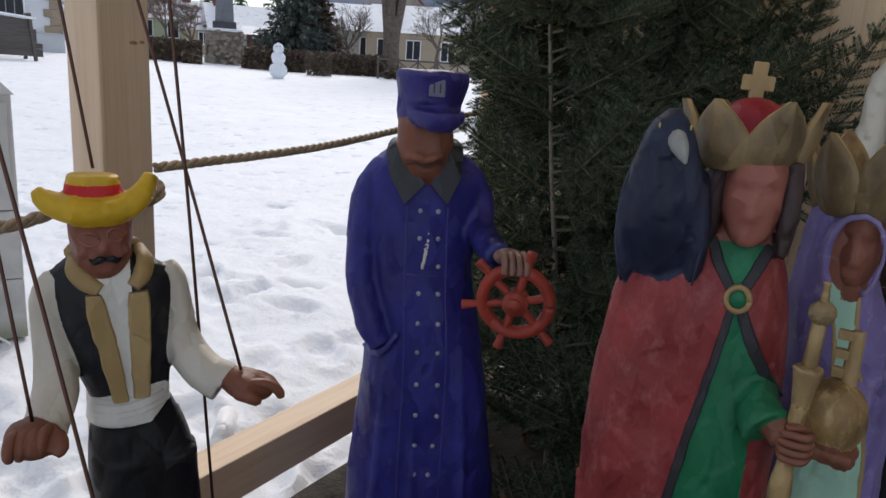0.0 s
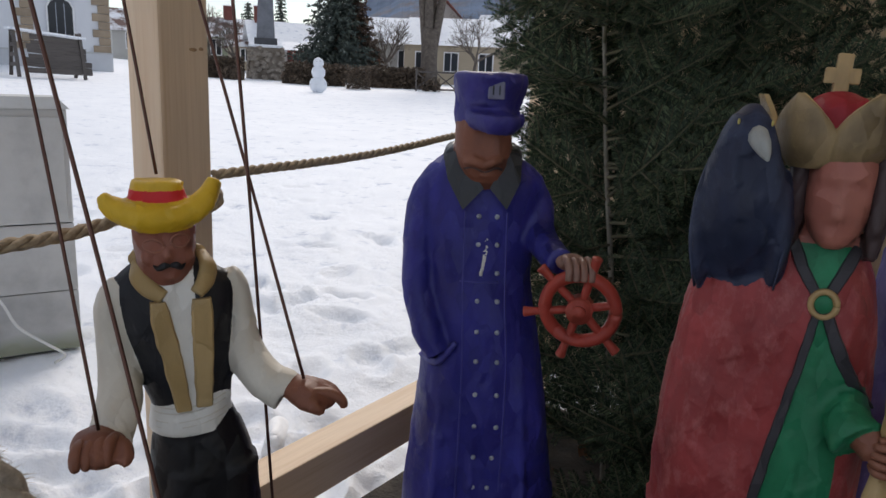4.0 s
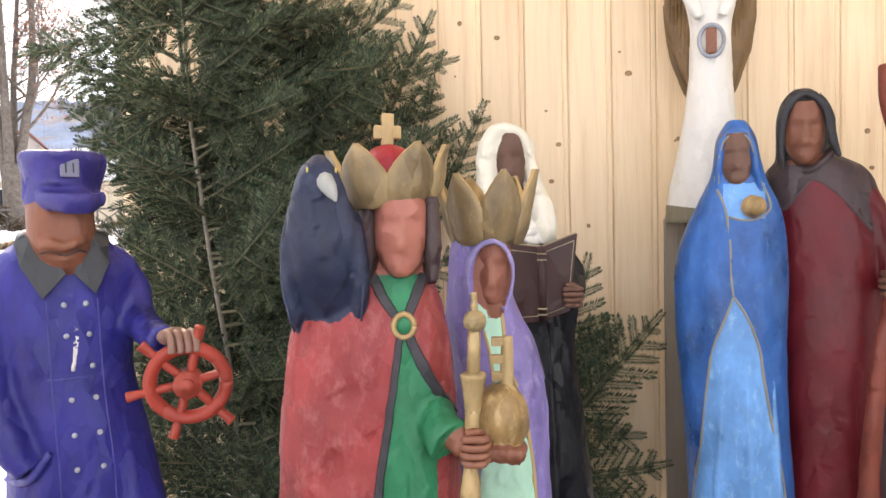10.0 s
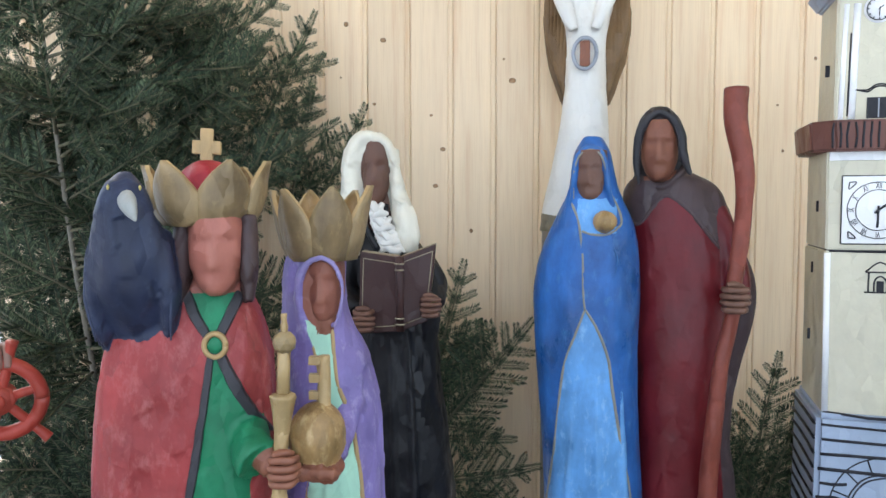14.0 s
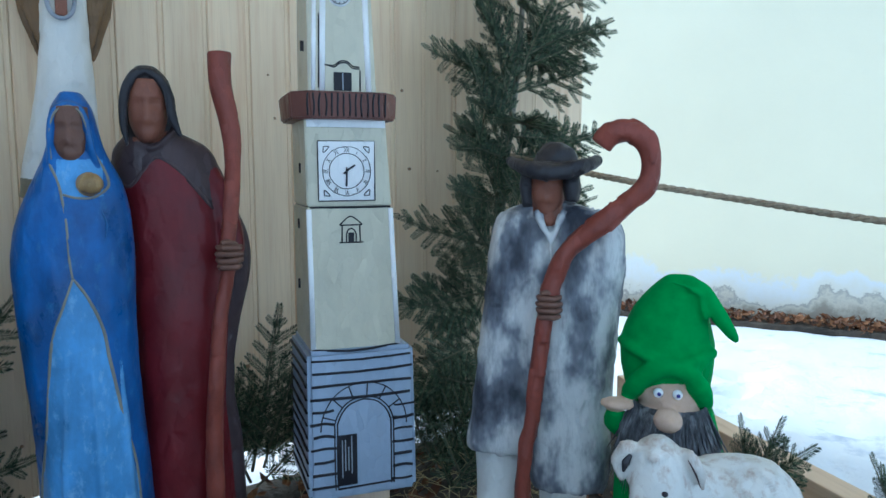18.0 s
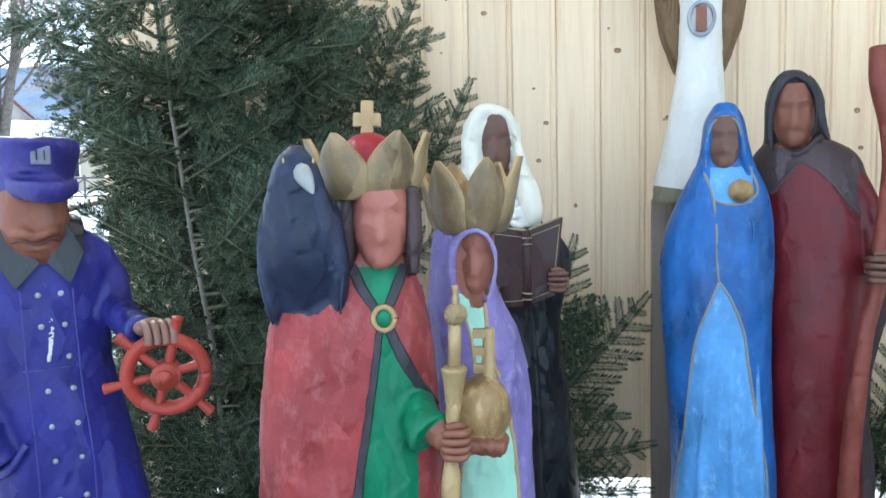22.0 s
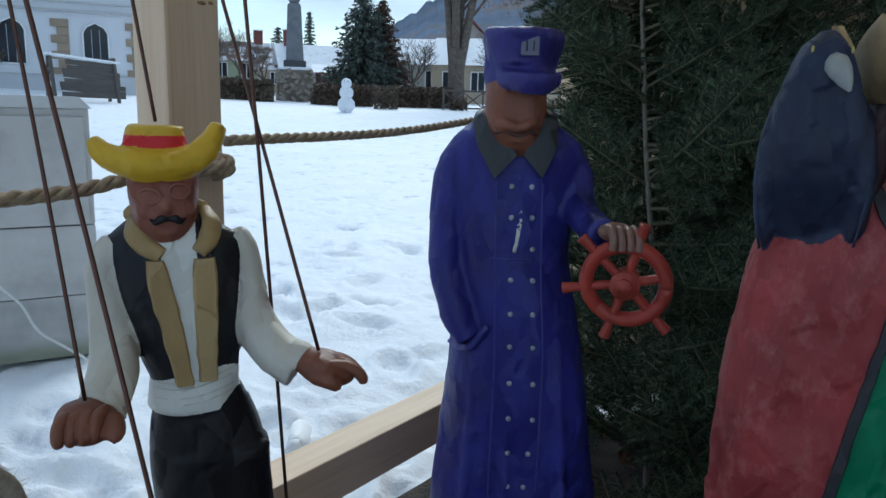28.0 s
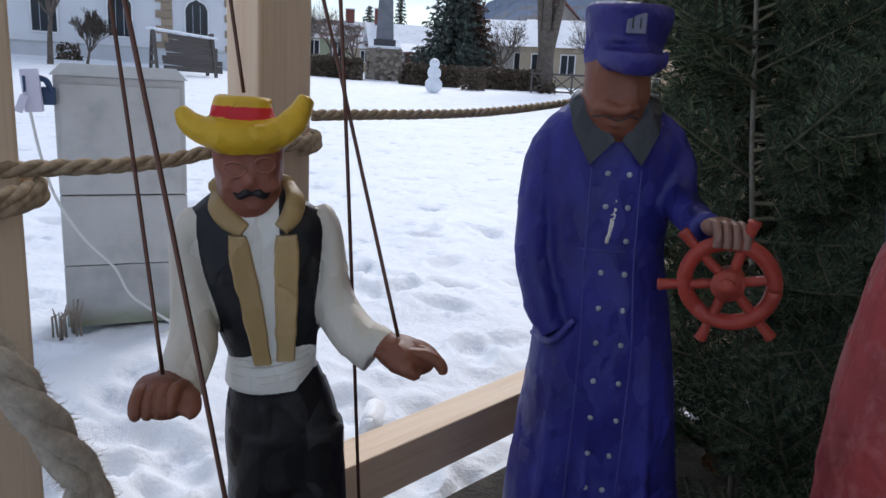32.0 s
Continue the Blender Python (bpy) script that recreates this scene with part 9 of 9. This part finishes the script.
for k, (ya, di, hi) in enumerate(((52.5, 62, 8.5), (54.6, 58, 7.0), (50.7, 54, 6.0), (57.0, 60, 8.0), (45.9, 60, 6.5), (34.6, 60, 9.0))):
    bare_tree(faced(ya, di), hi, 0.14, 33 + k, "leafless tree among the far houses", 5, 0.6, 0.22, 0, 5, 0.7, 0.55)


def spruce(m, height, radius, seed, label, mat, tiers=34):
    rng = np.random.RandomState(seed)
    root = thing("spruce", m, label, "tree", "village trees")
    bm = bmesh.new()
    tube_into(bm, [(0, 0, -0.3), (0, 0, height * 0.98)], [height * 0.022, 0.02], 8)
    part("trunk", bm, M_BARK, root)
    vs, fs = [], []
    for k in range(tiers):
        t = k / tiers
        z, r = height * (0.04 + 0.95 * t), radius * (1 - t) ** 0.85 * (0.75 + 0.5 * rng.rand())
        n = int(7 + 12 * (1 - t))
        for j in range(n):
            a = 2 * math.pi * (j + rng.rand()) / n
            ln = r * rng.uniform(0.75, 1.2) + 0.12
            m_ = max(3, int(ln / 0.16))
            for q in range(m_ * 3):
                u = (q + rng.rand()) / (m_ * 3)
                p = np.array([math.cos(a) * ln * u, math.sin(a) * ln * u, z - 0.35 * ln * u * (1 - 0.35 * u)]) + rng.normal(0, 0.05, 3)
                d = rng.normal(0, 1, 3) + np.array([math.cos(a), math.sin(a), -0.5])
                d /= np.linalg.norm(d)
                w = np.cross(d, rng.normal(0, 1, 3))
                w /= np.linalg.norm(w)
                s_ = rng.uniform(0.10, 0.20)
                i = len(vs)
                vs += [tuple(p - d * s_), tuple(p + w * s_ * 0.38), tuple(p + d * s_), tuple(p - w * s_ * 0.38)]
                fs.append((i, i + 1, i + 2, i + 3))
    me = bpy.data.meshes.new("crown")
    me.from_pydata(vs, [], fs)
    me.materials.append(mat)
    ob = new("crown", me)
    ob.parent = root


# dark green paled and greyed, the haze of distance put into the needles
M_SPRUCE = needle_material("hazed_spruce_needles", (0.070, 0.090, 0.080), (0.14, 0.155, 0.125))
M_RUSTY = needle_material("rusty_larch", (0.085, 0.055, 0.040), (0.19, 0.12, 0.08))
spruce(faced(43.6, 48), 7.4, 2.9, 3, "dense dark green spruce behind the hedge", M_SPRUCE)
spruce(faced(42.2, 49), 6.5, 2.3, 5, "rusty brown conifer beside the spruce", M_RUSTY)
spruce(faced(47.6, 75), 7.8, 1.3, 7, "slim dark spruce behind the obelisk", M_SPRUCE, 24)
spruce(faced(49.9, 80), 6.6, 1.9, 9, "dark spruce among the far houses", M_SPRUCE, 22)
spruce(faced(51.6, 95), 6.0, 1.5, 10, "dark spruce among the far houses", M_SPRUCE, 20)


def hills():
    m, n, l, b = material("hazed_wooded_hills", 0.95)
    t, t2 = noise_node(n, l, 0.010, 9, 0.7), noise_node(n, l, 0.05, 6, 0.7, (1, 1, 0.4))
    # distance haze is mixed into these forest colours as blue
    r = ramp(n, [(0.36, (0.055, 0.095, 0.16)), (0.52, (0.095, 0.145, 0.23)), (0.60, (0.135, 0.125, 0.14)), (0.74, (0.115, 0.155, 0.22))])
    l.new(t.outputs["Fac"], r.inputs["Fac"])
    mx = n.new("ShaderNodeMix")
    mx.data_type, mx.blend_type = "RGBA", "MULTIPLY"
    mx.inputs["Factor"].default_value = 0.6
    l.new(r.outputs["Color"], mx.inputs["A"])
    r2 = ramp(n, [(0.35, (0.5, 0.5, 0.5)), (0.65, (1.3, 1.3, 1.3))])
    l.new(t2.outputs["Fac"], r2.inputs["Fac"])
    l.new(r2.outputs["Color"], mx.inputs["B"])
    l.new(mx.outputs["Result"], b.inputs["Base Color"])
    yaws = [-180, -90, -20, 10, 20, 27, 32, 36, 39, 41.5, 44, 47, 50, 54, 58, 63, 70, 90, 130, 180]
    elev = [3.5, 4.0, 5.0, 7.4, 8.4, 8.8, 8.6, 8.0, 7.0, 5.6, 4.2, 3.2, 2.8, 3.2, 3.4, 2.6, 2.2, 3.0, 3.5, 3.5]
    verts, faces, nn = [], [], 2880
    for k in range(nn):
        ya = -180 + 360 * k / nn
        e = float(np.interp(ya, yaws, elev))
        for j in range(7):
            u = j / 6
            d = 330 + 230 * u
            z = ((d * math.tan(radians(e))) * u ** 0.8 + 8 * noise.noise(Vector((ya * 0.12, u * 2, 0))) * u
                 + (3.0 * noise.noise(Vector((ya * 1.3, 3, 1))) + 2.4 * abs(noise.noise(Vector((ya * 5.5, 1, 5)))) + 1.2 * noise.noise(Vector((ya * 21, 1, 5)))) * (1 if j == 6 else 0.4 * u))
            verts.append((-math.sin(radians(ya)) * d, math.cos(radians(ya)) * d, z + 1.0))
    for k in range(nn):
        for j in range(6):
            a, c = 7 * k + j, 7 * ((k + 1) % nn) + j
            faces.append((a, c, c + 1, a + 1))
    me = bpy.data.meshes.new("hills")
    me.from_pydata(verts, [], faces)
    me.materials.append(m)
    tagged(new("backdrop", me), "wooded hills round the village, distance haze painted in as blue", "hills", kind="structure")


hills()
